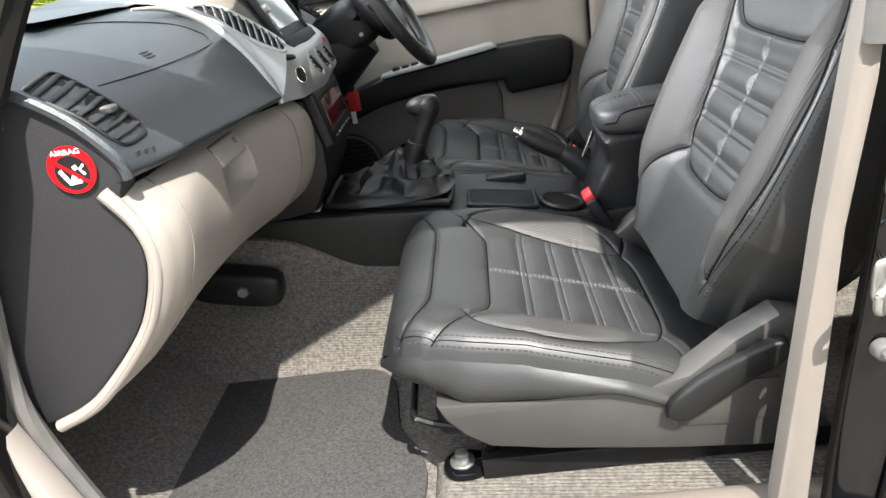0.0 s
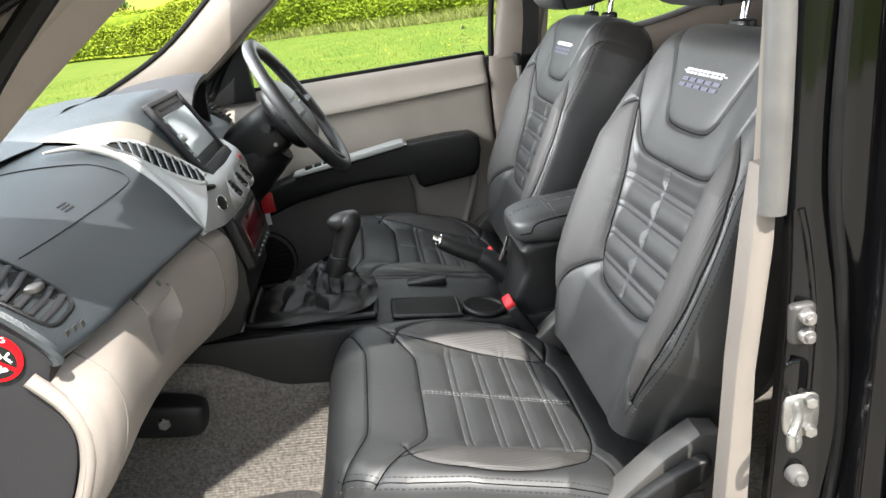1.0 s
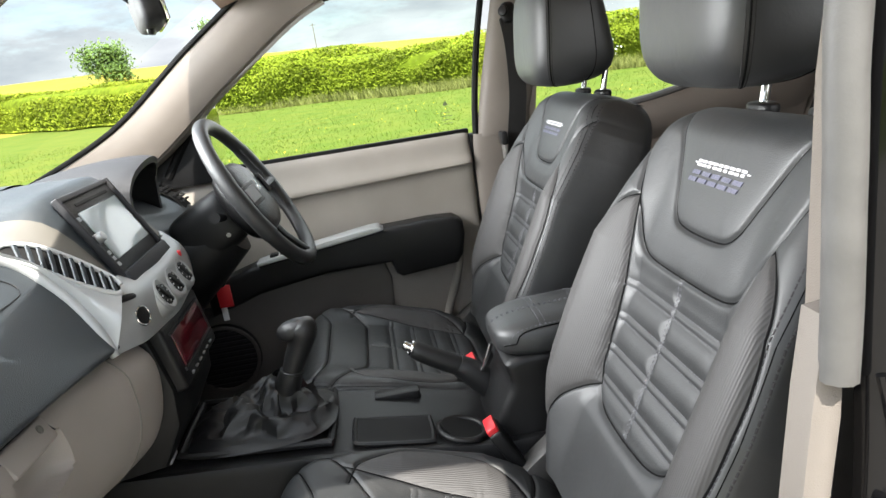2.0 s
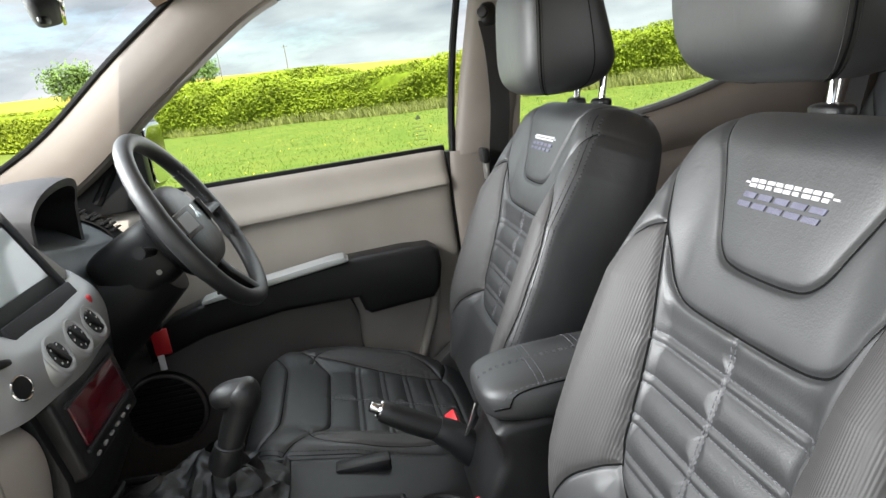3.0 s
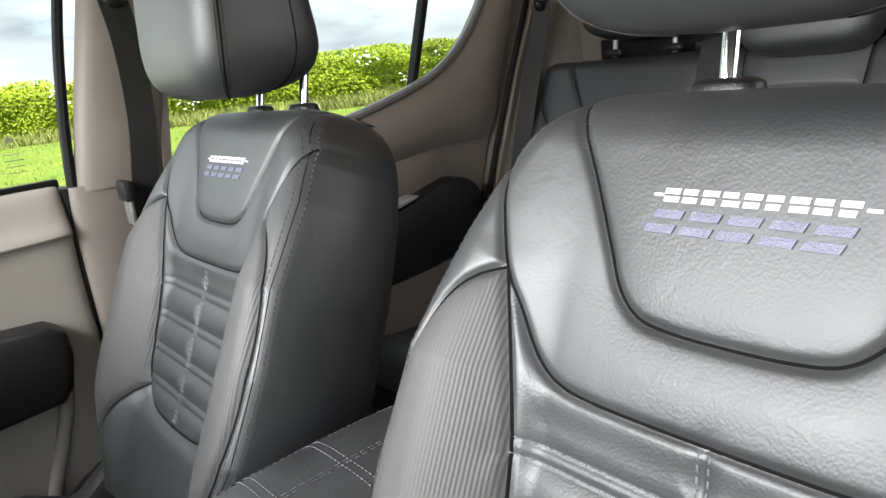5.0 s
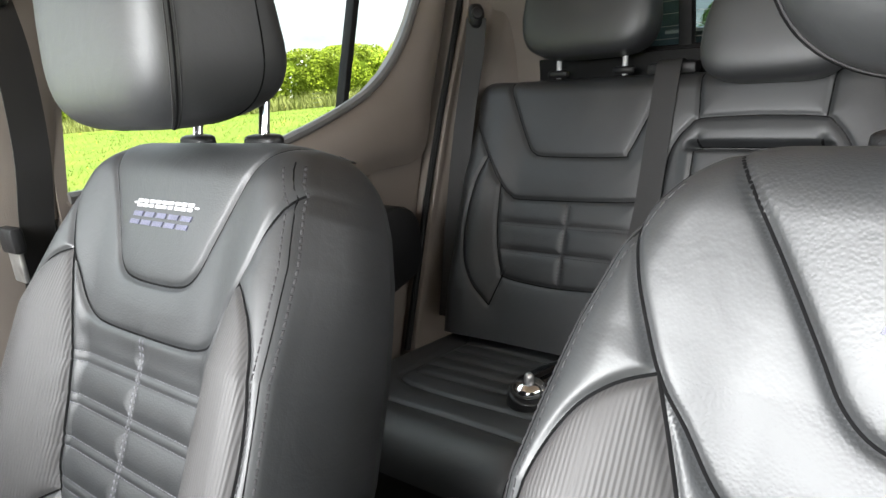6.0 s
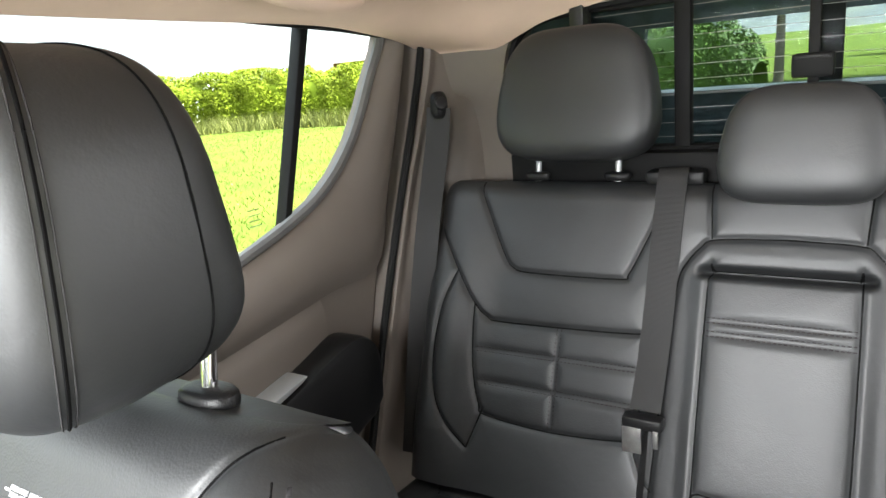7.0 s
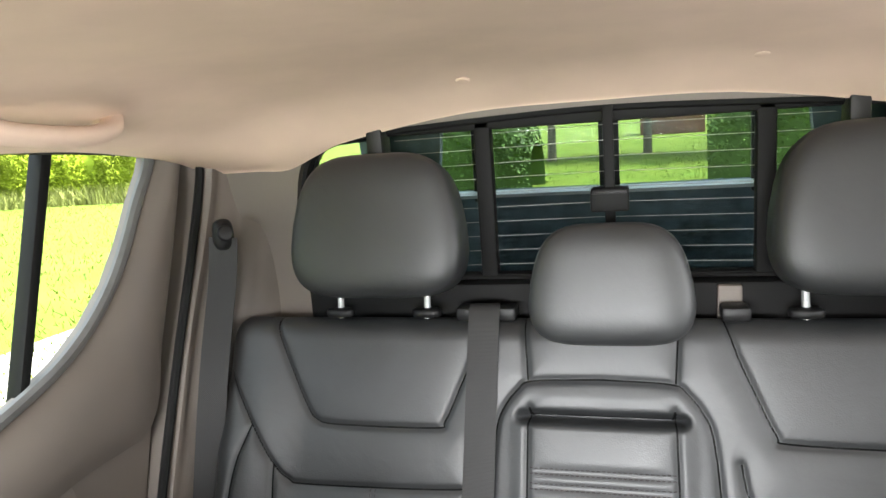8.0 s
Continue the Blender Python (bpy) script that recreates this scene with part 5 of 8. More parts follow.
# rear door on the driver's side
WIN = [(0.535, 1.300), (0.70, 1.300), (0.85, 1.309), (0.95, 1.325), (1.04, 1.346), (1.11, 1.366), (1.175, 1.390), (1.235, 1.426), (1.29, 1.474), (1.335, 1.530), (1.375, 1.592), (1.41, 1.640), (1.422, 1.665), (1.30, 1.678), (1.12, 1.690), (0.85, 1.708), (0.60, 1.712)]


def rear_door():
    door = thing("door_2", (0.9, 0.74, 0.62), "grey-beige rear door lining with black armrest, closed", "car door", kind="structure")
    top = [(x, z) for x, z in WIN]
    body = [(0.505, 0.62), (1.10, 0.62), (1.185, 0.80), (1.25, 0.98), (1.312, 1.18), (1.376, 1.36), (1.436, 1.50), (1.478, 1.61), (1.490, 1.668), (1.45, 1.74), (0.60, 1.76), (0.545, 1.55), (0.520, 1.30)]
    part("door_lining", plate_with_window(body, top, 0.722, 0.746), "rear_trim", door)
    swell = []
    for k, d in ((0, 0.0), (0.12, 0.014), (0.3, 0.026), (0.5, 0.031), (0.75, 0.028), (1.0, 0.012)):
        row = []
        for (x0, z0), (x1, z1) in (((0.53, 1.298), (0.53, 1.185)), ((0.75, 1.298), (0.75, 1.190)), ((0.95, 1.320), (0.98, 1.205)), ((1.11, 1.360), (1.17, 1.222)), ((1.215, 1.410), (1.318, 1.232)), ((1.30, 1.482), (1.374, 1.36)), ((1.36, 1.566), (1.420, 1.468)), ((1.405, 1.632), (1.456, 1.570)), ((1.424, 1.658), (1.478, 1.640))):
            row.append((x0 + (x1 - x0) * k, 0.7235 - d, z0 + (z1 - z0) * k))
        swell.append(row)
    part("sill_roll", sheet(swell, 5, 5), "rear_trim", door)
    part("lower_lining", sheet([[(x, 0.724 - d, 1.19 + 0.12 * max(0, x - 0.8)), (x, 0.706 - d, 1.15 + 0.1 * max(0, x - 0.8)), (x, 0.712 - d, 1.05), (x, 0.715 - d, 0.90), (x, 0.722, 0.63)] for x, d in ((0.51, 0.0), (0.7, 0.006), (0.9, 0.008), (1.06, 0.006), (1.15, -0.004))], 4, 4), "rear_trim", door)
    part("window_seal", tube(smooth_line([(x, 0.722, z) for x, z in WIN[:13]], 3), 0.010, 8), "rubber_grey", door, "grey rubber window seal")
    part("top_seal", tube(smooth_line([(x, 0.718, z) for x, z in WIN[12:]], 3), 0.007, 8), "rubber", door)
    part("division_bar", prism([(1.102, 1.345), (1.122, 1.352), (1.241, 1.700), (1.221, 1.700)], 0.732, 0.757, 0.004), "rubber", door, "black quarter window bar")
    pane = part("window_pane", prism([(0.52, 1.28), (1.11, 1.34), (1.23, 1.72), (0.55, 1.72)], 0.748, 0.752, 0.0), "glass", door)
    pane.visible_shadow = False
    q = part("quarter_pane", prism([(1.112, 1.35), (1.2, 1.38), (1.30, 1.46), (1.44, 1.68), (1.23, 1.70)], 0.755, 0.759, 0.0), "glass", door)
    q.visible_shadow = False
    arm = [tuple(p) for p in smooth_line([(0.55, 1.068), (0.80, 1.084), (0.95, 1.108), (1.09, 1.140), (1.165, 1.148), (1.212, 1.118), (1.220, 1.060), (1.19, 0.985), (0.95, 0.95), (0.55, 0.96), (0.55, 1.068)], 3)][:-1]
    part("armrest", prism(arm, 0.650, 0.722, 0.012), "black", door, "black padded armrest")
    plate = [tuple(p) for p in smooth_line([(0.80, 1.088), (0.95, 1.112), (1.02, 1.127), (1.024, 1.133), (0.95, 1.122), (0.80, 1.098)], 3)]
    part("switch_plate", prism(plate, 0.655, 0.700, 0.002), "silver", door, "silver switch plate")
    for k in range(4):
        part("glass_mark", box(1.045, 1.072 - 0.003 * (k % 2), 0.7475, 0.7479, 1.372 + 0.009 * k, 1.3735 + 0.009 * k, 0), "glass_print", door)
    part("door_edge_seal", tube(smooth_line([(1.18, 0.700, 0.80), (1.235, 0.695, 0.96), (1.300, 0.690, 1.15), (1.374, 0.684, 1.34), (1.440, 0.678, 1.50), (1.480, 0.674, 1.61), (1.484, 0.674, 1.650), (1.455, 0.68, 1.680), (1.36, 0.70, 1.698)], 5), 0.0075, 8), "rubber", door)
    return door


rear_door()


# rear quarter and rear wall
def c_pillar(side):
    st = []
    for z, xf, y0 in ((0.62, 1.13, 0.70), (0.80, 1.186, 0.70), (0.98, 1.246, 0.695), (1.16, 1.308, 0.690), (1.36, 1.384, 0.682), (1.50, 1.444, 0.674), (1.60, 1.480, 0.668), (1.66, 1.488, 0.664), (1.72, 1.49, 0.659)):
        st.append([(xf, s * y, z) for s, y in ((side, y0 + 0.11),)] + [(xf + 0.006, side * y0, z), (xf + 0.03, side * (y0 - 0.012), z), (max(xf + 0.05, 1.32), side * (y0 - 0.028), z),
                   (max(xf + 0.065, 1.40), side * (y0 - 0.045), z), (max(xf + 0.075, 1.485), side * (y0 - 0.085), z), (1.572, side * (y0 - 0.14), z)])
    bm = sheet(st, 4, 4)
    return bm


for s in (1, -1):
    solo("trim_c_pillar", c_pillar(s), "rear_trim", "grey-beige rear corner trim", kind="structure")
hole = [tuple(p) for p in smooth_line([(0.40, 1.415), (0.49, 1.43), (0.515, 1.48), (0.515, 1.56), (0.497, 1.63), (0.455, 1.662), (0.38, 1.674), (0.2, 1.684), (0, 1.690), (-0.2, 1.684), (-0.38, 1.674), (-0.455, 1.662), (-0.497, 1.63), (-0.515, 1.56), (-0.515, 1.48), (-0.49, 1.43), (-0.40, 1.415), (0, 1.41), (0.40, 1.415)], 4)][:-1]


def rear_wall():
    bm = plate_with_window([(0.72, 0.6), (0.72, 1.80), (-0.72, 1.80), (-0.72, 0.6)], hole, 1.525, 1.60)
    bmesh.ops.transform(bm, matrix=Matrix(((0, 1, 0, 0), (1, 0, 0, 0), (0, 0, 1, 0), (0, 0, 0, 1))), verts=bm.verts)
    bmesh.ops.recalc_face_normals(bm, faces=bm.faces)
    return bm


solo("wall_rear", rear_wall(), "rear_trim", "rear cab wall with window opening", kind="structure")
rw = thing("window_1", (1.56, 0, 1.41), "sliding rear cab window with black frame and heater lines", "car window", kind="structure")
part("window_frame", tube([(1.550, y, z) for y, z in hole], 0.012, 8, closed=True), "rubber", rw)
for y in (0.183, -0.245):
    part("slider_bar", box(1.545, 1.572, y - 0.014, y + 0.014, 1.405, 1.69, 0.004), "rubber", rw)
part("top_rail", box(1.545, 1.575, -0.45, 0.45, 1.664, 1.70, 0.004), "rubber", rw)
part("bottom_rail", box(1.545, 1.575, -0.48, 0.48, 1.400, 1.424, 0.004), "rubber", rw)
for y0, y1 in ((0.52, 0.19), (0.19, -0.23), (-0.23, -0.52)):
    p = part("pane", box(1.566, 1.570, y1, y0, 1.40, 1.70, 0), "glass_dark", rw)
    p.visible_shadow = False
for k in range(10):
    z = 1.435 + 0.0245 * k
    part("heater_line", tube([(1.5645, 0.34, z), (1.5645, 0.0, z + 0.004), (1.5645, -0.34, z)], 0.0005, 5), "heater", rw)
for s in (1, -1):
    part("frame_post", prism([(0.345 * s, 1.62), (0.372 * s, 1.62), (0.372 * s, 1.69), (0.345 * s, 1.69)], 1.515, 1.56, 0.003, "x"), "black", rw)
lamp = thing("brake_lamp", (1.525, -0.018, 1.527), "small black high brake lamp box on the rear window", "brake lamp")
part("housing", box(1.505, 1.545, -0.047, 0.011, 1.528, 1.564, 0.004), "rubber", lamp)
part("stalk", box(1.525, 1.535, -0.026, -0.010, 1.50, 1.69, 0.002), "rubber", lamp)
part("cover_lip", box(1.503, 1.507, -0.043, 0.007, 1.556, 1.561, 0.001), "black", lamp)
# black box across the gap, shelf and child seat anchor behind the bench
solo("trim_rear_ledge", box(1.505, 1.5445, -0.50, 0.50, 1.30, 1.4165, 0.004), "rubber", "black panel across the gap below the rear window", kind="structure")
solo("rear_shelf", box(1.46, 1.53, -0.62, 0.62, 1.32, 1.352, 0.006), "rubber", "black ledge behind the bench", kind="structure")
for y in (0.20, 0.145, -0.19):
    solo("belt_slot", box(1.440, 1.478, y - 0.020, y + 0.020, 1.372, 1.394, 0.006), "black", "black belt slot bezel on top of the bench", "belt slot", group="belt slots")
solo("strap_anchor", box(1.490, 1.5045, -0.205, -0.170, 1.36, 1.415, 0.004), "pillar", "beige strap anchor behind the bench", "anchor")

seat_belt([(1.428, 0.607, 1.520), (1.418, 0.612, 1.45), (1.37, 0.620, 1.30), (1.32, 0.63, 1.10), (1.27, 0.64, 0.86)], (0.25, -1, 0), "belt", "black rear seat belt hanging from the corner trim", (1.428, 0.606, 1.525))
belt2 = seat_belt([(1.474, 0.172, 1.382), (1.456, 0.172, 1.398), (1.430, 0.172, 1.388), (1.385, 0.174, 1.28), (1.325, 0.176, 1.14), (1.268, 0.178, 1.045)], (0, 1, 0.0), "belt", "black centre seat belt lying over the bench backrest")
part("tongue_cover", box(1.238, 1.262, 0.145, 0.207, 1.026, 1.046, 0.004), "black", belt2)
part("tongue", merged(box(1.236, 1.240, 0.176, 0.206, 0.986, 1.030, 0.001), box(1.236, 1.240, 0.150, 0.158, 1.0, 1.03, 0.001)), "steel", belt2, "steel belt tongue")
part("lower_webbing", tube([(1.255, 0.172, 1.03), (1.225, 0.176, 0.93), (1.20, 0.175, 0.86)], 0.022, 8, flat=0.06), "belt", belt2)

# grab handle
handle = thing("grab_handle", (1.15, 0.62, 1.70), "beige grab handle above the rear door", "grab handle")
part("grip", tube(smooth_line([(0.955, 0.590, 1.735), (0.968, 0.572, 1.718), (0.995, 0.560, 1.704), (1.05, 0.554, 1.697), (1.11, 0.556, 1.696), (1.155, 0.564, 1.704), (1.178, 0.582, 1.724)], 6), 0.0155, 12, flat=0.8), "headliner", handle)
for x in (0.962, 1.172):
    part("hinge_cap", superblob((x, 0.585, 1.724), (0.026, 0.016, 0.014), 0.6, 0.8, 20, 12), "headliner", handle)

# truck bed canopy behind the cab
solo("canopy_floor", box(1.62, 2.75, -0.75, 0.75, 0.70, 0.75, 0), "canopy", "dark bed floor under the canopy", kind="structure")
solo("canopy_roof", box(1.60, 2.75, -0.75, 0.75, 1.735, 1.77, 0.01), "canopy", "dark grey canopy roof lining", kind="structure")


def canopy_side(s):
    return plate_with_window([(1.60, 0.70), (2.75, 0.70), (2.70, 1.735), (1.60, 1.735)], [(1.80, 1.42), (2.5, 1.42), (2.45, 1.64), (1.80, 1.64)], s * 0.72, s * 0.76)


for s in (1, -1):
    solo("canopy_side", canopy_side(s), "canopy", "dark canopy side wall with window", kind="structure")
    solo("canopy_side_glass", box(1.78, 2.52, s * 0.738, s * 0.742, 1.40, 1.66, 0), "glass_dark", "tinted canopy side window", kind="structure").visible_shadow = False
tail = plate_with_window([(0.75, 0.70), (0.75, 1.735), (-0.75, 1.735), (-0.75, 0.70)], [(0.56, 1.455), (-0.56, 1.455), (-0.54, 1.648), (0.54, 1.648)], 2.60, 2.64)
bmesh.ops.transform(tail, matrix=Matrix(((0, 1, 0, 0), (1, 0, 0, 0), (0, 0, 1, 0), (0, 0, 0, 1))), verts=tail.verts)
bmesh.ops.recalc_face_normals(tail, faces=tail.faces)
solo("canopy_tailgate", tail, "canopy", "dark lined canopy rear gate with window", kind="structure")
solo("canopy_rear_glass", box(2.618, 2.622, -0.57, 0.57, 1.44, 1.66, 0), "glass_canopy", "tinted canopy rear window", kind="structure").visible_shadow = False
solo("canopy_lock_bar", box(2.585, 2.605, -0.015, 0.045, 1.44, 1.67, 0.006), "black", "black canopy window bar", "window bar")
for y in (0.42, -0.40):
    solo("canopy_frame_post", box(2.585, 2.605, y - 0.018, y + 0.018, 1.42, 1.70, 0.006), "black", "black canopy window post", "window post")
solo("tailgate_cap", sheet([[(2.50, y, 1.452), (2.53, y, 1.458 + 0.004 * math.sin(y * 9)), (2.60, y, 1.455)] for y in (-0.6, -0.3, 0.0, 0.3, 0.6)], 5, 3, 0.01), "silver", "silver strip along the tailgate top", "trim strip")

# passenger side: pillar, sill and quarter
solo("trim_passenger_b_pillar", prism([(0.372, 1.285), (0.390, 1.287), (0.386, 1.20), (0.368, 1.05), (0.364, 0.95), (0.352, 0.70), (0.352, 0.60), (0.310, 0.60), (0.314, 0.70), (0.338, 0.98), (0.344, 1.06), (0.362, 1.22)], -0.738, -0.706, 0.005), "beige_sun_toned", "beige plastic trim on the passenger door pillar", kind="structure")
solo("trim_pillar_seal", tube(smooth_line([(0.381, -0.738, 1.235), (0.384, -0.738, 1.30), (0.387, -0.736, 1.40), (0.392, -0.732, 1.50), (0.42, -0.72, 1.62), (0.44, -0.70, 1.70)], 6), 0.0145, 10), "rubber_grey", "grey rubber door seal on the passenger pillar", kind="structure")
solo("trim_pillar_lining", prism([(0.384, 1.24), (0.52, 1.24), (0.56, 1.70), (0.43, 1.70), (0.395, 1.45)], -0.725, -0.69, 0.004), "pillar", "upper passenger pillar lining", kind="structure")
pil = thing("door_pillar", (0.45, -0.76, 0.60), "glossy black painted passenger door pillar with striker", "door pillar", kind="structure")
part("pillar_face", sheet([[(0.392 - k, -0.735, z), (0.400 - k, -0.752, z), (0.435 - k * 0.6, -0.765, z), (0.452 - k * 0.4, -0.782, z), (0.458 - k * 0.4, -0.81, z), (0.500, -0.825, z)] for z, k in ((0.60, 0.03), (0.8, 0.02), (1.0, 0.005), (1.15, -0.004), (1.30, -0.004), (1.5, -0.012), (1.72, -0.04))], 5, 4), "black_gloss", pil)
part("pillar_seal", tube(smooth_line([(0.415, -0.770, 0.66), (0.430, -0.775, 0.85), (0.442, -0.778, 1.0), (0.436, -0.776, 1.15), (0.424, -0.772, 1.28), (0.430, -0.768, 1.45), (0.455, -0.75, 1.70)], 6), 0.006, 8), "rubber", pil)
part("pillar_rib", tube(smooth_line([(0.404, -0.752, 1.24), (0.411, -0.754, 1.20), (0.419, -0.756, 1.12), (0.416, -0.757, 1.02), (0.405, -0.757, 0.95)], 6), 0.004, 8), "black_gloss", pil)
striker = thing("striker", (0.405, -0.76, 0.998), "zinc plated door striker bolted to the pillar", "door striker")
part("striker_plate", superblob((0.408, -0.759, 0.998), (0.022, 0.006, 0.028), 0.5, 0.8, 24, 12), "steel", striker)
part("striker_loop", tube(smooth_line([(0.402, -0.76, 1.014), (0.388, -0.785, 1.013), (0.374, -0.798, 1.008), (0.372, -0.799, 0.998), (0.374, -0.798, 0.988), (0.388, -0.785, 0.984), (0.402, -0.76, 0.983)], 5), 0.005, 10), "steel", striker)
for z in (1.018, 0.980):
    part("striker_bolt", cyl((0.415, -0.763, z), (0.413, -0.772, z), 0.008, 0.007, 6, 0.001), "steel", striker)
hb = thing("bolt_plate", (0.40, -0.75, 1.115), "small grey steel plate with two bolts on the pillar", "bolt plate")
part("plate", box(0.390, 0.418, -0.766, -0.752, 1.090, 1.138, 0.006, 3), "seatbase", hb)
for z in (1.126, 1.104):
    b = part("bolt", cyl((0.404, -0.764, z), (0.403, -0.776, z), 0.0085, 0.008, 20, 0.002), "steel_dull", hb)
    part("bolt_head", cyl((0.403, -0.774, z), (0.4025, -0.781, z), 0.0055, 0.005, 6, 0.001), "steel_dull", b)
solo("pillar_hole", superblob((0.402, -0.757, 1.045), (0.015, 0.004, 0.024), 0.6, 0.9, 24, 10), "black_gloss", "round glossy black access cap in the pillar", "access cap")
solo("pillar_bumper", merged(cyl((0.404, -0.757, 0.918), (0.402, -0.772, 0.918), 0.013, 0.010, 20, 0.003), cyl((0.402, -0.771, 0.918), (0.4015, -0.778, 0.918), 0.006, 0.005, 16, 0.001)), "rubber_grey", "grey rubber door bumper on the pillar", "bumper stop")
# shut edge of the rear passenger door
rd = thing("rear_door_edge", (0.50, -0.84, 0.60), "glossy black shut rear passenger door edge", "car door", kind="structure")
part("door_shell", sheet([[(0.492 - k, -0.815, z), (0.478 - k, -0.845, z), (0.482 - k, -0.872, z), (0.52 - k, -0.885, z), (0.7, -0.89, z), (1.30, -0.885, z)] for z, k in ((0.60, 0.0), (0.9, 0.0), (1.1, 0.003), (1.27, 0.006), (1.3, 0.006))], 4, 4), "black_gloss", rd)
part("window_frame", prism([(0.478, 1.28), (0.535, 1.28), (0.575, 1.72), (0.520, 1.72), (0.488, 1.5)], -0.868, -0.815, 0.006), "black_gloss", rd)
part("door_moulding", tube(smooth_line([(0.476, -0.850, 0.66), (0.470, -0.852, 0.9), (0.468, -0.852, 1.1), (0.473, -0.848, 1.3), (0.488, -0.838, 1.5), (0.52, -0.82, 1.7)], 5), 0.006, 8), "rubber", rd)
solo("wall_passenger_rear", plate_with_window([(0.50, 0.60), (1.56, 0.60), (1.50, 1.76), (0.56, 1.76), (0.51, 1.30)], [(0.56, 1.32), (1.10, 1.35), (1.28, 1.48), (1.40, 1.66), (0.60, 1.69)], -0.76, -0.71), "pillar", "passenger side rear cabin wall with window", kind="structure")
solo("window_2", box(0.54, 1.42, -0.748, -0.744, 1.30, 1.71, 0), "glass_light_cut", "unseen rear passenger window, darkened to cut the light", kind="structure").visible_shadow = False
solo("sill", sheet([[(x, -0.64, 0.60), (x, -0.665, 0.655), (x, -0.70, 0.672), (x, -0.76, 0.668), (x, -0.785, 0.63), (x, -0.80, 0.45)] for x in (-0.62, -0.3, 0.0, 0.3, 0.6)], 3, 4), "pillar", "grey-beige door sill scuff trim", kind="structure")
solo("body_side", box(-0.9, 0.45, -0.86, -0.795, 0.40, 0.640, 0.02), "black_gloss", "black painted sill below the door", kind="structure")
# lower front corner of the passenger door opening
solo("trim_kick_panel", prism([(-0.62, 0.60), (-0.47, 0.60), (-0.50, 0.70), (-0.545, 0.82), (-0.585, 0.95), (-0.605, 1.06), (-0.66, 1.06)], -0.775, -0.735, 0.01), "beige", "beige kick panel trim at the door hinge side", kind="structure")
solo("trim_front_seal", tube(smooth_line([(-0.50, -0.722, 0.64), (-0.55, -0.722, 0.80), (-0.58, -0.722, 0.92), (-0.578, -0.722, 1.0), (-0.555, -0.722, 1.11), (-0.53, -0.722, 1.22), (-0.47, -0.722, 1.33)], 5), 0.012, 8), "rubber_grey", "grey rubber seal at the front of the door opening", kind="structure")
solo("wall_passenger_front", prism([(-0.95, 0.45), (-0.56, 0.45), (-0.58, 0.95), (-0.54, 1.12), (-0.44, 1.33), (-0.95, 1.30)], -0.80, -0.735, 0.01), "black_gloss", "black painted front door pillar", kind="structure")
solo("wall_driver_outer", prism([(-0.95, 0.45), (1.60, 0.45), (1.60, 1.27), (-0.40, 1.27), (-0.95, 1.27)], 0.82, 0.86, 0.01), "black_gloss", "black painted driver side of the body", kind="structure")

# ---------------------------------------------------------------- dashboard
dash = thing("dashboard", (-0.55, 0.0, 0.90), "dark grey and beige dashboard with silver centre panel", "dashboard")


def st_y(y, pts):
    return [(x, y, z) for x, z in pts]


PAD = [
    (-0.700, [(-0.97, 1.31), (-0.75, 1.345), (-0.60, 1.350), (-0.51, 1.326), (-0.455, 1.300), (-0.405, 1.264), (-0.372, 1.222), (-0.368, 1.200), (-0.40, 1.188)]),
    (-0.640, [(-0.98, 1.31), (-0.76, 1.350), (-0.60, 1.356), (-0.51, 1.334), (-0.452, 1.305), (-0.398, 1.262), (-0.362, 1.215), (-0.358, 1.194), (-0.40, 1.184)]),
    (-0.500, [(-0.99, 1.31), (-0.77, 1.353), (-0.61, 1.360), (-0.53, 1.347), (-0.468, 1.316), (-0.400, 1.262), (-0.355, 1.206), (-0.350, 1.185), (-0.40, 1.176)]),
    (-0.350, [(-1.00, 1.31), (-0.78, 1.355), (-0.62, 1.362), (-0.53, 1.352), (-0.465, 1.318), (-0.395, 1.260), (-0.342, 1.200), (-0.337, 1.180), (-0.39, 1.171)]),
    (-0.255, [(-1.00, 1.31), (-0.78, 1.355), (-0.62, 1.362), (-0.52, 1.352), (-0.450, 1.320), (-0.382, 1.262), (-0.332, 1.198), (-0.326, 1.176), (-0.38, 1.166)]),
    (-0.205, [(-1.00, 1.31), (-0.78, 1.357), (-0.62, 1.364), (-0.50, 1.350), (-0.425, 1.317), (-0.368, 1.258), (-0.330, 1.195), (-0.323, 1.172), (-0.38, 1.163)]),
]
part("dash_pad", sheet([st_y(y, p) for y, p in PAD], 6, 5), "dash", dash, "dark grey passenger dash pad")
part("end_panel", prism([tuple(p) for p in smooth_line([(-0.98, 1.30), (-0.60, 1.345), (-0.51, 1.322), (-0.455, 1.297), (-0.405, 1.261), (-0.374, 1.220), (-0.372, 1.200), (-0.385, 1.165), (-0.378, 1.110), (-0.392, 1.060), (-0.425, 1.004), (-0.51, 0.922), (-0.56, 0.90), (-0.80, 0.90), (-0.98, 1.30)], 3)][:-1], -0.700, -0.660, 0.006), "dash_end", dash, "dark grey dash end panel")
part("end_trim", tube(smooth_line([(-0.62, -0.698, 1.352), (-0.51, -0.702, 1.328), (-0.455, -0.703, 1.302), (-0.405, -0.703, 1.266), (-0.370, -0.702, 1.222), (-0.366, -0.70, 1.198)], 6), 0.007, 8), "dash", dash)
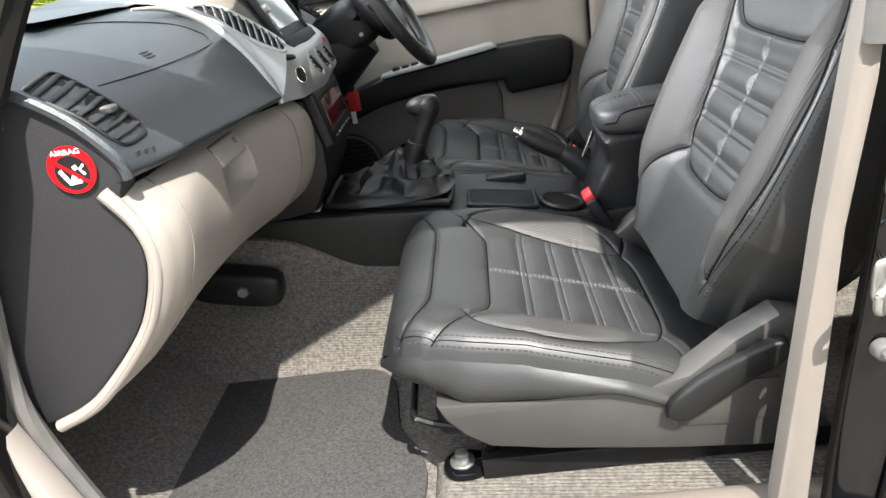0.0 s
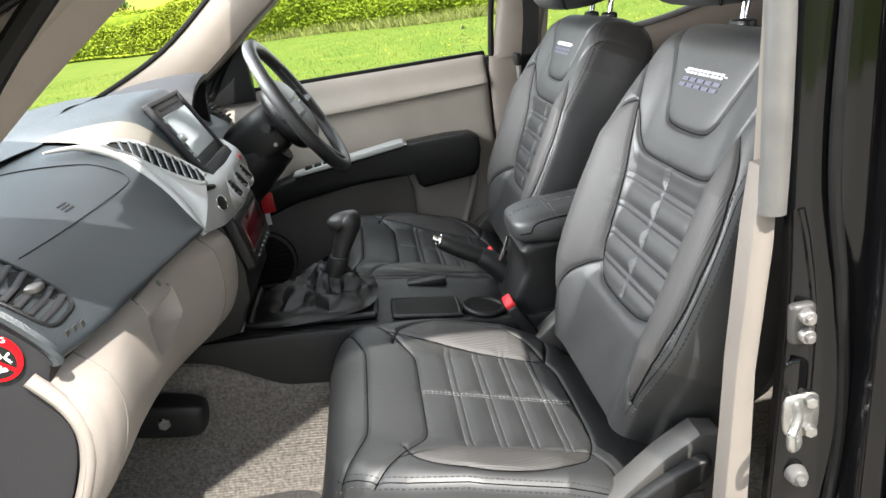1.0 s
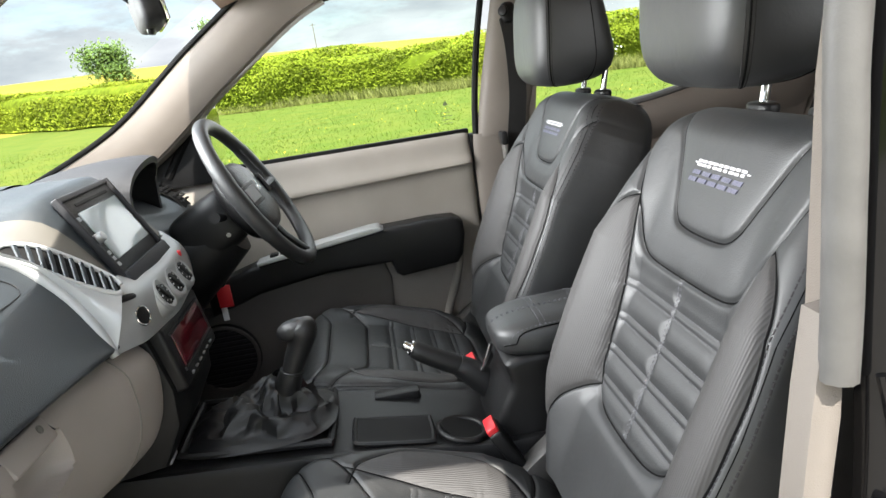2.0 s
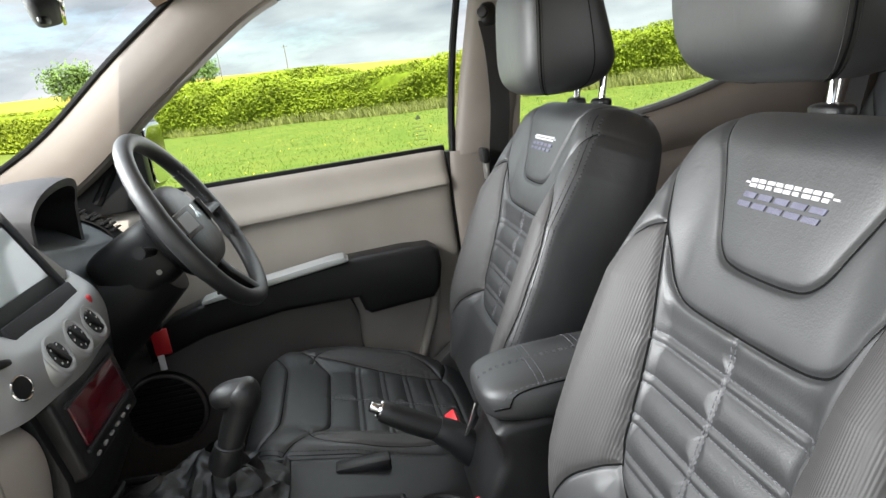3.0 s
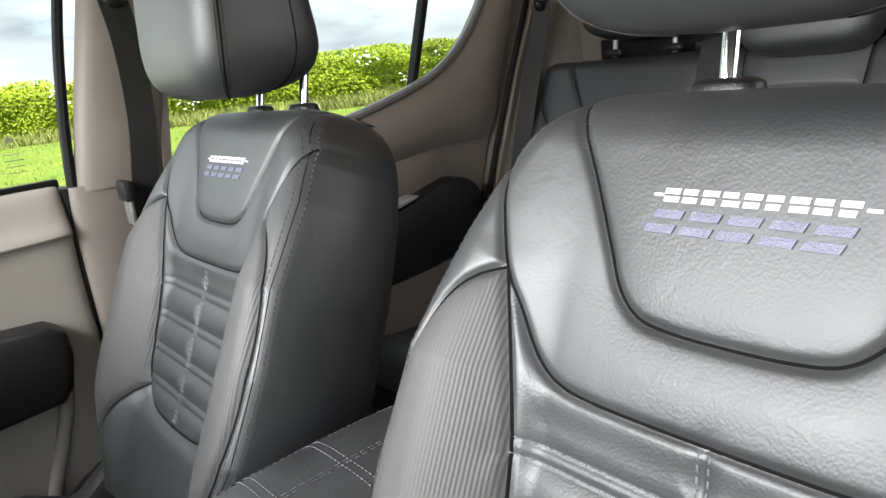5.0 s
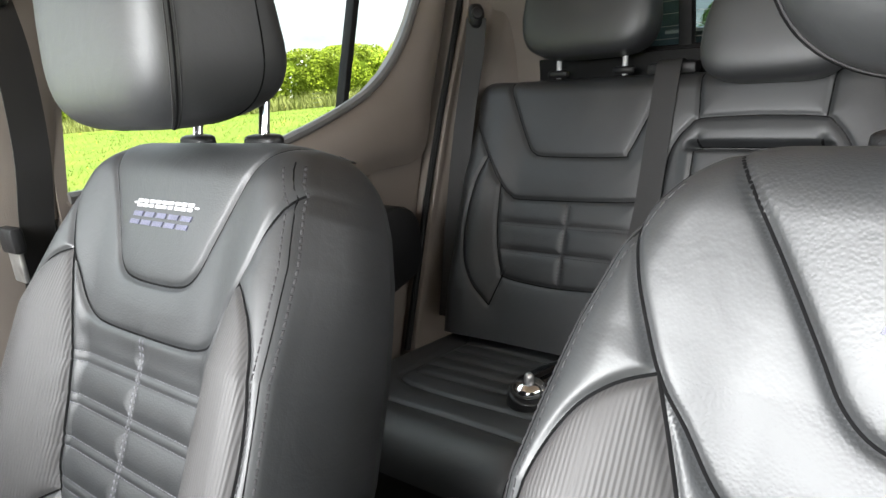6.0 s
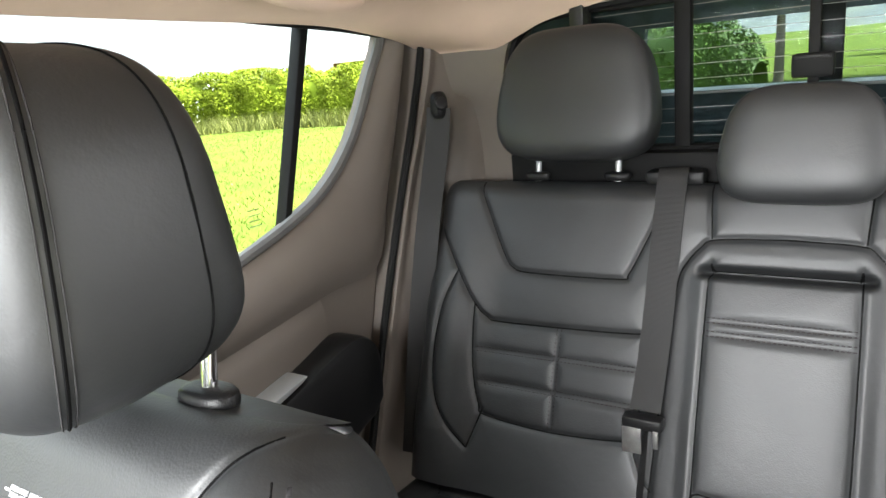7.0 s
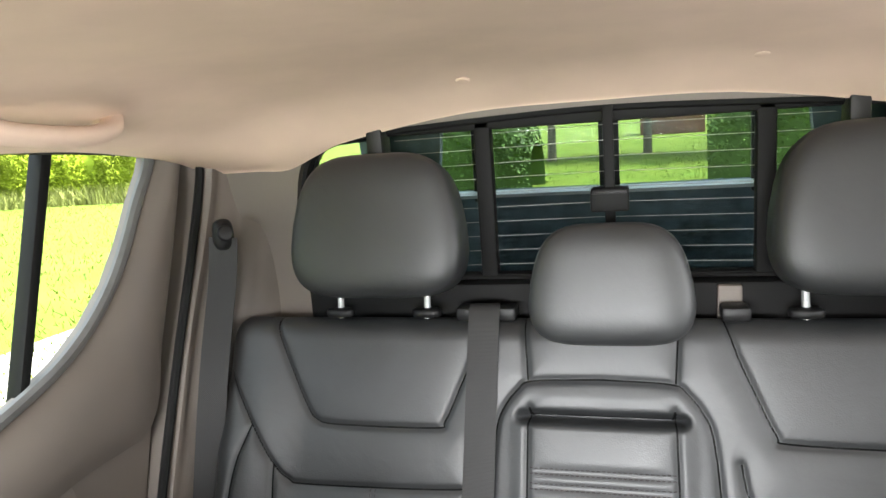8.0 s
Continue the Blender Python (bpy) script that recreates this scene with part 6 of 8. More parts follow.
GLOVE = [
    (-0.712, [(-0.398, 1.187), (-0.374, 1.150), (-0.366, 1.110), (-0.380, 1.060), (-0.414, 1.004), (-0.495, 0.926), (-0.56, 0.895)]),
    (-0.690, [(-0.390, 1.184), (-0.356, 1.150), (-0.347, 1.112), (-0.362, 1.060), (-0.398, 1.002), (-0.478, 0.928), (-0.56, 0.90)]),
    (-0.640, [(-0.380, 1.181), (-0.345, 1.150), (-0.338, 1.112), (-0.352, 1.060), (-0.388, 1.003), (-0.46, 0.938), (-0.56, 0.91)]),
    (-0.500, [(-0.384, 1.176), (-0.362, 1.148), (-0.355, 1.105), (-0.362, 1.055), (-0.390, 1.004), (-0.45, 0.953), (-0.56, 0.925)]),
    (-0.350, [(-0.376, 1.170), (-0.357, 1.140), (-0.350, 1.095), (-0.358, 1.045), (-0.385, 0.998), (-0.44, 0.955), (-0.56, 0.93)]),
    (-0.220, [(-0.340, 1.164), (-0.313, 1.135), (-0.308, 1.088), (-0.320, 1.035), (-0.352, 0.990), (-0.42, 0.955), (-0.56, 0.93)]),
    (-0.150, [(-0.325, 1.160), (-0.302, 1.130), (-0.299, 1.085), (-0.312, 1.030), (-0.345, 0.985), (-0.42, 0.955), (-0.56, 0.93)]),
    (-0.118, [(-0.35, 1.158), (-0.325, 1.128), (-0.322, 1.085), (-0.335, 1.030), (-0.365, 0.985), (-0.43, 0.955), (-0.56, 0.93)]),
]
glove_bm = sheet([st_y(y, p) for y, p in GLOVE], 22, 18)
for v in glove_bm.verts:
    # finger bowl below the latch
    e = ((v.co.y + 0.410) / 0.058) ** 4 + ((v.co.z - 1.108 - 0.10 * (v.co.y + 0.410)) / 0.034) ** 4
    v.co.x -= 0.034 * max(0.0, 1 - e) ** 0.55
glove_tree = mathutils.bvhtree.BVHTree.FromBMesh(glove_bm)
glove = part("glovebox", glove_bm, "beige", dash, "beige glovebox lid and lower dash")


def on_glove(y, k, lift=0.001):
    """A place on the lower dash: y across, k from 0 at its top to 6 at its foot."""
    ys = [g[0] for g in GLOVE]
    px = [np.interp(y, ys, [g[1][j][0] for g in GLOVE]) for j in range(7)]
    pz = [np.interp(y, ys, [g[1][j][1] for g in GLOVE]) for j in range(7)]
    p = glove_tree.find_nearest(Vector((float(np.interp(k, range(7), px)), y, float(np.interp(k, range(7), pz)))))[0]
    return (p.x + lift, p.y, p.z)


for pts in ([(-0.640 - 0.010 * min(k, 9) / 6, k / 6) for k in range(0, 33)], [(-0.216 - 0.006 * min(k, 9) / 6, k / 6) for k in range(0, 30)]):
    part("lid_gap", tube([on_glove(y, k, 0.0002) for y, k in pts], 0.0012, 6), "taupe", glove)
part("lower_lip", tube(smooth_line([(x, -0.703, z) for x, z in GLOVE[0][1]], 6), 0.0085, 10), "beige", glove)
latch_m = pose(-0.3635, -0.411, 1.148, 0, -28, -3)
part("latch_handle", box(-0.012, 0.0030, -0.048, 0.048, -0.0175, 0.0165, 0.0040, 3, latch_m), "beige", glove, "beige glovebox latch")
part("latch_gap", tube([glove_tree.find_nearest(latch_m @ Vector(p))[0] for p in ((0.0005, -0.0490, 0.006), (0.0005, -0.0485, 0.0176), (0.0008, 0.0, 0.0182), (0.0005, 0.0485, 0.0176), (0.0005, 0.0495, 0.0), (0.0005, 0.0490, -0.015))], 0.0010, 6), "dash_end", glove)
part("latch_lock", merged(ring(latch_m @ Vector((0.0030, 0.030, 0.004)), (0.88, 0, 0.47), 0.0048, 0.0009, 20, 6), cyl(latch_m @ Vector((0.001, 0.030, 0.004)), latch_m @ Vector((0.0036, 0.030, 0.004)), 0.0036, seg=16)), "taupe", glove)
# airbag lid line and embossed mark on the pad


def on_pad(y, k, lift=0.0):
    ys = [g[0] for g in PAD]
    px = [np.interp(y, ys, [g[1][j][0] for g in PAD]) for j in range(9)]
    pz = [np.interp(y, ys, [g[1][j][1] for g in PAD]) for j in range(9)]
    return Vector((float(np.interp(k, range(9), px)) + lift * 0.7, y, float(np.interp(k, range(9), pz)) + lift * 0.7))


part("airbag_line", tube(smooth_line([on_pad(y, k, 0.0022) for y, k in ((-0.640, 2.5), (-0.545, 2.7), (-0.39, 3.1), (-0.27, 3.8), (-0.242, 4.25), (-0.243, 4.55), (-0.275, 4.67), (-0.385, 4.70), (-0.49, 4.68), (-0.59, 4.55))], 6), 0.0009, 6), "black", dash)
for r in range(3):
    for c in range(4):
        y0, k0 = -0.424 + 0.0068 * c, 4.32 + 0.062 * r
        em = bmesh.new()
        top = [em.verts.new(on_pad(y0 + a, k0 + b, 0.0022)) for a, b in ((0, 0), (0.0052, 0), (0.0052, 0.024), (0, 0.024))]
        low_ = [em.verts.new(on_pad(y0 + a, k0 + b, -0.001)) for a, b in ((0, 0), (0.0052, 0), (0.0052, 0.024), (0, 0.024))]
        em.faces.new(top)
        for i in range(4):
            em.faces.new((top[i], low_[i], low_[(i + 1) % 4], top[(i + 1) % 4]))
        bmesh.ops.recalc_face_normals(em, faces=em.faces)
        part("embossed_bar", em, "dash_end", dash)
# outboard air vent


def on_vent(a, b, lift):
    """A place in the outboard vent: a across from 0 to 1, b down from 0 to 1."""
    return on_pad(-0.692 + 0.012 * b + (0.078 - 0.012 * b) * a, 4.05 + 1.75 * b - 0.12 * a, lift)


part("vent_shade", sheet([[on_vent(a, b, 0.0015) for b in (0, 0.25, 0.5, 0.75, 1)] for a in (0.0, 0.35, 0.7, 1.0)], 3, 4), "rubber", dash, "black outboard air vent")
part("vent_frame", tube(smooth_line([on_vent(a, b, 0.002) for a, b in ((0.02, 0), (0.5, -0.02), (0.95, 0.05), (1.0, 0.5), (0.97, 0.95), (0.5, 1.02), (0.05, 0.97), (0.0, 0.5), (0.02, 0))], 5)[:-1], 0.0028, 8, closed=True), "black", dash)
for i in range(7):
    b = 0.09 + 0.135 * i
    part("vent_slat", tube([on_vent(0.04, b, 0.002), on_vent(0.5, b - 0.015, 0.003), on_vent(0.96, b - 0.03, 0.002)], 0.0048, 8, flat=0.45), "dash_end", dash)
part("vent_knob", superblob(on_vent(0.55, 0.62, 0.008), (0.009, 0.011, 0.0045), 0.6, 0.7, 16, 8), "seatbase", dash)
# centre: taupe hump, silver panel, radio
HUMP = [
    (-0.205, [(-1.00, 1.31), (-0.78, 1.360), (-0.60, 1.366), (-0.49, 1.353), (-0.425, 1.320), (-0.372, 1.262)]),
    (-0.170, [(-1.00, 1.31), (-0.78, 1.366), (-0.60, 1.380), (-0.47, 1.372), (-0.408, 1.340), (-0.345, 1.262)]),
    (-0.105, [(-1.00, 1.31), (-0.78, 1.370), (-0.60, 1.390), (-0.45, 1.392), (-0.395, 1.374), (-0.333, 1.254)]),
    (0.0, [(-1.00, 1.31), (-0.78, 1.372), (-0.60, 1.392), (-0.45, 1.395), (-0.393, 1.378), (-0.328, 1.250)]),
    (0.105, [(-1.00, 1.31), (-0.78, 1.370), (-0.60, 1.390), (-0.45, 1.392), (-0.395, 1.374), (-0.333, 1.254)]),
    (0.170, [(-1.00, 1.31), (-0.78, 1.366), (-0.60, 1.380), (-0.47, 1.372), (-0.408, 1.340), (-0.345, 1.262)]),
    (0.215, [(-1.00, 1.31), (-0.78, 1.360), (-0.60, 1.366), (-0.49, 1.353), (-0.425, 1.320), (-0.372, 1.262)]),
]


def hood_piece(keep):
    """The hump over the radio, cut along its two crests: keep is -1 or 1 for a side, 0 for the top."""
    bm = sheet([st_y(y, p) for y, p in HUMP], 6, 5)
    for sgn in ((-1, 1) if keep == 0 else (keep,)):
        out = Vector((0.38, sgn * 0.92, 0)).normalized()
        bmesh.ops.bisect_plane(bm, geom=list(bm.verts) + list(bm.edges) + list(bm.faces), plane_co=(-0.42, sgn * 0.150, 1.36), plane_no=out, clear_outer=keep == 0, clear_inner=keep != 0)
    return bm


part("centre_hood", hood_piece(0), "dash", dash, "dark grey centre dash hood")
for sgn in (-1, 1):
    part("hood_side", hood_piece(sgn), "taupe", dash, "taupe side of the centre hood")
part("dash_top", sheet([[(-1.00, y, 1.315), (-0.80, y, 1.372), (-0.62, y, 1.396 if abs(y) < 0.15 else 1.372), (-0.53, y, 1.396 if abs(y) < 0.15 else 1.362)] for y in (-0.50, -0.30, -0.20, -0.10, 0.0, 0.1, 0.2)], 5, 4), "dash", dash)
SILVER = [
    (-0.213, [(-0.372, 1.262), (-0.350, 1.228), (-0.334, 1.198), (-0.322, 1.168)]),
    (-0.180, [(-0.345, 1.264), (-0.322, 1.236), (-0.309, 1.202), (-0.309, 1.164)]),
    (-0.150, [(-0.330, 1.262), (-0.306, 1.237), (-0.296, 1.204), (-0.299, 1.161)]),
    (-0.080, [(-0.332, 1.256), (-0.301, 1.238), (-0.290, 1.205), (-0.294, 1.158)]),
    (0.0, [(-0.330, 1.250), (-0.299, 1.236), (-0.288, 1.204), (-0.291, 1.154)]),
    (0.080, [(-0.332, 1.256), (-0.301, 1.238), (-0.290, 1.205), (-0.294, 1.158)]),
    (0.150, [(-0.330, 1.262), (-0.306, 1.237), (-0.296, 1.204), (-0.299, 1.161)]),
    (0.200, [(-0.368, 1.264), (-0.345, 1.232), (-0.330, 1.198), (-0.322, 1.165)]),
]
panel = part("centre_panel", sheet([st_y(y, p) for y, p in SILVER], 6, 5, 0.012), "silver", dash, "silver painted centre panel")
part("silver_ridge", tube(smooth_line([(-0.500, -0.285, 1.3545), (-0.474, -0.236, 1.348), (-0.446, -0.214, 1.335), (-0.412, -0.203, 1.309), (-0.370, -0.204, 1.257), (-0.339, -0.212, 1.205), (-0.322, -0.220, 1.168)], 6), 0.010, 10,
     radii=np.interp(np.linspace(0, 1, 37), [0, 0.3, 0.55, 0.8, 1.0], [0.002, 0.007, 0.010, 0.011, 0.006])), "silver", dash, "silver trim ridge")
slot = smooth_line([(-0.444, -0.198, 1.334), (-0.408, -0.189, 1.318), (-0.374, -0.181, 1.293), (-0.342, -0.174, 1.268), (-0.314, -0.170, 1.248)], 6)


def slot_at(i, k, lift=0.0):
    """A place in the lens-shaped centre vent: i along it, k from -1 to 1 across."""
    w = 0.3 + 0.7 * math.sin(math.pi * min(1, max(0, i / (len(slot) - 1)))) ** 0.6
    return Vector(slot[i]) + Vector((0.006, -0.004, 0.004)) + Vector((-0.002, 0.012, 0.0135)) * k * w + Vector((0.6, -0.55, 0.58)) * lift


cv = part("centre_vent", sheet([[slot_at(i, k, -0.001) for k in (-1, -0.5, 0, 0.5, 1)] for i in range(len(slot))], 1, 2), "rubber", dash, "black slotted centre air vent")
for k in (-1, 1):
    part("vent_bezel", tube([slot_at(i, k * 1.06, 0.002) for i in range(len(slot))], 0.0034, 8), "silver", cv)
for i in range(3, len(slot) - 2, 2):
    part("vent_slat", tube([slot_at(i + 1, -0.92, 0.003), slot_at(i, 0.92, 0.003)], 0.0036, 8, flat=0.7), "dash", cv)
ridge_line = smooth_line([(-0.455, -0.214, 1.338), (-0.412, -0.203, 1.309), (-0.370, -0.204, 1.257), (-0.339, -0.212, 1.205), (-0.322, -0.218, 1.172)], 6)
part("silver_band", sheet([[slot_at(i, -1.06, 0.001), (slot_at(i, -1.06, 0.004) + Vector(ridge_line[i])) / 2 + Vector((0.008, -0.006, 0.008)), Vector(ridge_line[i]) + Vector((0.003, 0, 0.003))] for i in range(len(slot))], 1, 4), "silver", dash, "silver band below the centre vent")
# radio
rm = Matrix.Translation((-0.362, -0.006, 1.314)) @ pose(0, 0, 0, 0, -27, 0)
radio = part("radio", box(-0.02, 0.006, -0.100, 0.100, -0.068, 0.068, 0.003, 2, rm), "black", dash, "black double height radio with screen")
part("radio_surround", merged(box(0.0, 0.012, -0.108, -0.098, -0.075, 0.075, 0.003, 2, rm), box(0.0, 0.012, 0.098, 0.108, -0.075, 0.075, 0.003, 2, rm), box(0.0, 0.010, -0.106, 0.106, 0.066, 0.075, 0.003, 2, rm), box(0.0, 0.016, -0.106, 0.106, -0.095, -0.066, 0.004, 2, rm)), "dash_end", radio)
part("screen", box(0.004, 0.0085, -0.074, 0.086, -0.046, 0.042, 0.001, 1, rm), "screen", radio, "screen with its reflection coloured in as grey")
part("radio_knob", cyl(rm @ Vector((0.004, -0.087, -0.005)), rm @ Vector((0.020, -0.087, -0.005)), 0.009, 0.008, 24, 0.002), "silver", radio, "silver radio knob")
part("disc_slot", box(0.005, 0.0075, -0.06, 0.075, 0.052, 0.057, 0.0005, 1, rm), "rubber", radio)
for k in range(4):
    part("radio_key", box(0.005, 0.0085, -0.094, -0.081, -0.056 + 0.011 * k if k < 3 else 0.03, -0.049 + 0.011 * k if k < 3 else 0.037, 0.001, 1, rm), "print_grey", radio)
# heater knobs, hazard switch, airbag lamp
for y, x in ((-0.068, -0.303), (-0.004, -0.302), (0.060, -0.303)):
    ax = Vector((0.90, 0, 0.42)).normalized()
    c = Vector((x, y, 1.198))
    kn = part("heater_knob", cyl(c - ax * 0.008, c + ax * 0.018, 0.0345, 0.0305, 40, 0.004), "silver", dash, "silver rotary heater knob with black face")
    part("knob_ring", ring(c + ax * 0.017, ax, 0.0245, 0.0042, 40, 8), "silver", kn)
    part("knob_face", cyl(c + ax * 0.014, c + ax * 0.0195, 0.0205, 0.020, 36, 0.001), "black", kn)
    a = ax.orthogonal().normalized()
    b = ax.cross(a)
    for k in range(8):
        q = c + ax * 0.0198 + 0.0145 * (a * math.cos(k * 0.785) + b * math.sin(k * 0.785))
        part("knob_mark", superblob(q, (0.0008, 0.0017, 0.0017), 0.8, 0.9, 8, 5), "sticker_white", kn)
    part("knob_grip", box(-0.002, 0.004, -0.004, 0.004, -0.018, 0.018, 0.0015, 2, Matrix.Translation(c + ax * 0.0195) @ pose(0, 0, 0, 25, -25, 0)), "black", kn)
hz = part("hazard_switch", superblob((-0.309, -0.172, 1.236), (0.004, 0.022, 0.005), 0.6, 0.8, 20, 10, m=pose(0, 0, 0, -8, -30, -25)), "black", panel)
lampc = Vector((-0.300, -0.153, 1.200))
la = Vector((0.92, -0.33, 0.2)).normalized()
al = part("airbag_lamp", cyl(lampc - la * 0.002, lampc + la * 0.006, 0.014, 0.013, 28, 0.001), "black", panel, "round black warning lamp")
part("lamp_ring", ring(lampc + la * 0.005, la, 0.0140, 0.0014, 28, 6), "chrome", al)
# lower centre: display unit
lm = Matrix.Translation((-0.288, 0.0, 1.106)) @ pose(0, 0, 0, 0, -11, 0)
unit = part("lower_unit", box(-0.05, 0.006, -0.112, 0.112, -0.055, 0.055, 0.008, 3, lm), "black", dash, "black lower centre unit")
part("red_window", box(0.004, 0.009, -0.085, 0.085, -0.022, 0.034, 0.002, 2, lm), "red_display", unit, "dark red display window")
part("unit_rim", merged(box(0.004, 0.010, -0.092, 0.092, 0.034, 0.039, 0.001, 1, lm), box(0.004, 0.010, -0.092, 0.092, -0.030, -0.024, 0.001, 1, lm)), "dash_end", unit)
for k in range(6):
    part("unit_key", box(0.004, 0.0095, -0.075 + 0.027 * k, -0.064 + 0.027 * k, -0.044, -0.040, 0.001, 1, lm), "print_pale", unit)
part("lower_panel", prism([(-0.56, 0.90), (-0.335, 0.93), (-0.296, 1.00), (-0.292, 1.06), (-0.312, 1.15), (-0.56, 1.20)], -0.125, 0.125, 0.01), "black", dash)
part("red_key", superblob((-0.300, 0.098, 1.226), (0.006, 0.008, 0.010), 0.6, 0.7, 16, 10), "red", dash, "small red dash button")
# driver side of the dash
DRV = [
    (0.205, [(-1.00, 1.31), (-0.78, 1.360), (-0.60, 1.366), (-0.49, 1.350), (-0.41, 1.30), (-0.365, 1.24), (-0.345, 1.16), (-0.37, 1.05), (-0.45, 0.95)]),
    (0.35, [(-1.00, 1.31), (-0.78, 1.350), (-0.62, 1.340), (-0.52, 1.318), (-0.43, 1.285), (-0.375, 1.23), (-0.35, 1.15), (-0.37, 1.05), (-0.45, 0.95)]),
    (0.50, [(-0.99, 1.31), (-0.76, 1.335), (-0.60, 1.325), (-0.50, 1.300), (-0.43, 1.262), (-0.385, 1.21), (-0.365, 1.13), (-0.38, 1.04), (-0.45, 0.95)]),
    (0.60, [(-0.99, 1.31), (-0.76, 1.330), (-0.60, 1.318), (-0.50, 1.296), (-0.44, 1.262), (-0.395, 1.212), (-0.375, 1.13), (-0.39, 1.04), (-0.46, 0.95)]),
    (0.66, [(-0.98, 1.31), (-0.76, 1.330), (-0.60, 1.320), (-0.50, 1.300), (-0.45, 1.268), (-0.400, 1.215), (-0.380, 1.14), (-0.40, 1.04), (-0.47, 0.95)]),
    (0.71, [(-0.97, 1.30), (-0.75, 1.325), (-0.60, 1.318), (-0.51, 1.296), (-0.46, 1.266), (-0.41, 1.215), (-0.39, 1.14), (-0.41, 1.04), (-0.48, 0.95)]),
]
part("driver_dash", sheet([st_y(y, p) for y, p in DRV], 6, 5), "dash", dash, "dark grey driver side dash")
hood_sts = []
for x, h, w in ((-0.70, 1.355, 0.135), (-0.60, 1.384, 0.142), (-0.50, 1.396, 0.146), (-0.425, 1.396, 0.147), (-0.395, 1.390, 0.146)):
    hood_sts.append([(x - 0.03 * (1 - math.sin(f)) + 0.03 * (f / math.pi), 0.348 + w * math.cos(f), 1.25 + (h - 1.25) * max(0, math.sin(f)) ** 0.32) for f in np.linspace(0, math.pi, 21)])
part("instrument_hood", sheet(hood_sts, 5, 3, 0.014), "dash_end", dash, "dark grey instrument hood")
part("instrument_face", prism([(0.348 + 0.140 * math.cos(f), 1.262 + 0.115 * max(0, math.sin(f)) ** 0.4) for f in np.linspace(0, math.pi, 17)], -0.575, -0.565, 0.0, "x"), "black", dash)
for y in (0.28, 0.415):
    g = part("gauge", cyl((-0.565, y, 1.325), (-0.555, y, 1.327), 0.052, 0.050, 36, 0.002), "black", dash, "round black gauge")
    part("gauge_ring", ring((-0.555, y, 1.327), (1, 0, 0.1), 0.051, 0.003), "silver", g)
part("instrument_glass", box(-0.505, -0.502, 0.215, 0.482, 1.27, 1.375, 0.001, 1, None), "glass", dash).visible_shadow = False
dv = [(-0.505, 0.635, 1.298), (-0.47, 0.638, 1.282), (-0.435, 0.642, 1.258), (-0.408, 0.645, 1.226)]
part("side_vent", sheet([[(x + 0.004, y - 0.035, z + 0.006), (x + 0.004, y, z + 0.010), (x + 0.004, y + 0.03, z + 0.004)] for x, y, z in dv], 4, 3), "rubber", dash, "black driver side air vent")
for i in range(8):
    p = smooth_line(dv, 4)[1 + int(i * 1.4)]
    part("vent_slat", tube([Vector(p) + Vector((0.010, -0.030, 0.010)), Vector(p) + Vector((0.010, 0.026, 0.010))], 0.0045, 8, flat=0.5), "black", dash)

# warning sticker on the dash end
sticker = thing("warning_sticker", (-0.420, -0.7045, 1.217), "round red airbag warning sticker with white symbols", "sticker")
part("disc", cyl((-0.420, -0.7045, 1.217), (-0.420, -0.7056, 1.217), 0.0262, seg=48), "sticker_red", sticker)
part("inner_disc", cyl((-0.420, -0.7054, 1.2135), (-0.420, -0.7058, 1.2135), 0.0192, seg=40), "black", sticker)


def flat(points, y0=-0.7058, y1=-0.7064):
    return prism([(-0.420 + a * 0.62, 1.217 + b * 0.62 - 0.003) for a, b in points], y0, y1, 0)


def bar(a0, b0, a1, b1, w):
    d = math.hypot(a1 - a0, b1 - b0)
    nx, nz = -(b1 - b0) / d * w / 2, (a1 - a0) / d * w / 2
    return [(a0 - nx, b0 - nz), (a1 - nx, b1 - nz), (a1 + nx, b1 + nz), (a0 + nx, b0 + nz)]


part("symbol_bar", flat(bar(-0.021, 0.006, -0.010, -0.016, 0.007)), "sticker_white", sticker)
part("symbol_bar", flat(bar(-0.012, -0.018, 0.012, -0.016, 0.007)), "sticker_white", sticker)
part("symbol_block", flat([(-0.006, -0.012), (0.004, -0.012), (0.008, -0.006), (0.0, -0.001)]), "sticker_white", sticker)
part("symbol_block", flat([(0.002, 0.010), (0.010, 0.013), (0.012, 0.006), (0.006, 0.003)]), "sticker_white", sticker)
part("symbol_bar", flat(bar(0.014, 0.004, 0.024, 0.012, 0.004)), "sticker_white", sticker)
part("symbol_bar", flat(bar(0.015, 0.004, 0.022, -0.006, 0.004)), "sticker_white", sticker)
part("slash", flat(bar(-0.026, 0.022, 0.027, -0.022, 0.006), -0.7064, -0.7068), "sticker_red", sticker)
txt = bpy.data.curves.new("sticker_text", "FONT")
txt.body, txt.size, txt.align_x, txt.align_y, txt.extrude = "AIRBAG", 0.0084, "CENTER", "CENTER", 0.0002
tob = new("word", txt)
dg = bpy.context.evaluated_depsgraph_get()
tme = bpy.data.meshes.new_from_object(tob.evaluated_get(dg))
bpy.data.objects.remove(tob)
tme.transform(Matrix.Translation((-0.420, -0.7066, 1.2362)) @ pose(0, 0, 0, 90, 0, 0) @ Matrix.Diagonal((1.15, 0.95, 1, 1)))
part("word", tme, "sticker_white", sticker, "white word reading AIRBAG")
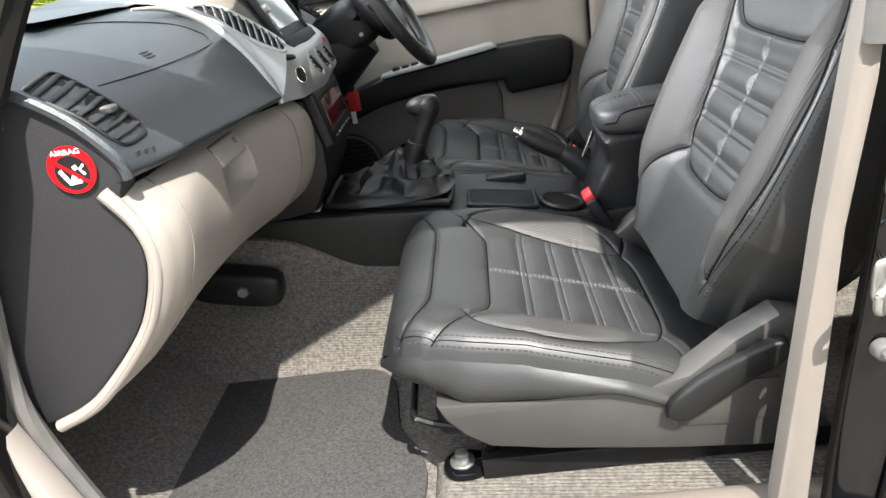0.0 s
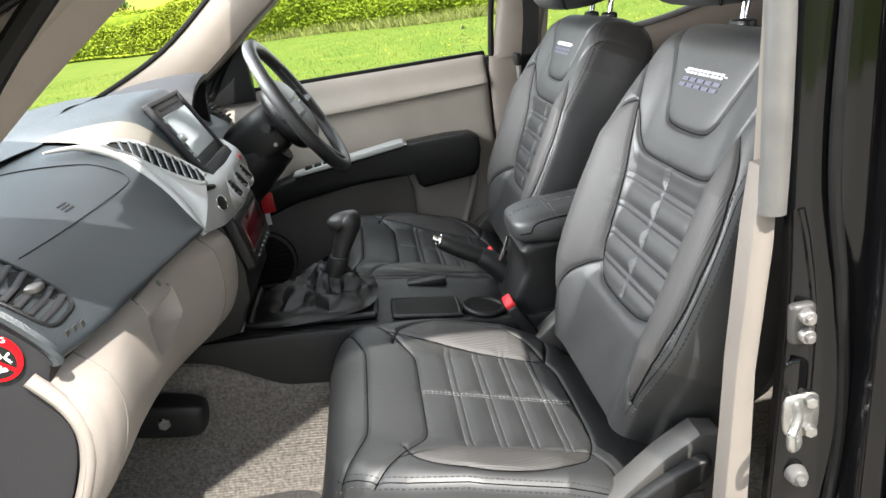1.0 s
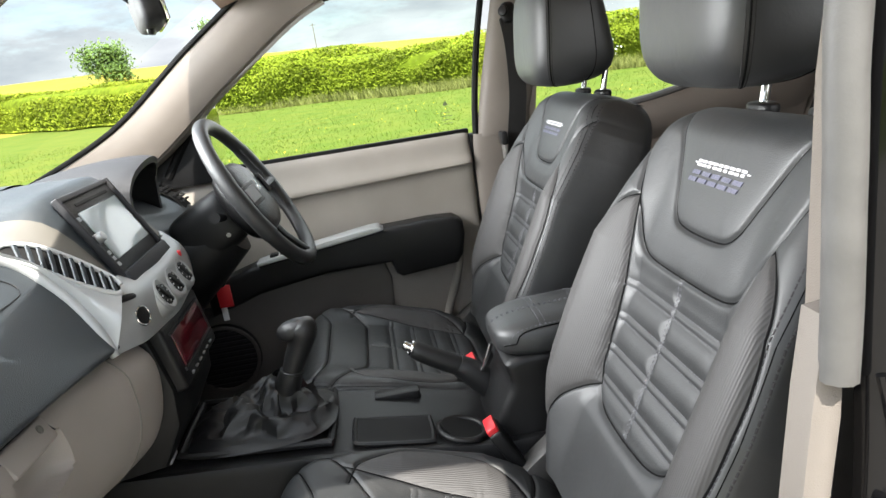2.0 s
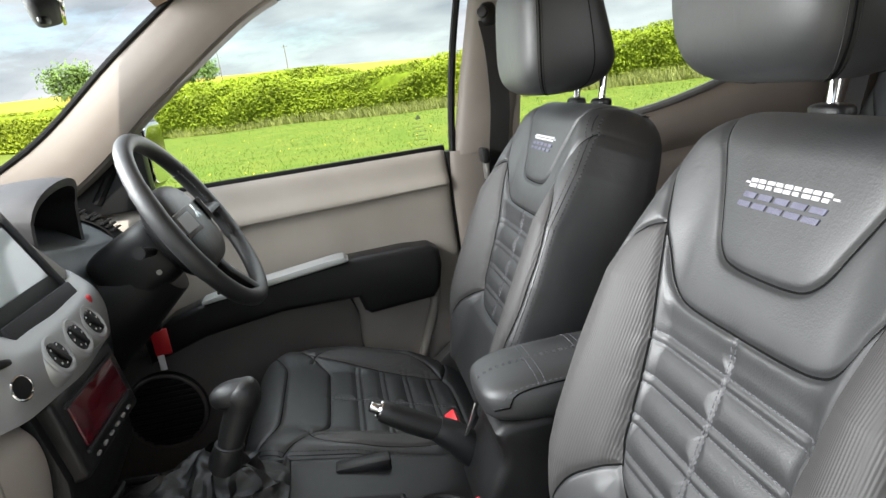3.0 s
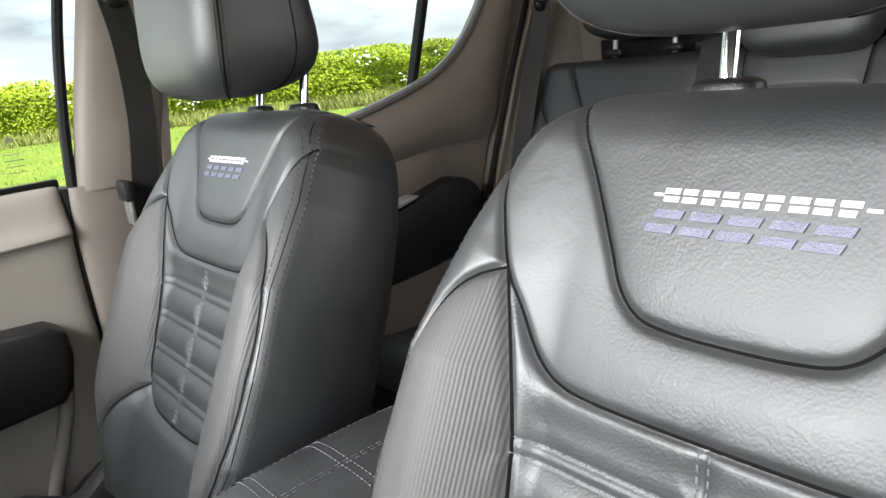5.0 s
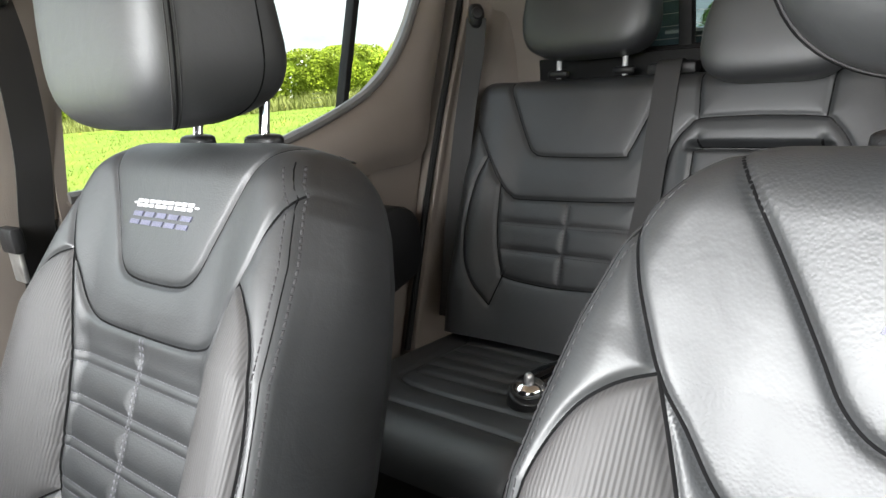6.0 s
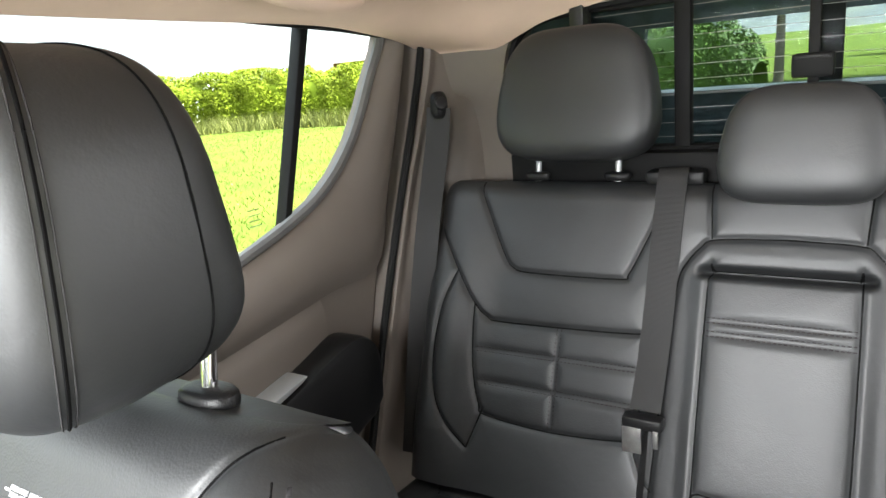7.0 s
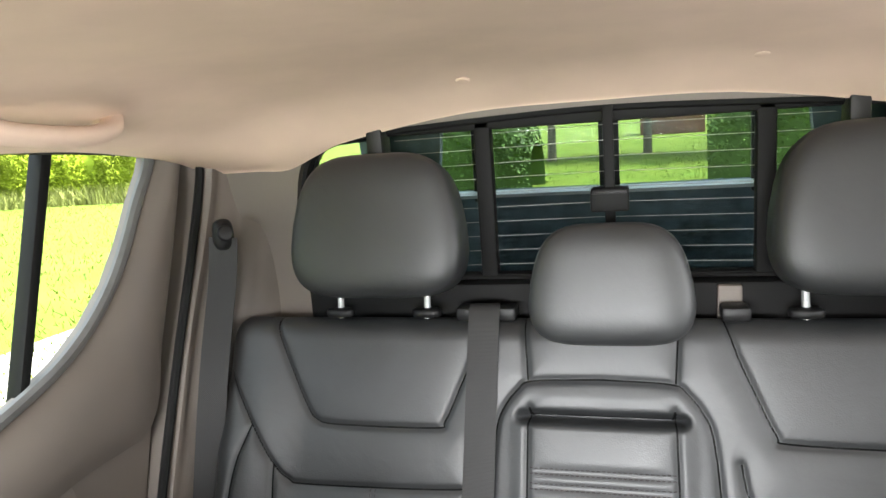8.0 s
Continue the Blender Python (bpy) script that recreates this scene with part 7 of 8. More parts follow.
# small icons beside the vent, as plain bars
for k in range(3):
    p = on_pad(-0.668 + 0.014 * k, 6.25, 0.003)
    solo("dash_icon", box(p.x - 0.001, p.x + 0.001, p.y - 0.004, p.y + 0.004, p.z - 0.004, p.z + 0.004, 0), "seatbase", "small grey printed icon on the dash", "icon", group="dash icons")

# steering wheel and column
SW = Vector((-0.182, 0.370, 1.277))
SAX = Vector((0.885, 0, 0.466)).normalized()
SUP = Vector((-0.466, 0, 0.885)).normalized()
SRT = Vector((0, 1, 0))
wheel = thing("steering_wheel", SW - SAX * 0.1, "black leather steering wheel with chrome emblem", "steering wheel")
part("rim", tube([SW + 0.177 * (SUP * math.cos(2 * math.pi * k / 72) + SRT * math.sin(2 * math.pi * k / 72)) for k in range(72)], 0.0158, 16, closed=True), "leather_smooth", wheel, "black leather rim")
for sgn in (1, -1):
    gp = [SW + 0.177 * (SUP * math.cos(f) + SRT * math.sin(f) * sgn) for f in np.linspace(1.0, 2.0, 20)]
    part("grip", tube(gp, 0.0170, 14), "leather", wheel, "stitched grip")
    verts_ = [SW + (0.158) * (SUP * math.cos(f) + SRT * math.sin(f) * sgn) + SAX * 0.004 for f in np.linspace(0.95, 2.05, 26)]
    for q in verts_:
        part("grip_stitch", superblob(q, (0.0022, 0.0022, 0.0022), 0.8, 0.8, 6, 4), "leather_smooth", wheel)
hubm = Matrix.Translation(SW - SAX * 0.028) @ Matrix((( *SRT, 0), (*SUP, 0), (*SAX, 0), (0, 0, 0, 1))).transposed()


def hub_shape(p):
    return Vector((p.x * (1.0 - 0.12 * p.y), p.y, p.z))


part("hub", superblob((0, 0, 0), (0.108, 0.088, 0.038), 0.7, 0.75, 48, 24, shape=hub_shape, m=hubm), "black", wheel, "black airbag hub")
for a in (0.0, math.pi):
    d = SRT * math.cos(a)
    part("spoke", tube([SW - SAX * 0.022 + d * 0.07, SW - SAX * 0.015 + d * 0.12, SW + d * 0.168], 0.020, 12, flat=0.55), "black", wheel)
    part("spoke_trim", box(-0.030, 0.030, -0.024, 0.024, -0.002, 0.005, 0.002, 2, hubm @ pose(math.cos(a) * 0.082, 0.008, 0.032, 0, 18 * math.cos(a), 0)), "seatbase", wheel, "grey switch pad")
    part("switch_face", box(-0.021, 0.021, -0.016, 0.016, 0.002, 0.0065, 0.001, 1, hubm @ pose(math.cos(a) * 0.082, 0.008, 0.032, 0, 18 * math.cos(a), 0)), "print_grey", wheel)
part("spoke", tube([SW - SAX * 0.026 - SUP * 0.05, SW - SAX * 0.018 - SUP * 0.11, SW - SUP * 0.168], 0.026, 12, flat=0.45), "black", wheel)
for ang in (90, 210, 330):
    q = hubm @ pose(0.010 * math.cos(radians(ang)), 0.012 + 0.010 * math.sin(radians(ang)), 0.0375, 0, 0, ang)
    part("emblem", box(-0.008, 0.008, -0.0045, 0.0045, -0.001, 0.0012, 0.001, 1, q), "chrome", wheel, "plain chrome emblem piece")
column = thing("steering_column", (-0.36, 0.37, 1.17), "black plastic steering column cover with stalks", "steering column")
part("column_cover", superblob(SW - SAX * 0.125, (0.075, 0.062, 0.078), 0.45, 0.5, 36, 20, m=Matrix((( *SRT, 0), (*SUP, 0), (*SAX, 0), (0, 0, 0, 1))).transposed()), "black", column)
part("column_shroud", tube([SW - SAX * 0.10 - SUP * 0.02, SW - SAX * 0.20 - SUP * 0.03, SW - SAX * 0.32 - SUP * 0.05], 0.08, 20, radii=[0.068, 0.085, 0.095]), "black", column)
for sgn in (1, -1):
    part("stalk", tube(smooth_line([SW - SAX * 0.075 + SRT * 0.05 * sgn, SW - SAX * 0.072 + SRT * 0.10 * sgn + SUP * 0.01, SW - SAX * 0.066 + SRT * 0.155 * sgn + SUP * 0.018], 5), 0.008, 10, radii=np.linspace(0.006, 0.011, 11)), "black", column)
part("cover_screw", cyl(SW - SAX * 0.09 - SRT * 0.068 - SUP * 0.03, SW - SAX * 0.09 - SRT * 0.074 - SUP * 0.03, 0.005, seg=12), "steel", column)
keys = thing("key_tag", (-0.336, 0.505, 1.07), "red key tag hanging below the dashboard", "key tag")
part("tag", box(-0.353, -0.319, 0.500, 0.505, 0.990, 1.046, 0.002, 2), "red", keys)
part("key_fob", superblob((-0.336, 0.505, 1.054), (0.008, 0.02, 0.010), 0.6, 0.7, 16, 10), "black", keys)
part("paper_slip", box(-0.352, -0.338, 0.506, 0.507, 0.955, 1.0, 0.0003), "sticker_white", keys)
part("key_ring", tube([(-0.336, 0.505, 1.06), (-0.342, 0.505, 1.10), (-0.36, 0.505, 1.14)], 0.002, 6), "steel", keys)

# ---------------------------------------------------------------- centre console
con = thing("centre_console", (0.0, 0.0, 0.70), "black plastic centre console with cup holders and armrest box", "centre console")
CON = [(-0.46, 0.925, 0.128), (-0.38, 0.921, 0.130), (-0.20, 0.908, 0.130), (-0.06, 0.893, 0.128), (0.08, 0.872, 0.120), (0.20, 0.850, 0.112), (0.30, 0.845, 0.108), (0.55, 0.84, 0.108)]
part("console_body", sheet([[(x, -w - 0.012, z - 0.22), (x, -w - 0.006, z - 0.10), (x, -w, z - 0.012), (x, -w + 0.008, z), (x, -w + 0.03, z - 0.002), (x, -0.04, z - 0.004), (x, 0.04, z - 0.004), (x, w - 0.03, z - 0.002), (x, w - 0.008, z), (x, w, z - 0.012), (x, w + 0.006, z - 0.10), (x, w + 0.012, z - 0.22)] for x, z, w in CON], 5, 4), "black", con)
part("gaiter_frame", tube(smooth_line([(-0.325, -0.075, 0.925), (-0.325, 0.09, 0.925), (-0.30, 0.105, 0.925), (-0.10, 0.105, 0.906), (-0.075, 0.09, 0.903), (-0.075, -0.075, 0.903), (-0.10, -0.09, 0.906), (-0.30, -0.09, 0.925), (-0.325, -0.075, 0.925)], 4)[:-1], 0.007, 8, closed=True), "black", con)
part("tray_trim", box(-0.42, -0.335, -0.10, -0.06, 0.922, 0.930, 0.002, 2, None), "silver", con, "silver tray edge")
c = Vector((0.152, -0.062, 0.8625))
cup = part("cup_holder", ring(c, (0.2, 0, 1), 0.041, 0.006), "black", con)
# flat black disc on the surface, standing in for the dark depth of the recess
part("cup_well", cyl(c + Vector((0, 0, 0.0015)), c + Vector((0.0006, 0, 0.003)), 0.039, seg=36), "rubber", cup)
tray = part("console_tray", tube(smooth_line([(-0.035, -0.088, 0.894), (-0.035, -0.022, 0.894), (-0.022, -0.012, 0.892), (0.085, -0.012, 0.874), (0.098, -0.024, 0.872), (0.098, -0.088, 0.872), (0.085, -0.100, 0.874), (-0.022, -0.100, 0.892), (-0.035, -0.088, 0.894)], 4)[:-1], 0.005, 8, closed=True), "black", con)
# flat dark plate in place of a hollow, giving the tray its shaded depth
part("tray_floor", sheet([[(x, y, z) for y in (-0.096, -0.056, -0.016)] for x, z in ((-0.033, 0.8945), (0.03, 0.8840), (0.096, 0.8735))], 2, 2, 0.002), "rubber", tray)
part("console_switch", box(0.00, 0.09, 0.075, 0.108, 0.862, 0.886, 0.005), "black", con)
BOX = [tuple(p) for p in smooth_line([(0.200, 0.835), (0.222, 0.895), (0.246, 0.940), (0.250, 0.988), (0.40, 0.990), (0.55, 0.990), (0.56, 0.70), (0.30, 0.70), (0.200, 0.835)], 4)][:-1]
part("box_body", prism(BOX, -0.090, 0.080, 0.014, seg=3), "black", con)
part("box_strip", tube([(0.212, 0.045, 0.912), (0.228, 0.045, 0.945), (0.238, 0.045, 0.968)], 0.006, 10, flat=0.5), "chrome", con, "chrome strip on the box front")
LID_C, LID_H, LID_E, LID_F = Vector((0.395, -0.008, 1.014)), Vector((0.165, 0.085, 0.037)), 0.55, 0.42


def lid_shape(p):
    return Vector((p.x, p.y * (1 - 0.06 * max(p.z, 0)) * (1 - 0.06 * max(-p.x - 0.5, 0)), p.z * (1 - 0.10 * max(-p.x, 0))))


def on_lid(u, v, lift=0.0008):
    """A place on top of the lid: u along it and v across, from -1 to 1."""
    r = abs(u) ** (2 / LID_F) + abs(v) ** (2 / LID_F)
    p = lid_shape(Vector((u, v, max(1 - r ** (LID_F / LID_E), 0.0) ** (LID_E / 2))))
    return LID_C + Vector((p.x * LID_H.x, p.y * LID_H.y, p.z * LID_H.z + lift))


lid = part("armrest_lid", superblob(LID_C, LID_H, LID_E, LID_F, 72, 24, shape=lid_shape), "leather", con, "black stitched leather armrest lid")


def lid_stitches(points):
    for a, b in zip(points[::2], points[1::2]):
        part("lid_stitch", tube([a, b], 0.0006, 5), "thread", lid)


for v in (-0.93, 0.93):
    line = [on_lid(u, v) for u in np.linspace(-0.93, 0.8, 40)]
    part("lid_seam", tube(line, 0.0014, 6), "seam", lid)
    lid_stitches([on_lid(u, v * 0.955) for u in np.linspace(-0.93, 0.8, 70)])
lid_stitches([on_lid(u, 0.03) for u in np.linspace(-0.97, 0.8, 60)])
lid_stitches([on_lid(u, -0.03) for u in np.linspace(-0.97, 0.8, 60)])
for u in (-0.46, -0.52, 0.02, -0.04):
    lid_stitches([on_lid(u, v) for v in np.linspace(-0.9, 0.9, 44)])
# gear lever
gear = thing("gear_lever", (-0.19, 0.0, 0.92), "black leather gear lever with wrinkled gaiter", "gear lever")


def gaiter():
    st = []
    for j in range(18):
        f = j / 17
        cx, cz = -0.200 + 0.055 * f ** 1.2, 0.918 + 0.088 * f
        hx, hy = 0.118 * (1 - f) ** 1.5 + 0.020, 0.088 * (1 - f) ** 1.5 + 0.018
        row = []
        for i in range(49):
            th = 2 * math.pi * i / 48
            fold = 1 + 0.15 * math.sin(6 * th + 9 * f) * math.sin(math.pi * f) + 0.10 * math.sin(11 * th - 15 * f) * math.sin(math.pi * f) + 0.05 * math.sin(17 * th + 22 * f) * math.sin(math.pi * f)
            sq = (abs(math.cos(th)) ** 3 + abs(math.sin(th)) ** 3) ** (-1 / 3) if f < 0.5 else 1.0
            k = sq * (1 - f) + f
            row.append((cx + hx * k * fold * math.cos(th), 0.004 + hy * k * fold * math.sin(th), cz + 0.022 * math.sin(18 * f + 3 * th) * (1 - f) * f * 2))
        st.append(row)
    return sheet(st, 2, 1)


part("gaiter", gaiter(), "gaiter", gear, "wrinkled black leather gaiter")
part("lever_boot", tube(smooth_line([(-0.142, -0.010, 0.980), (-0.132, -0.016, 1.002), (-0.127, -0.018, 1.014)], 4), 0.022, 16, radii=np.linspace(0.024, 0.019, 9)), "gaiter", gear)
part("lever_collar", ring((-0.126, -0.018, 1.014), (0.3, 0, 1), 0.0185, 0.0025, 28, 8), "gaiter", gear)
part("lever_grip", tube(smooth_line([(-0.127, -0.018, 1.010), (-0.116, -0.018, 1.035), (-0.102, -0.018, 1.062), (-0.094, -0.018, 1.085), (-0.098, -0.018, 1.106)], 6), 0.02, 22, radii=[0.0170, 0.0175, 0.018, 0.0185, 0.019, 0.0195, 0.020, 0.021, 0.022, 0.0235, 0.025, 0.026, 0.026, 0.024, 0.018, 0.004]), "gaiter", gear)
part("knob", superblob((-0.105, -0.018, 1.088), (0.033, 0.0225, 0.0190), 0.9, 0.95, 36, 20, m=pose(0, 0, 0, 0, -8, 0)), "gaiter", gear)
# handbrake
hbk = thing("handbrake", (0.26, 0.06, 0.85), "black leather handbrake lever with chrome button", "handbrake")
part("sleeve", tube(smooth_line([(0.255, 0.06, 0.845), (0.20, 0.06, 0.905), (0.17, 0.06, 0.930)], 5), 0.024, 16, radii=np.linspace(0.032, 0.020, 11)), "gaiter", hbk)
part("grip", tube(smooth_line([(0.185, 0.06, 0.920), (0.13, 0.06, 0.953), (0.088, 0.06, 0.981)], 5), 0.019, 18, radii=[0.018, 0.0185, 0.019, 0.0195, 0.0195, 0.0195, 0.019, 0.0185, 0.018, 0.0175, 0.015]), "gaiter", hbk)
part("button", cyl((0.090, 0.06, 0.980), (0.073, 0.06, 0.991), 0.0095, 0.008, 20, 0.002), "chrome", hbk, "chrome release button")
part("collar", ring((0.087, 0.06, 0.982), (-0.83, 0, 0.55), 0.0125, 0.003, 28, 8), "chrome", hbk)
# buckles


def buckle(x, y, z, dx, label):
    b = thing("belt_buckle", (x, y, z - 0.1), label, "belt buckle", "belt buckles")
    m = pose(x, y, z, 0, 28 * dx, 0)
    part("casing", box(-0.012, 0.012, -0.026, 0.026, -0.085, 0.0, 0.006, 3, m), "black", b)
    part("button", box(-0.010, 0.010, -0.022, 0.022, -0.004, 0.010, 0.003, 2, m), "red", b, "red release button")
    part("stem", tube([m @ Vector((0, 0, -0.08)), m @ Vector((0.005, 0, -0.14)), m @ Vector((0.01, 0, -0.20))], 0.012, 10, flat=0.5), "black", b)
    return b


buckle(0.198, -0.112, 0.884, -1, "black belt buckle with red button beside the passenger seat")
buckle(0.205, 0.118, 0.905, -1, "black belt buckle with red button beside the driver seat")
rb = thing("rear_buckle", (1.19, 0.24, 0.84), "black rear belt buckle with red button lying on the bench", "belt buckle")
part("casing", box(1.165, 1.225, 0.155, 0.238, 0.848, 0.872, 0.008, 3), "black", rb)
part("button", box(1.165, 1.190, 0.236, 0.250, 0.850, 0.885, 0.004, 2), "red", rb, "red release button")
# passenger footwell kick plate with a bolt
kp = thing("kick_plate", (-0.50, -0.19, 0.80), "black plastic cover with a bolt at the side of the footwell", "cover")
part("cover", superblob((-0.505, -0.192, 0.826), (0.090, 0.030, 0.036), 0.4, 0.45, 32, 16, m=pose(0, 0, 0, 0, 12, 0)), "black", kp)
part("bolt", cyl((-0.488, -0.219, 0.824), (-0.486, -0.229, 0.824), 0.013, 0.011, 6, 0.002), "rubber_grey", kp)
# bulbs on the rear bench
for i, (bx, by) in enumerate(((1.015, 0.262), (1.065, 0.178))):
    lp = thing("spot_lamp", (bx, by, 0.862), "small chrome spot lamp lying on the rear bench", "lamp", "spot lamps")
    part("bezel", cyl((bx, by, 0.855), (bx - 0.006, by - 0.006, 0.885), 0.040, 0.036, 32, 0.004), "black", lp)
    part("reflector", superblob((bx - 0.006, by - 0.006, 0.888), (0.031, 0.031, 0.016), 0.9, 1.0, 28, 12), "chrome", lp, "chrome reflector")
    part("bulb", superblob((bx - 0.010, by - 0.010, 0.908), (0.009, 0.009, 0.013), 0.9, 1.0, 16, 10), "steel", lp)
sg = thing("dark_lens_cover", (1.10, 0.20, 0.86), "curved smoked plastic lens cover on the bench", "lens cover")
part("shell", tube(smooth_line([(1.05, 0.30, 0.868), (1.10, 0.26, 0.885), (1.13, 0.20, 0.89), (1.135, 0.14, 0.885), (1.125, 0.10, 0.866)], 6), 0.026, 14, flat=0.45), "black_gloss", sg)
sg2 = thing("black_case", (1.16, 0.04, 0.86), "black glossy case lying on the bench", "case")
part("shell", superblob((1.165, 0.02, 0.872), (0.035, 0.075, 0.022), 0.6, 0.7, 28, 14, m=pose(0, 0, 0, 0, 0, -12)), "black_gloss", sg2)
part("hinge", superblob((1.135, 0.095, 0.868), (0.012, 0.018, 0.010), 0.6, 0.7, 16, 8), "black", sg2)

# mirrors
rv = thing("rear_view_mirror", (-0.33, -0.02, 1.60), "dark grey rear view mirror on the windscreen", "mirror")
part("housing", superblob((-0.245, 0.075, 1.648), (0.022, 0.115, 0.038), 0.5, 0.5, 36, 16, m=pose(0, 0, 0, 0, -8, 18)), "dash_end", rv)
part("mirror_glass", box(-0.003, 0.003, -0.105, 0.105, -0.031, 0.031, 0.002, 2, pose(-0.224, 0.068, 1.645, 0, -8, 18)), "chrome", rv)
part("stem", tube([(-0.26, 0.07, 1.66), (-0.29, 0.04, 1.69), (-0.29, 0.02, 1.712)], 0.009, 10), "black", rv)
part("tab", superblob((-0.235, 0.040, 1.607), (0.006, 0.014, 0.006), 0.6, 0.8, 14, 8), "black", rv)
dm = thing("door_mirror", (-0.45, 0.90, 1.30), "black door mirror outside the driver window", "mirror")
part("housing", superblob((-0.428, 1.0, 1.385), (0.060, 0.125, 0.100), 0.45, 0.5, 36, 18), "black_gloss", dm)
part("mirror_glass", superblob((-0.368, 0.985, 1.383), (0.005, 0.090, 0.078), 0.4, 0.6, 32, 12), "chrome", dm)
part("arm", tube([(-0.45, 0.77, 1.31), (-0.46, 0.85, 1.315), (-0.47, 0.90, 1.33)], 0.025, 12), "black", dm)

solo("trim_roof_rail", tube(smooth_line([(-0.54, -0.775, 1.415), (-0.38, -0.772, 1.535), (-0.24, -0.766, 1.608), (-0.08, -0.755, 1.680), (0.15, -0.735, 1.745), (0.5, -0.73, 1.775)], 6), 0.055, 14, radii=[0.060, 0.058, 0.058, 0.052, 0.036, 0.030]), "black_gloss", "black painted windscreen pillar and roof rail", kind="structure")

# ---------------------------------------------------------------- outside
rng = np.random.default_rng(5)


def ground_height(x, y):
    d = np.hypot(x, y)
    az = np.degrees(np.arctan2(x, y))
    top = np.interp(az, [-180, -60, -25, -10, 0, 11, 20, 30, 60, 180], [2, 9, 14, 13.5, 11.5, 8, 5, 2.5, 1.0, 1.0])
    return top * step01((d - 62) / 240) + 0.10 * np.sin(x * 0.35) * np.sin(y * 0.28 + 1) * step01((d - 6) / 10)


def ground():
    radii = np.concatenate([[0.0], np.geomspace(3, 60, 50), np.geomspace(64, 3000, 60)])
    n = 200
    verts, faces = [], []
    for r in radii:
        for k in range(n):
            a = 2 * math.pi * k / n
            verts.append((r * math.sin(a), r * math.cos(a), 0.0))
    v = np.array(verts)
    v[:, 2] = ground_height(v[:, 0], v[:, 1])
    v[:n, 2] = 0
    for j in range(len(radii) - 1):
        for k in range(n):
            faces.append((j * n + k, (j + 1) * n + k, (j + 1) * n + (k + 1) % n, j * n + (k + 1) % n))
    return mesh_np("ground", v, [f[::-1] for f in faces])


g = solo("ground", ground(), "grass", "green meadow grass running out to low hills", kind="structure")
g.data.materials.append(M["crop"])
for p in g.data.polygons:
    c = p.center
    az = math.degrees(math.atan2(c.x, c.y))
    if math.hypot(c.x, c.y) > 78 and -75 < az < 34:
        p.material_index = 1
solo("track", prism([tuple(p) for p in smooth_line([(-6, 3.0), (-2, 3.4), (1.5, 3.6), (3.6, 4.9), (5, 5.15), (7, 4.8), (10, 3.6), (15, 0.5), (15, -2.2), (9, -4), (6, -8), (0, -10), (-6, -8), (-9, -2), (-6, 3.0)], 4)][:-1], 0.0, 0.012, 0, "z"), "gravel", "pale gravel track beside the truck", kind="structure")


def leaves(centers, size, spread=1.0, seed=3):
    """Many small leaf blades, each a bent pair of triangles."""
    r = np.random.default_rng(seed)
    n = len(centers)
    face = r.normal(size=(n, 3)) * 0.55 + np.array((0.1, -0.45, 0.75))
    a = np.cross(face, r.normal(size=(n, 3)))
    a /= np.linalg.norm(a, axis=1)[:, None]
    b = np.cross(face, a)
    b /= np.linalg.norm(b, axis=1)[:, None]
    s = (np.asarray(size) * r.uniform(0.6, 1.3, n))[:, None]
    v = np.stack([centers - a * s, centers + b * s * 0.45, centers + a * s, centers - b * s * 0.45], 1).reshape(-1, 3)
    f = np.arange(4 * n).reshape(-1, 4)
    return mesh_np("leaves", v, f.tolist(), smooth=False)


HEDGE = smooth_line([(-75, 118), (-50, 92), (-31, 72), (-14, 52), (-4, 43), (3, 36), (8, 32), (13, 28.5), (17, 24.5), (19.5, 19), (19.5, 13.5), (19.0, 9.5)], 14)


def hedge_height(p):
    return float(np.interp(np.hypot(p[0], p[1]), [20, 28, 34, 40, 48, 60, 130], [1.75, 2.0, 2.4, 2.8, 3.1, 3.6, 5.3]))


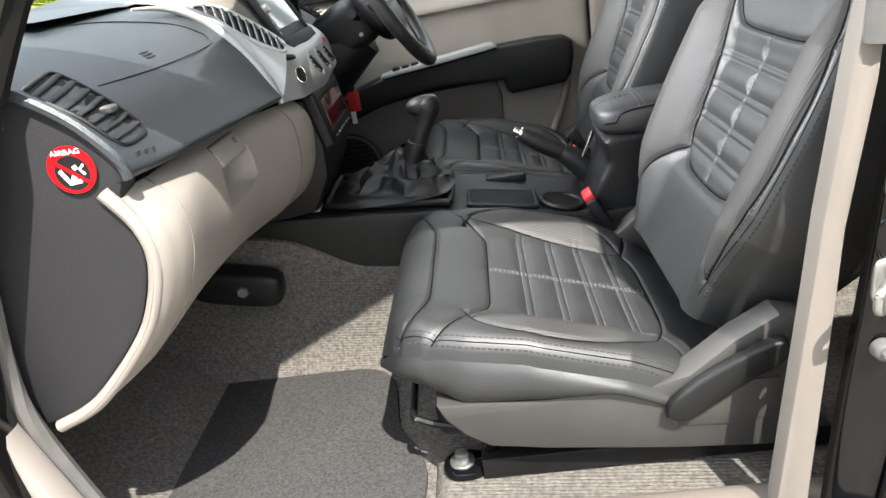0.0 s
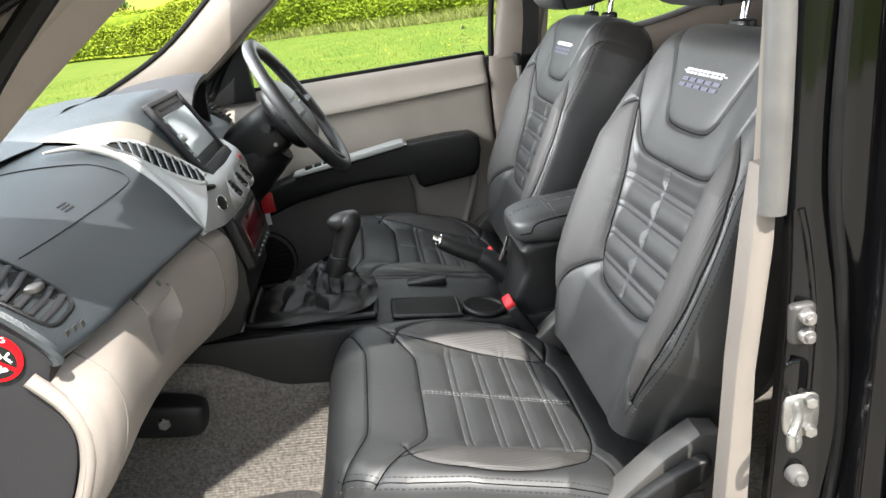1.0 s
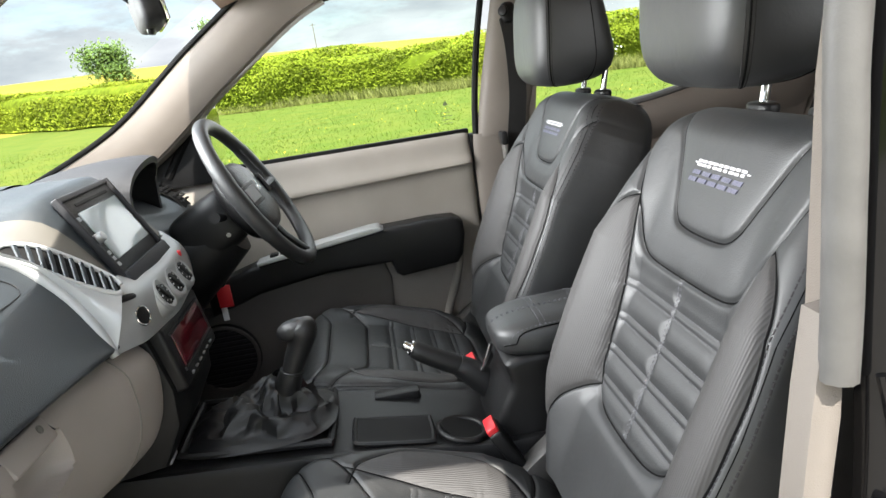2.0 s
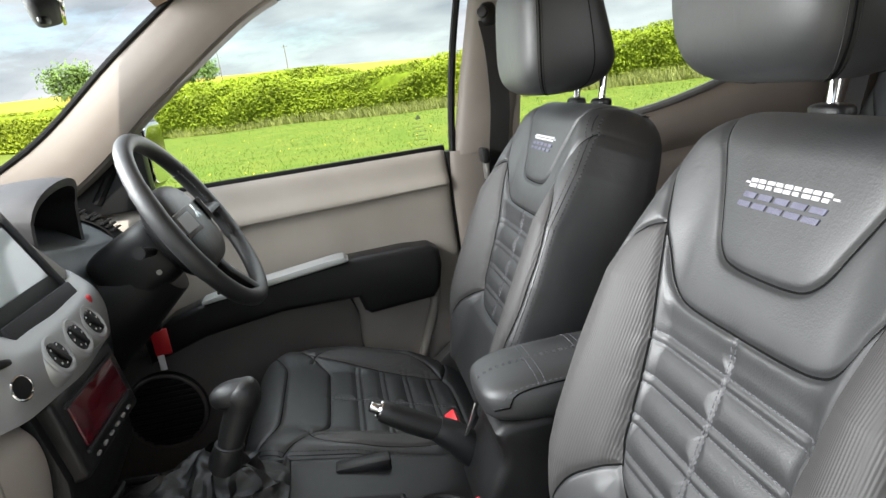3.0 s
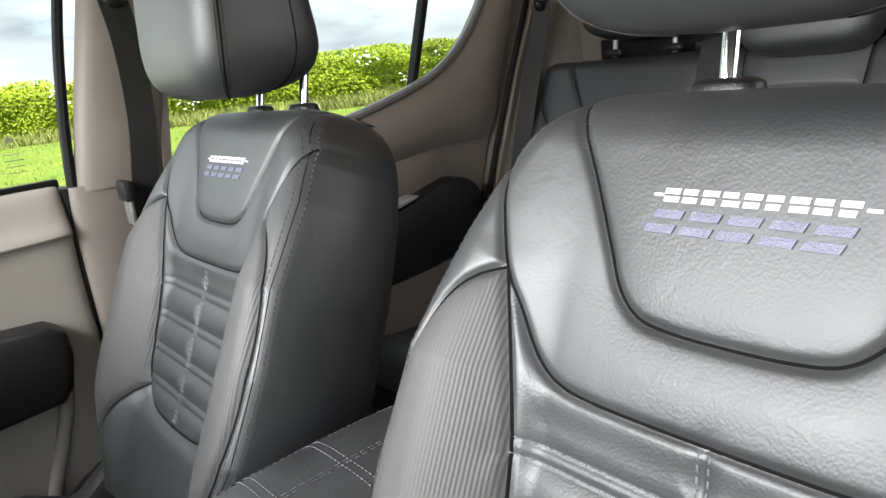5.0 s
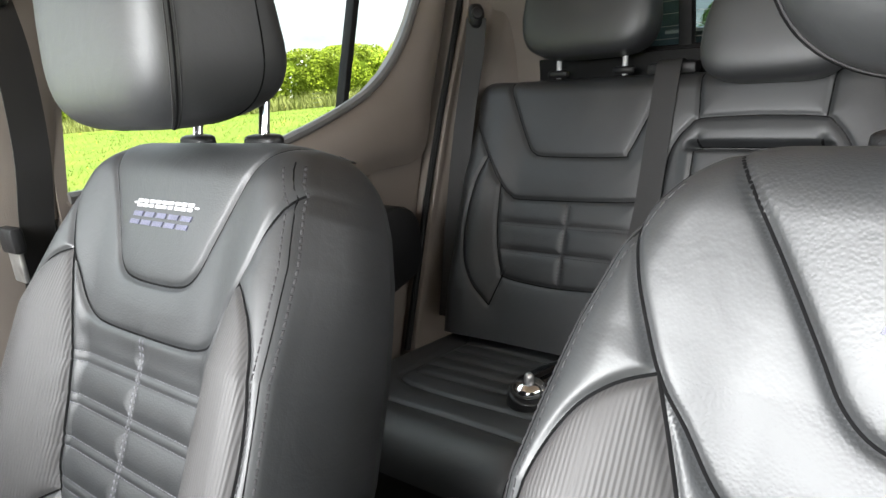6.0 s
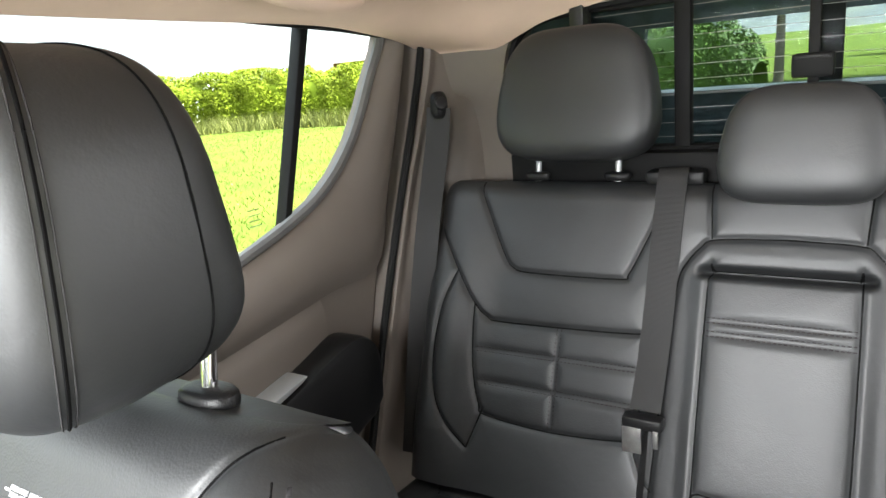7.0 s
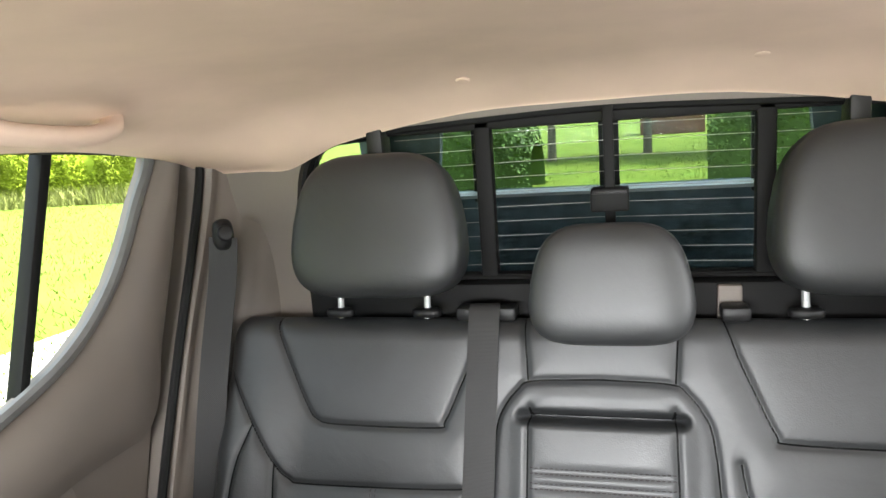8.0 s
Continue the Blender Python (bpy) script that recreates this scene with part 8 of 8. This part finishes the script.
def hedge(name, line, count, heights, depth, leaf, size, seed, label, dark="hedge_core", near=True):
    h = thing(name, (line[0][0], line[0][1], 0.0), label, "hedge")
    r = np.random.default_rng(seed)
    seg = np.hypot(*(line[1:] - line[:-1]).T)
    mid = (line[1:] + line[:-1]) / 2
    dist = np.hypot(mid[:, 0], mid[:, 1])
    wgt = seg / np.maximum(dist, 10) ** 1.1
    pick = r.choice(len(seg), count, p=wgt / wgt.sum())
    f = r.uniform(0, 1, count)
    p = line[pick] + (line[pick + 1] - line[pick]) * f[:, None]
    d = (line[pick + 1] - line[pick]) / seg[pick][:, None]
    nrm = np.stack([-d[:, 1], d[:, 0]], 1)
    hh = np.array([heights(q) for q in p])
    ph = r.uniform(-0.15, math.pi + 0.15, count)
    arc = p[:, 0] * 1.3 + p[:, 1] * 1.1
    lump = 1 + 0.10 * np.sin(arc * 1.1) + 0.08 * np.sin(arc * 2.7 + 1) + 0.07 * np.sin(arc * 6.1 + 3 * ph) + 0.06 * np.sin(ph * 7 + arc * 3.3)
    rad = (0.80 + 0.22 * r.uniform(0, 1, count) ** 0.7) * lump
    off = depth * np.cos(ph) * rad
    z = hh * (0.06 + 0.94 * np.clip(np.sin(ph), 0, 1) ** 0.55 * np.clip(rad, 0, 1.06))
    zg = ground_height(p[:, 0], p[:, 1])
    c = np.stack([p[:, 0] + nrm[:, 0] * off, p[:, 1] + nrm[:, 1] * off, zg + z], 1)
    sz = size * np.clip(np.hypot(p[:, 0], p[:, 1]) / 25, 0.7, 3.0)
    me = leaves(c, sz, seed=seed)
    o = part("leaves", me, leaf, h)
    tagged(o, kind="stuff")
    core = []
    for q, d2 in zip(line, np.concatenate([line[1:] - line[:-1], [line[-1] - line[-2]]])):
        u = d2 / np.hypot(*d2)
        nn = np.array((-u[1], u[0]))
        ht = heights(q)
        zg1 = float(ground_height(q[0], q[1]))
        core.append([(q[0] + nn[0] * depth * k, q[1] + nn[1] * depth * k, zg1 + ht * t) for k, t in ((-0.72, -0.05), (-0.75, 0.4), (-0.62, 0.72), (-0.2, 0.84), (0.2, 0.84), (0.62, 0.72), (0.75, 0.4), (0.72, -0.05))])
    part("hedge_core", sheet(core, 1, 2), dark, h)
    return h


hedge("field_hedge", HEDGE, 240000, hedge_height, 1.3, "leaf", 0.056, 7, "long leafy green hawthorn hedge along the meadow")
near = np.array([q for q in HEDGE if q[1] < 60])
bp = near[rng.integers(0, len(near), 1500)] + rng.normal(size=(1500, 2)) * 0.5
toward = -bp / np.hypot(bp[:, 0], bp[:, 1])[:, None]
spots = bp[rng.integers(0, 1500, 20)]
bl = []
for q in spots:
    t = -q / np.hypot(*q)
    z0 = rng.uniform(0.8, hedge_height(q) * 0.9)
    for k in range(26):
        bl.append((q[0] + t[0] * 1.35 + rng.normal() * 0.28, q[1] + t[1] * 1.35 + rng.normal() * 0.28, z0 + rng.normal() * 0.18 + ground_height(q[0], q[1])))
tagged(solo("blossom", leaves(np.array(bl), np.full(len(bl), 0.075), seed=11), "blossom", "white blossom clusters on the hedge", "blossom"), kind="stuff")


def blades(centers, height, width, name, seed, lean=0.35):
    r = np.random.default_rng(seed)
    n = len(centers)
    a = r.uniform(0, 2 * math.pi, n)
    h = height * r.uniform(0.5, 1.3, n)
    side = np.stack([np.cos(a), np.sin(a), np.zeros(n)], 1) * width * 0.5
    tip = centers + np.stack([r.normal(size=n) * lean * h, r.normal(size=n) * lean * h, h], 1)
    v = np.stack([centers - side, centers + side, tip], 1).reshape(-1, 3)
    return mesh_np(name, v, np.arange(3 * n).reshape(-1, 3).tolist(), smooth=False)


# tall pale grass at the hedge foot
seg_i = rng.integers(int(len(HEDGE) * 0.15), len(HEDGE) - 1, 16000)
q = HEDGE[seg_i] + (HEDGE[seg_i + 1] - HEDGE[seg_i]) * rng.uniform(0, 1, (16000, 1))
t = -q / np.hypot(q[:, 0], q[:, 1])[:, None]
q = q + t * rng.uniform(0.9, 2.6, (16000, 1))
c = np.stack([q[:, 0], q[:, 1], ground_height(q[:, 0], q[:, 1])], 1)
solo("tall_grass", blades(c, 0.52, 0.05, "tall_grass", 21), "drygrass", "tall pale grass along the foot of the hedge", "grass", "stuff")
# meadow blades
az = rng.uniform(radians(-32), radians(100), 60000)
rr = 5 + 34 * rng.uniform(0, 1, 60000) ** 1.3
gx, gy = rr * np.sin(az), rr * np.cos(az)
c = np.stack([gx, gy, ground_height(gx, gy) - 0.01], 1)
solo("meadow_grass", blades(c, 0.075, 0.020, "meadow_grass", 22, 0.6), "grassblade", "short green meadow grass", "grass", "stuff")
# buttercups
az = rng.uniform(radians(-20), radians(60), 500)
rr = 9 + 20 * rng.uniform(0, 1, 500)
c = np.stack([rr * np.sin(az), rr * np.cos(az), np.full(500, 0.12)], 1)
solo("buttercups", leaves(c, np.full(500, 0.022), seed=9), mat("yellow_petals", (0.75, 0.55, 0.03), 0.6, vary=0.05), "yellow buttercups in the meadow", "flowers", "stuff")


def tree(x, y, h, crown, leafs, size, seed, label, trunk=0.12, material="leaf_dark"):
    z = float(ground_height(np.array(x), np.array(y)))
    tr = thing("tree", (x, y, z), label, "tree", "trees")
    r = np.random.default_rng(seed)
    top = z + h
    part("trunk", tube(smooth_line([(x, y, z - 0.2), (x + 0.05 * h * 0.3, y, z + 0.35 * h), (x, y + 0.03 * h, z + 0.8 * h)], 6), trunk, 10, radii=np.linspace(trunk, trunk * 0.3, 13)), "bark", tr)
    cs = []
    for k in range(9):
        a, zz = r.uniform(0, 6.28), r.uniform(0.35, 0.9)
        tip = (x + crown * 0.7 * math.cos(a), y + crown * 0.7 * math.sin(a), z + h * zz + 0.1 * h)
        part("limb", tube([(x, y, z + h * zz * 0.7), ((x + tip[0]) / 2, (y + tip[1]) / 2, z + h * zz * 0.9), tip], trunk * 0.3, 6, radii=[trunk * 0.4, trunk * 0.25, trunk * 0.1]), "bark", tr)
        cs.append(tip)
    cs += [(x + r.normal() * crown * 0.35, y + r.normal() * crown * 0.35, z + h * r.uniform(0.5, 0.97)) for _ in range(10)]
    cs = np.array(cs)
    p = cs[r.integers(0, len(cs), leafs)] + r.normal(size=(leafs, 3)) * crown * np.array((0.24, 0.24, 0.19))
    p[:, 2] = np.maximum(p[:, 2], z + h * 0.18)
    o = part("crown", leaves(p, np.full(leafs, size), seed=seed), material, tr)
    tagged(o, kind="stuff")
    return tr


tree(-21.7, 128.4, 9.6, 3.4, 5000, 0.30, 31, "round dark green tree on the hill")
tree(-41, 123, 8.0, 4.0, 4000, 0.32, 35, "dark green tree on the hill")
tree(24.5, 2.6, 9, 3.0, 4500, 0.20, 32, "leafy tree behind the truck", 0.16)
tree(27, -0.6, 10, 3.4, 4500, 0.20, 33, "leafy tree behind the truck", 0.17)
tree(30, 5.8, 10, 3.6, 4000, 0.22, 34, "leafy tree behind the truck", 0.17)
tree(26, -5.5, 8, 3.2, 4000, 0.20, 36, "leafy tree behind the truck", 0.16)
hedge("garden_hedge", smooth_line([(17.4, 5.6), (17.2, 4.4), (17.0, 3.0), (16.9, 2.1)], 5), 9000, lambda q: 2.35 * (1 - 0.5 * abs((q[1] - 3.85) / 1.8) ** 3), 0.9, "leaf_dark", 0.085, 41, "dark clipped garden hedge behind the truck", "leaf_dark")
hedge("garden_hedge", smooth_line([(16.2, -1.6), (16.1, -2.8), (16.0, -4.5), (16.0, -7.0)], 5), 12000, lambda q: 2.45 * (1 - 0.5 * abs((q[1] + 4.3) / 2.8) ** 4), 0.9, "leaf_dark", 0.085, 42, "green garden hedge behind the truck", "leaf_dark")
house = thing("brick_house", (45, -2.0, 0), "orange brick house behind the trees", "house")
part("wall", box(44, 50, -4.2, -0.6, -0.2, 2.8, 0.02), "brick", house)
part("roof", prism([(-4.6, 2.7), (-0.2, 2.7), (-2.4, 4.4)], 43.7, 50.3, 0.02, "x"), "roof", house)
part("window", box(43.97, 44.05, -2.7, -1.7, 1.0, 2.1, 0.01), "black", house)
barn = thing("barn", (50, 37, 0), "long low barn with a grey roof beyond the hedge", "barn")
bz = float(ground_height(np.array(50.0), np.array(37.0)))
part("wall", box(48, 54, 27, 40, bz - 0.3, bz + 2.6, 0.02), "brick", barn)
part("roof", prism([(47.5, bz + 2.5), (54.5, bz + 2.5), (51, bz + 3.7)], 26.6, 40.4, 0.02, "y"), "roof", barn)
for x, y, h in ((-14.5, 106, 8.8), (-5.2, 110, 8.0)):
    z = float(ground_height(np.array(x), np.array(y)))
    pole = thing("utility_pole", (x, y, z), "thin wooden utility pole on the hill", "utility pole", "utility poles")
    part("post", cyl((x, y, z - 0.3), (x, y, z + h), 0.07, 0.05, 8), "bark", pole)
    part("crossbar", box(x - 0.45, x + 0.45, y - 0.03, y + 0.03, z + h - 0.35, z + h - 0.28, 0.01), "bark", pole)
